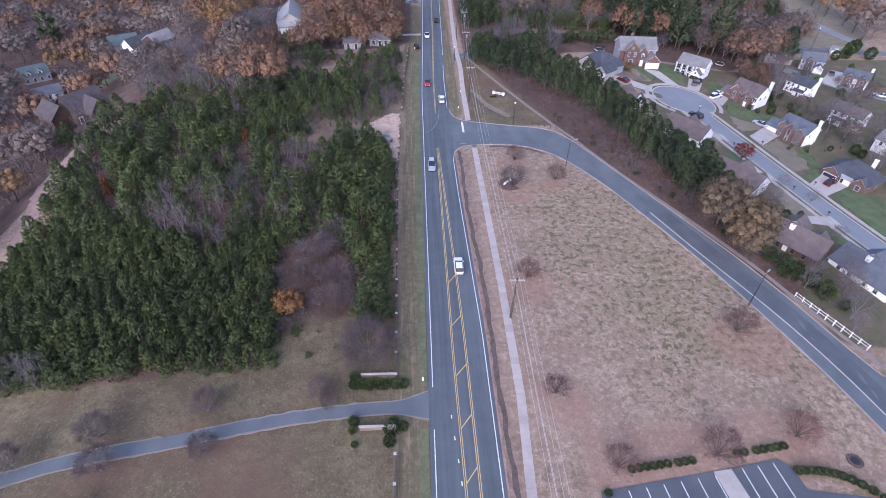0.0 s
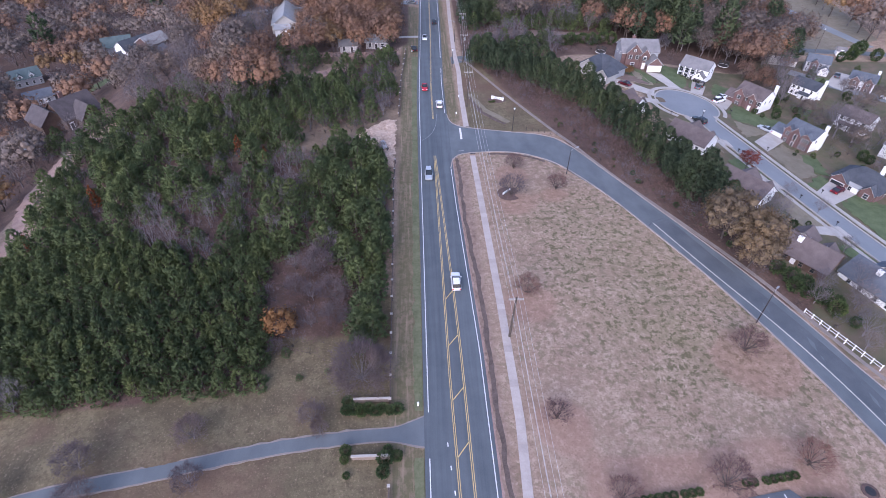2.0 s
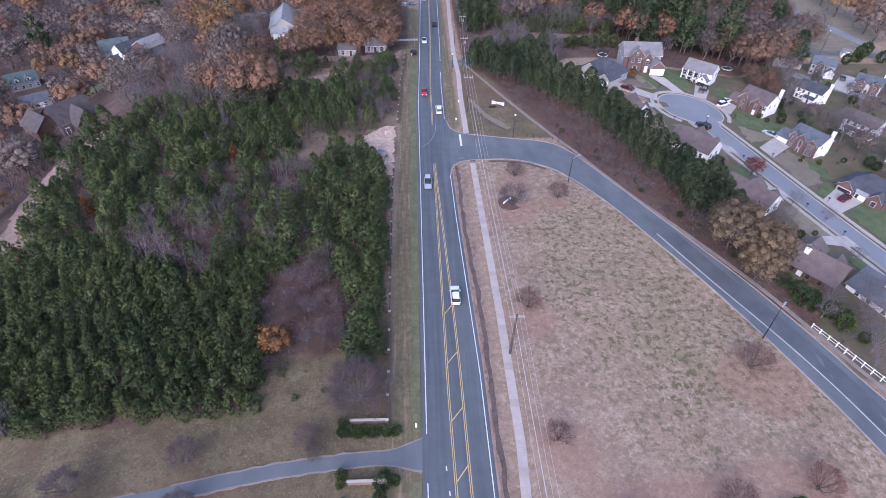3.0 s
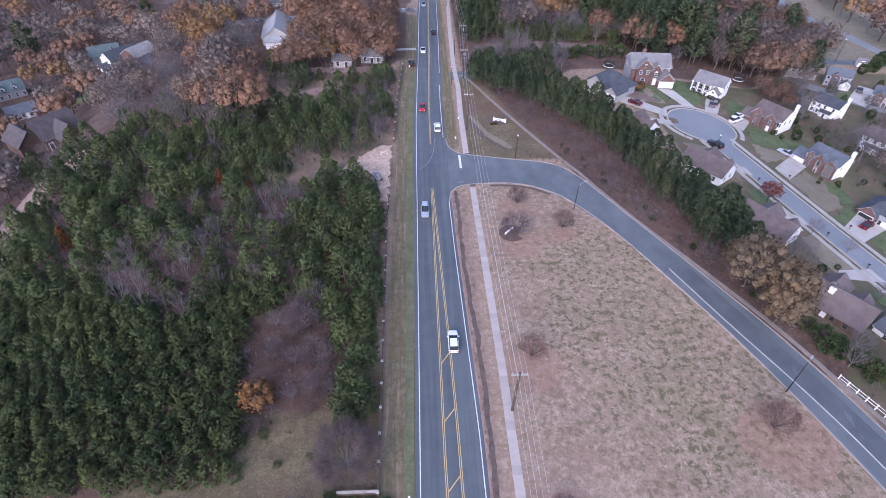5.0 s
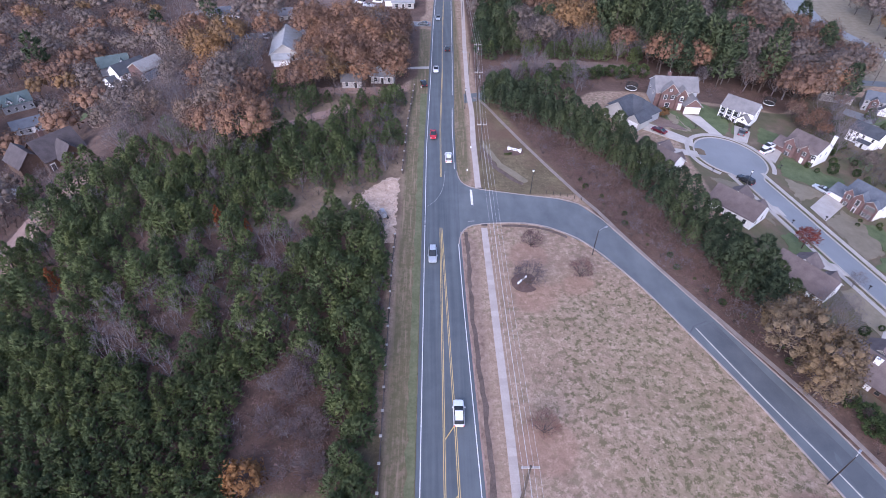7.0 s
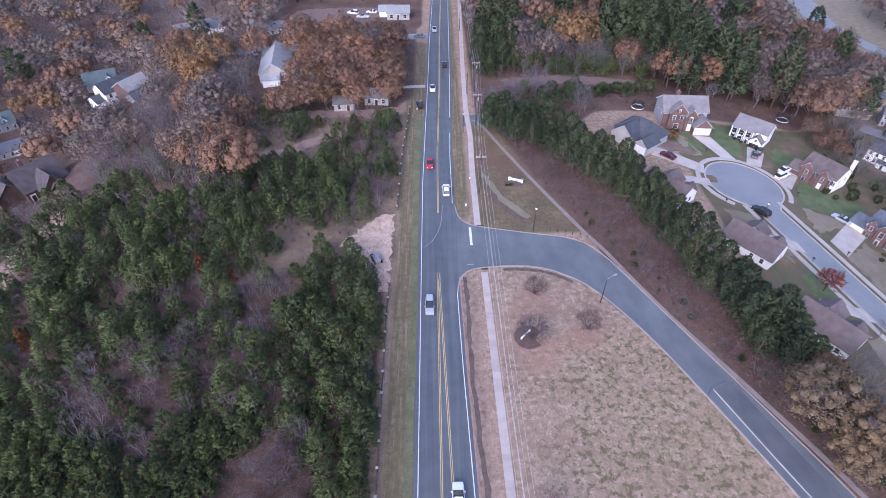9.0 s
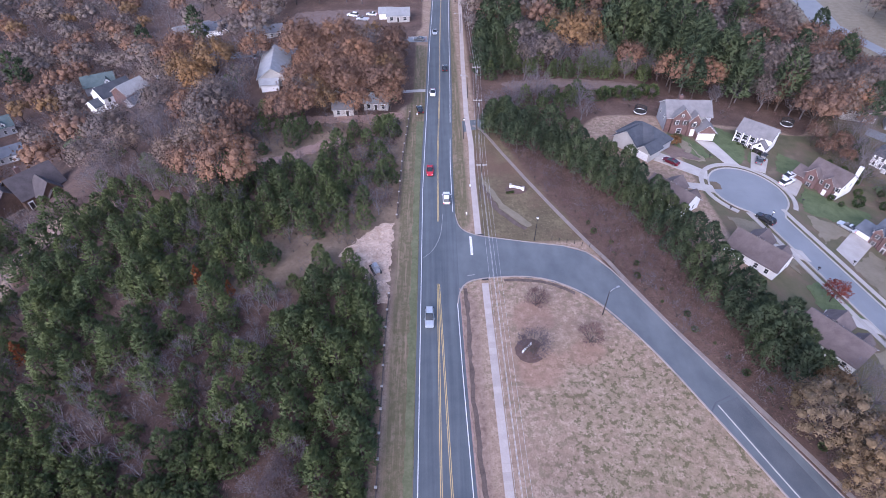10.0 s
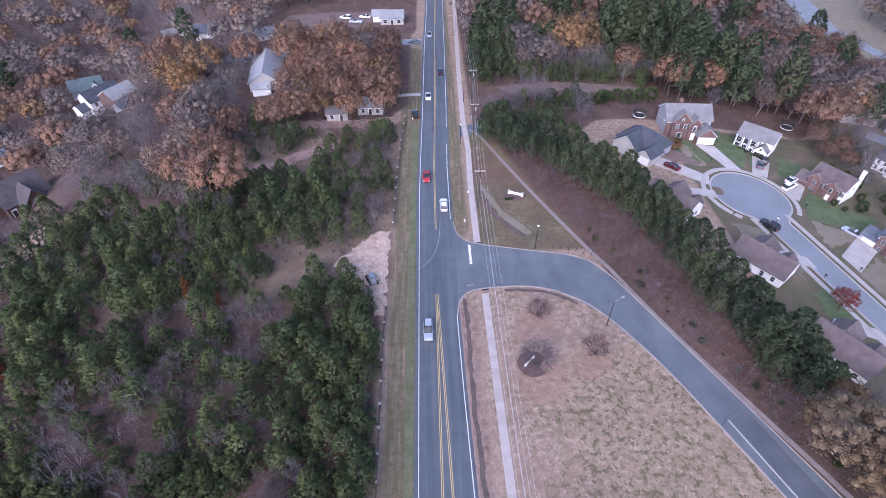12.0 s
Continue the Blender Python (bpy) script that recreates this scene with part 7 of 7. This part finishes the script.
part("body", Build().box(-0.6, 0.6, -1.3, 0.9, 0.45, 1.3, 0.15), SIDING_GREY, loader)
cabin = part("cabin", Build().box(-0.55, 0.55, -0.6, 0.8, 1.3, 2.1, 0.12), METAL, loader)
part("window", Build().box(-0.45, 0.45, 0.78, 0.83, 1.4, 1.95), GLASS, cabin)
for s in (-1, 1):
    part("track", Build().box(s * 0.8 - 0.22, s * 0.8 + 0.22, -1.4, 1.1, -0.05, 0.62, 0.18), BLACK, loader, "black rubber track")
    part("arm", Build().tube([(s * 0.7, -1.2, 1.35), (s * 0.7, 0.9, 1.2), (s * 0.7, 1.7, 0.4)], [0.1, 0.1, 0.08], 6), METAL, loader)
part("bucket", Build().add([(-0.95, 1.6, 0.05), (0.95, 1.6, 0.05), (0.95, 2.3, 0.0), (-0.95, 2.3, 0.0), (-0.95, 1.6, 0.75), (0.95, 1.6, 0.75), (0.95, 1.75, 0.75), (-0.95, 1.75, 0.75)], [(3, 2, 1, 0), (0, 1, 5, 4), (4, 5, 6, 7), (2, 3, 7, 6), (1, 2, 6, 5), (3, 0, 4, 7)]), DARK_METAL, loader)
for x, y in ((14.0, 138), (0.9, 34), (0.4, 190), (15.6, 150)):
    e = thing("marker_post", at(x, y), "small white roadside marker box", "marker")
    part("post", Build().box(-0.05, 0.05, -0.05, 0.05, -0.1, 0.9), WOOD, e)
    part("box", Build().box(-0.16, 0.16, -0.3, 0.3, 0.9, 1.25, 0.08), TRIM, e)
for x, y in ((88.2, 165.6), (107.6, 146.6), (107.5, 122), (111.6, 100), (96.2, 118.5), (83.6, 140), (102.7, 96), (106, 85)):
    e = thing("mailbox", at(x, y, 30), "dark mailbox on a post by the kerb", "mailbox", "mailboxes")
    part("post", Build().box(-0.06, 0.06, -0.06, 0.06, -0.1, 1.0), DARK_METAL, e)
    part("box", Build().box(-0.14, 0.14, -0.28, 0.28, 1.0, 1.3, 0.08), DARK_METAL, e)
for x, y in ((74.3, 191), (126, 191.5)):
    e = thing("trampoline", at(x, y), "round garden trampoline with dark safety net", "trampoline", "trampolines")
    net = Build()
    for k in range(44):
        a = k * math.pi / 22
        net.tube([(1.92 * math.cos(a), 1.92 * math.sin(a), 0.9), (1.92 * math.cos(a), 1.92 * math.sin(a), 2.45)], [0.045, 0.045], 4)
    for k in range(9):
        net.tube([(1.92 * math.cos(a), 1.92 * math.sin(a), 0.95 + 0.185 * k) for a in np.linspace(0, 2 * math.pi, 25)], [0.035] * 25, 4)
    part("safety_net", net, BLACK, e, "black mesh safety net")
    pts = [(1.9 * math.cos(a), 1.9 * math.sin(a), 0.8) for a in np.linspace(0, 2 * math.pi, 25)]
    part("rim", Build().tube(pts, [0.16] * 25, 6), TRIM, e, "white padded rim")
    part("mat", Build().prism([p[:2] for p in pts[:-1]], 0.74, 0.79), BLACK, e)
    for k in range(6):
        a = k * math.pi / 3
        part("net_pole", Build().tube([(1.95 * math.cos(a), 1.95 * math.sin(a), -0.1), (1.95 * math.cos(a), 1.95 * math.sin(a), 2.5)], [0.05, 0.04], 5), BLACK, e)

# ---- cars ----
def loft(sections):
    """A closed body through cross-sections: rows of (y, half width, z bottom, z top, top half width)."""
    b = Build()
    pts, fs = [], []
    for y, hw, z0, z1, tw in sections:
        zm = z0 + (z1 - z0) * 0.55
        pts += [(-hw * 0.92, y, z0), (hw * 0.92, y, z0), (hw, y, zm), (tw, y, z1), (-tw, y, z1), (-hw, y, zm)]
    for i in range(len(sections) - 1):
        for k in range(6):
            fs.append((i * 6 + k, i * 6 + (k + 1) % 6, i * 6 + 6 + (k + 1) % 6, i * 6 + 6 + k))
    n = len(pts)
    fs += [tuple(range(5, -1, -1)), tuple(range(n - 6, n))]
    return b.add(pts, fs)


def car(x, y, turn, paint, label, kind="sedan", up=0.05, group="cars on the road"):
    """A car that looks along +y before its turn."""
    e = thing("car", at(x, y, turn, up) @ Matrix.Scale(1.08, 4), label, "car", group)
    tall = {"sedan": 1.45, "suv": 1.75, "pickup": 1.8, "van": 1.85}[kind]
    ln = {"sedan": 4.6, "suv": 4.7, "pickup": 5.4, "van": 5.0}[kind] / 2
    hw, belt_z = 0.92, 0.92 if kind == "sedan" else 1.05
    part("body", loft([(-ln, hw * 0.8, 0.42, belt_z - 0.12, hw * 0.7), (-ln + 0.25, hw * 0.97, 0.3, belt_z - 0.02, hw * 0.85), (-ln * 0.5, hw, 0.26, belt_z, hw * 0.9), (ln * 0.35, hw, 0.26, belt_z, hw * 0.9), (ln - 0.35, hw * 0.95, 0.28, belt_z - 0.14, hw * 0.8), (ln, hw * 0.75, 0.4, belt_z - 0.3, hw * 0.62)]), paint, e)
    back = {"sedan": -ln * 0.72, "suv": -ln * 0.96, "pickup": -ln * 0.1, "van": -ln * 0.97}[kind]
    front = ln * 0.42
    cab = [(back, hw * 0.84, belt_z - 0.02, belt_z + 0.06, hw * 0.8), (back + (0.7 if kind == "sedan" else 0.25), hw * 0.84, belt_z - 0.02, tall - 0.05, hw * 0.66), (front - 1.0, hw * 0.84, belt_z - 0.02, tall - 0.03, hw * 0.66), (front, hw * 0.82, belt_z - 0.02, belt_z + 0.04, hw * 0.76)]
    glass = part("cabin_glass", loft(cab), GLASS, e, "dark tinted windows")
    part("roof_panel", loft([(back + (0.85 if kind == "sedan" else 0.3), hw * 0.68, tall - 0.1, tall + 0.0, hw * 0.6), (front - 1.25, hw * 0.68, tall - 0.1, tall + 0.02, hw * 0.6)]), paint, glass)
    for s in (-1, 1):
        part("pillar", Build().tube([(s * hw * 0.8, (back + front) / 2 - 0.3, belt_z), (s * hw * 0.68, (back + front) / 2 - 0.3, tall - 0.06)], [0.06, 0.05], 4), paint, glass)
        part("mirror", Build().box(s * hw - 0.02 if s > 0 else -hw - 0.18, s * hw + 0.18 if s > 0 else -hw + 0.02, front - 0.35, front - 0.2, belt_z - 0.02, belt_z + 0.14), paint, e)
        part("headlight", Build().box(s * 0.62 - 0.17, s * 0.62 + 0.17, ln - 0.22, ln - 0.06, 0.55, 0.72), LENS, e)
        part("tail_light", Build().box(s * 0.66 - 0.14, s * 0.66 + 0.14, -ln - 0.02, -ln + 0.1, 0.62, 0.85), RED_LENS, e)
        for yy in (-ln * 0.6, ln * 0.62):
            wheel = part("wheel", Build().tube([(s * 0.72, yy, 0.33), (s * 0.74, yy, 0.33), (s * 0.92, yy, 0.33), (s * 0.94, yy, 0.33)], [0.29, 0.33, 0.33, 0.29], 14), BLACK, e)
            part("rim", Build().tube([(s * 0.9, yy, 0.33), (s * 0.955, yy, 0.33)], [0.21, 0.19], 10), METAL, wheel)
    return e


car(4.5, 103.5, 180, CAR_SILVER, "silver four-wheel-drive wagon on the road", "suv")
car(9.0, 63.0, 0, CAR_WHITE, "white four-wheel-drive wagon on the road", "suv")
car(9.0, 145, 0, CAR_WHITE, "white four-wheel-drive wagon on the road", "suv")
car(4.6, 158, 180, CAR_RED, "red saloon car on the road", "sedan")
car(5.6, 206, 180, CAR_WHITE, "white saloon car on the road", "sedan")
car(10.2, 226, 0, CAR_BLACK, "black saloon car on the road", "sedan")
car(6.7, 262, 180, CAR_SILVER, "silver saloon car on the road", "sedan")
car(0.2, 254.5, 80, CAR_GREY, "dark grey saloon waiting at the side street", "sedan")
P = "parked cars"
car(91.6, 136.4, 28, CAR_BLACK, "black four-wheel-drive wagon parked at the kerb", "suv", 0.1, P)
car(107.6, 155.6, -62, CAR_WHITE, "white van parked on a driveway", "van", 0.14, P)
car(110.3, 159.2, -62, CAR_WHITE, "white saloon parked on a driveway", "sedan", 0.14, P)
car(74.8, 161.4, 42, CAR_MAROON, "dark red saloon parked on a driveway", "sedan", 0.14, P)
car(104.2, 166.2, -30, CAR_GREY, "dark grey saloon parked on a driveway", "sedan", 0.14, P)
car(106.6, 168.6, -34, CAR_BLACK, "black saloon parked on a driveway", "suv", 0.14, P)
car(117.4, 101.6, -62, CAR_MAROON, "dark red saloon parked on a driveway", "sedan", 0.14, P)
car(114.6, 136.4, 30, CAR_SILVER, "silver saloon parked beside a garage", "sedan", 0.14, P)
car(169, 183, -35, CAR_GREY, "grey saloon parked on a driveway", "sedan", 0.14, P)
car(175, 162, 40, CAR_WHITE, "white saloon parked on the back street", "sedan", 0.1, P)
car(-30.5, 283, 70, CAR_WHITE, "white van parked in a bare yard", "van", 0.1, P)
car(-25.5, 278, 80, CAR_SILVER, "silver pickup parked in a bare yard", "pickup", 0.1, P)
car(-22, 284, 80, CAR_WHITE, "white saloon parked in a bare yard", "sedan", 0.1, P)
car(-10, 256.5, 84, CAR_GREY, "grey saloon parked on the side street", "sedan", 0.06, P)
car(1.2, 194, 10, CAR_BLACK, "black saloon pulled in at the road edge", "sedan", 0.02, P)
car(-112, 252, 40, CAR_WHITE, "white saloon parked on a lane", "sedan", 0.1, P)
car(-66, 243, 20, CAR_SILVER, "silver saloon parked by a house", "sedan", 0.1, P)

# ---- slabs of the sidewalk beside the field ----
walk_thing = thing("sidewalk", pose(0, 0, 0), "concrete sidewalk of cast slabs along the field", "sidewalk", kind="structure")
wx = lambda y: float(np.interp(y, [-60, 13, 31, 58, 116], [14.9, 16.25, 17.35, 17.5, 17.0]))
slab = Build().box(-0.76, 0.76, 0.0, 1.48, -0.15, 0.07, 0.015).mesh("slab", WALK)
for i in range(110):
    y = -48 + 1.5 * i
    if y > 113.6:
        break
    ob = new("slab", slab)
    ob.parent = walk_thing
    ob.matrix_basis = pose(wx(y), y, 0.004 * math.sin(i * 2.3), 0, 0, math.degrees(-math.atan2(wx(y + 1.5) - wx(y), 1.5)))

# ---- wood chips and clods on the clearing ----
r_ = np.random.default_rng(5)
chips = Build()
for _ in range(700):
    x, y = r_.uniform(-15.5, -4.6), r_.uniform(109.5, 135)
    if not inside([(-4.6, 136), (-8, 135), (-15, 127.5), (-16, 124), (-12, 119), (-6.2, 109), (-4.8, 109.5)], x, y):
        continue
    a, s, h = r_.uniform(0, 6.28), r_.uniform(0.15, 0.75), r_.uniform(0.06, 0.32)
    c_, d_ = math.cos(a) * s, math.sin(a) * s
    chips.add([(x - c_, y - d_, 0.04), (x + d_ * 0.4, y - c_ * 0.4, 0.04), (x + c_, y + d_, 0.04), (x - d_ * 0.4, y + c_ * 0.4, 0.04), (x + 0.1 * c_, y, 0.05 + h)], [(0, 1, 4), (1, 2, 4), (2, 3, 4), (3, 0, 4)])
CHIP = surface("pale_wood_chips", (0.25, 0.175, 0.135), (0.52, 0.42, 0.345), 0.9, 6.0, 0.95, vary=0)
tagged(part("rubble", chips, CHIP), "pale wood chips and clods on bare clay", "rubble", kind="stuff")
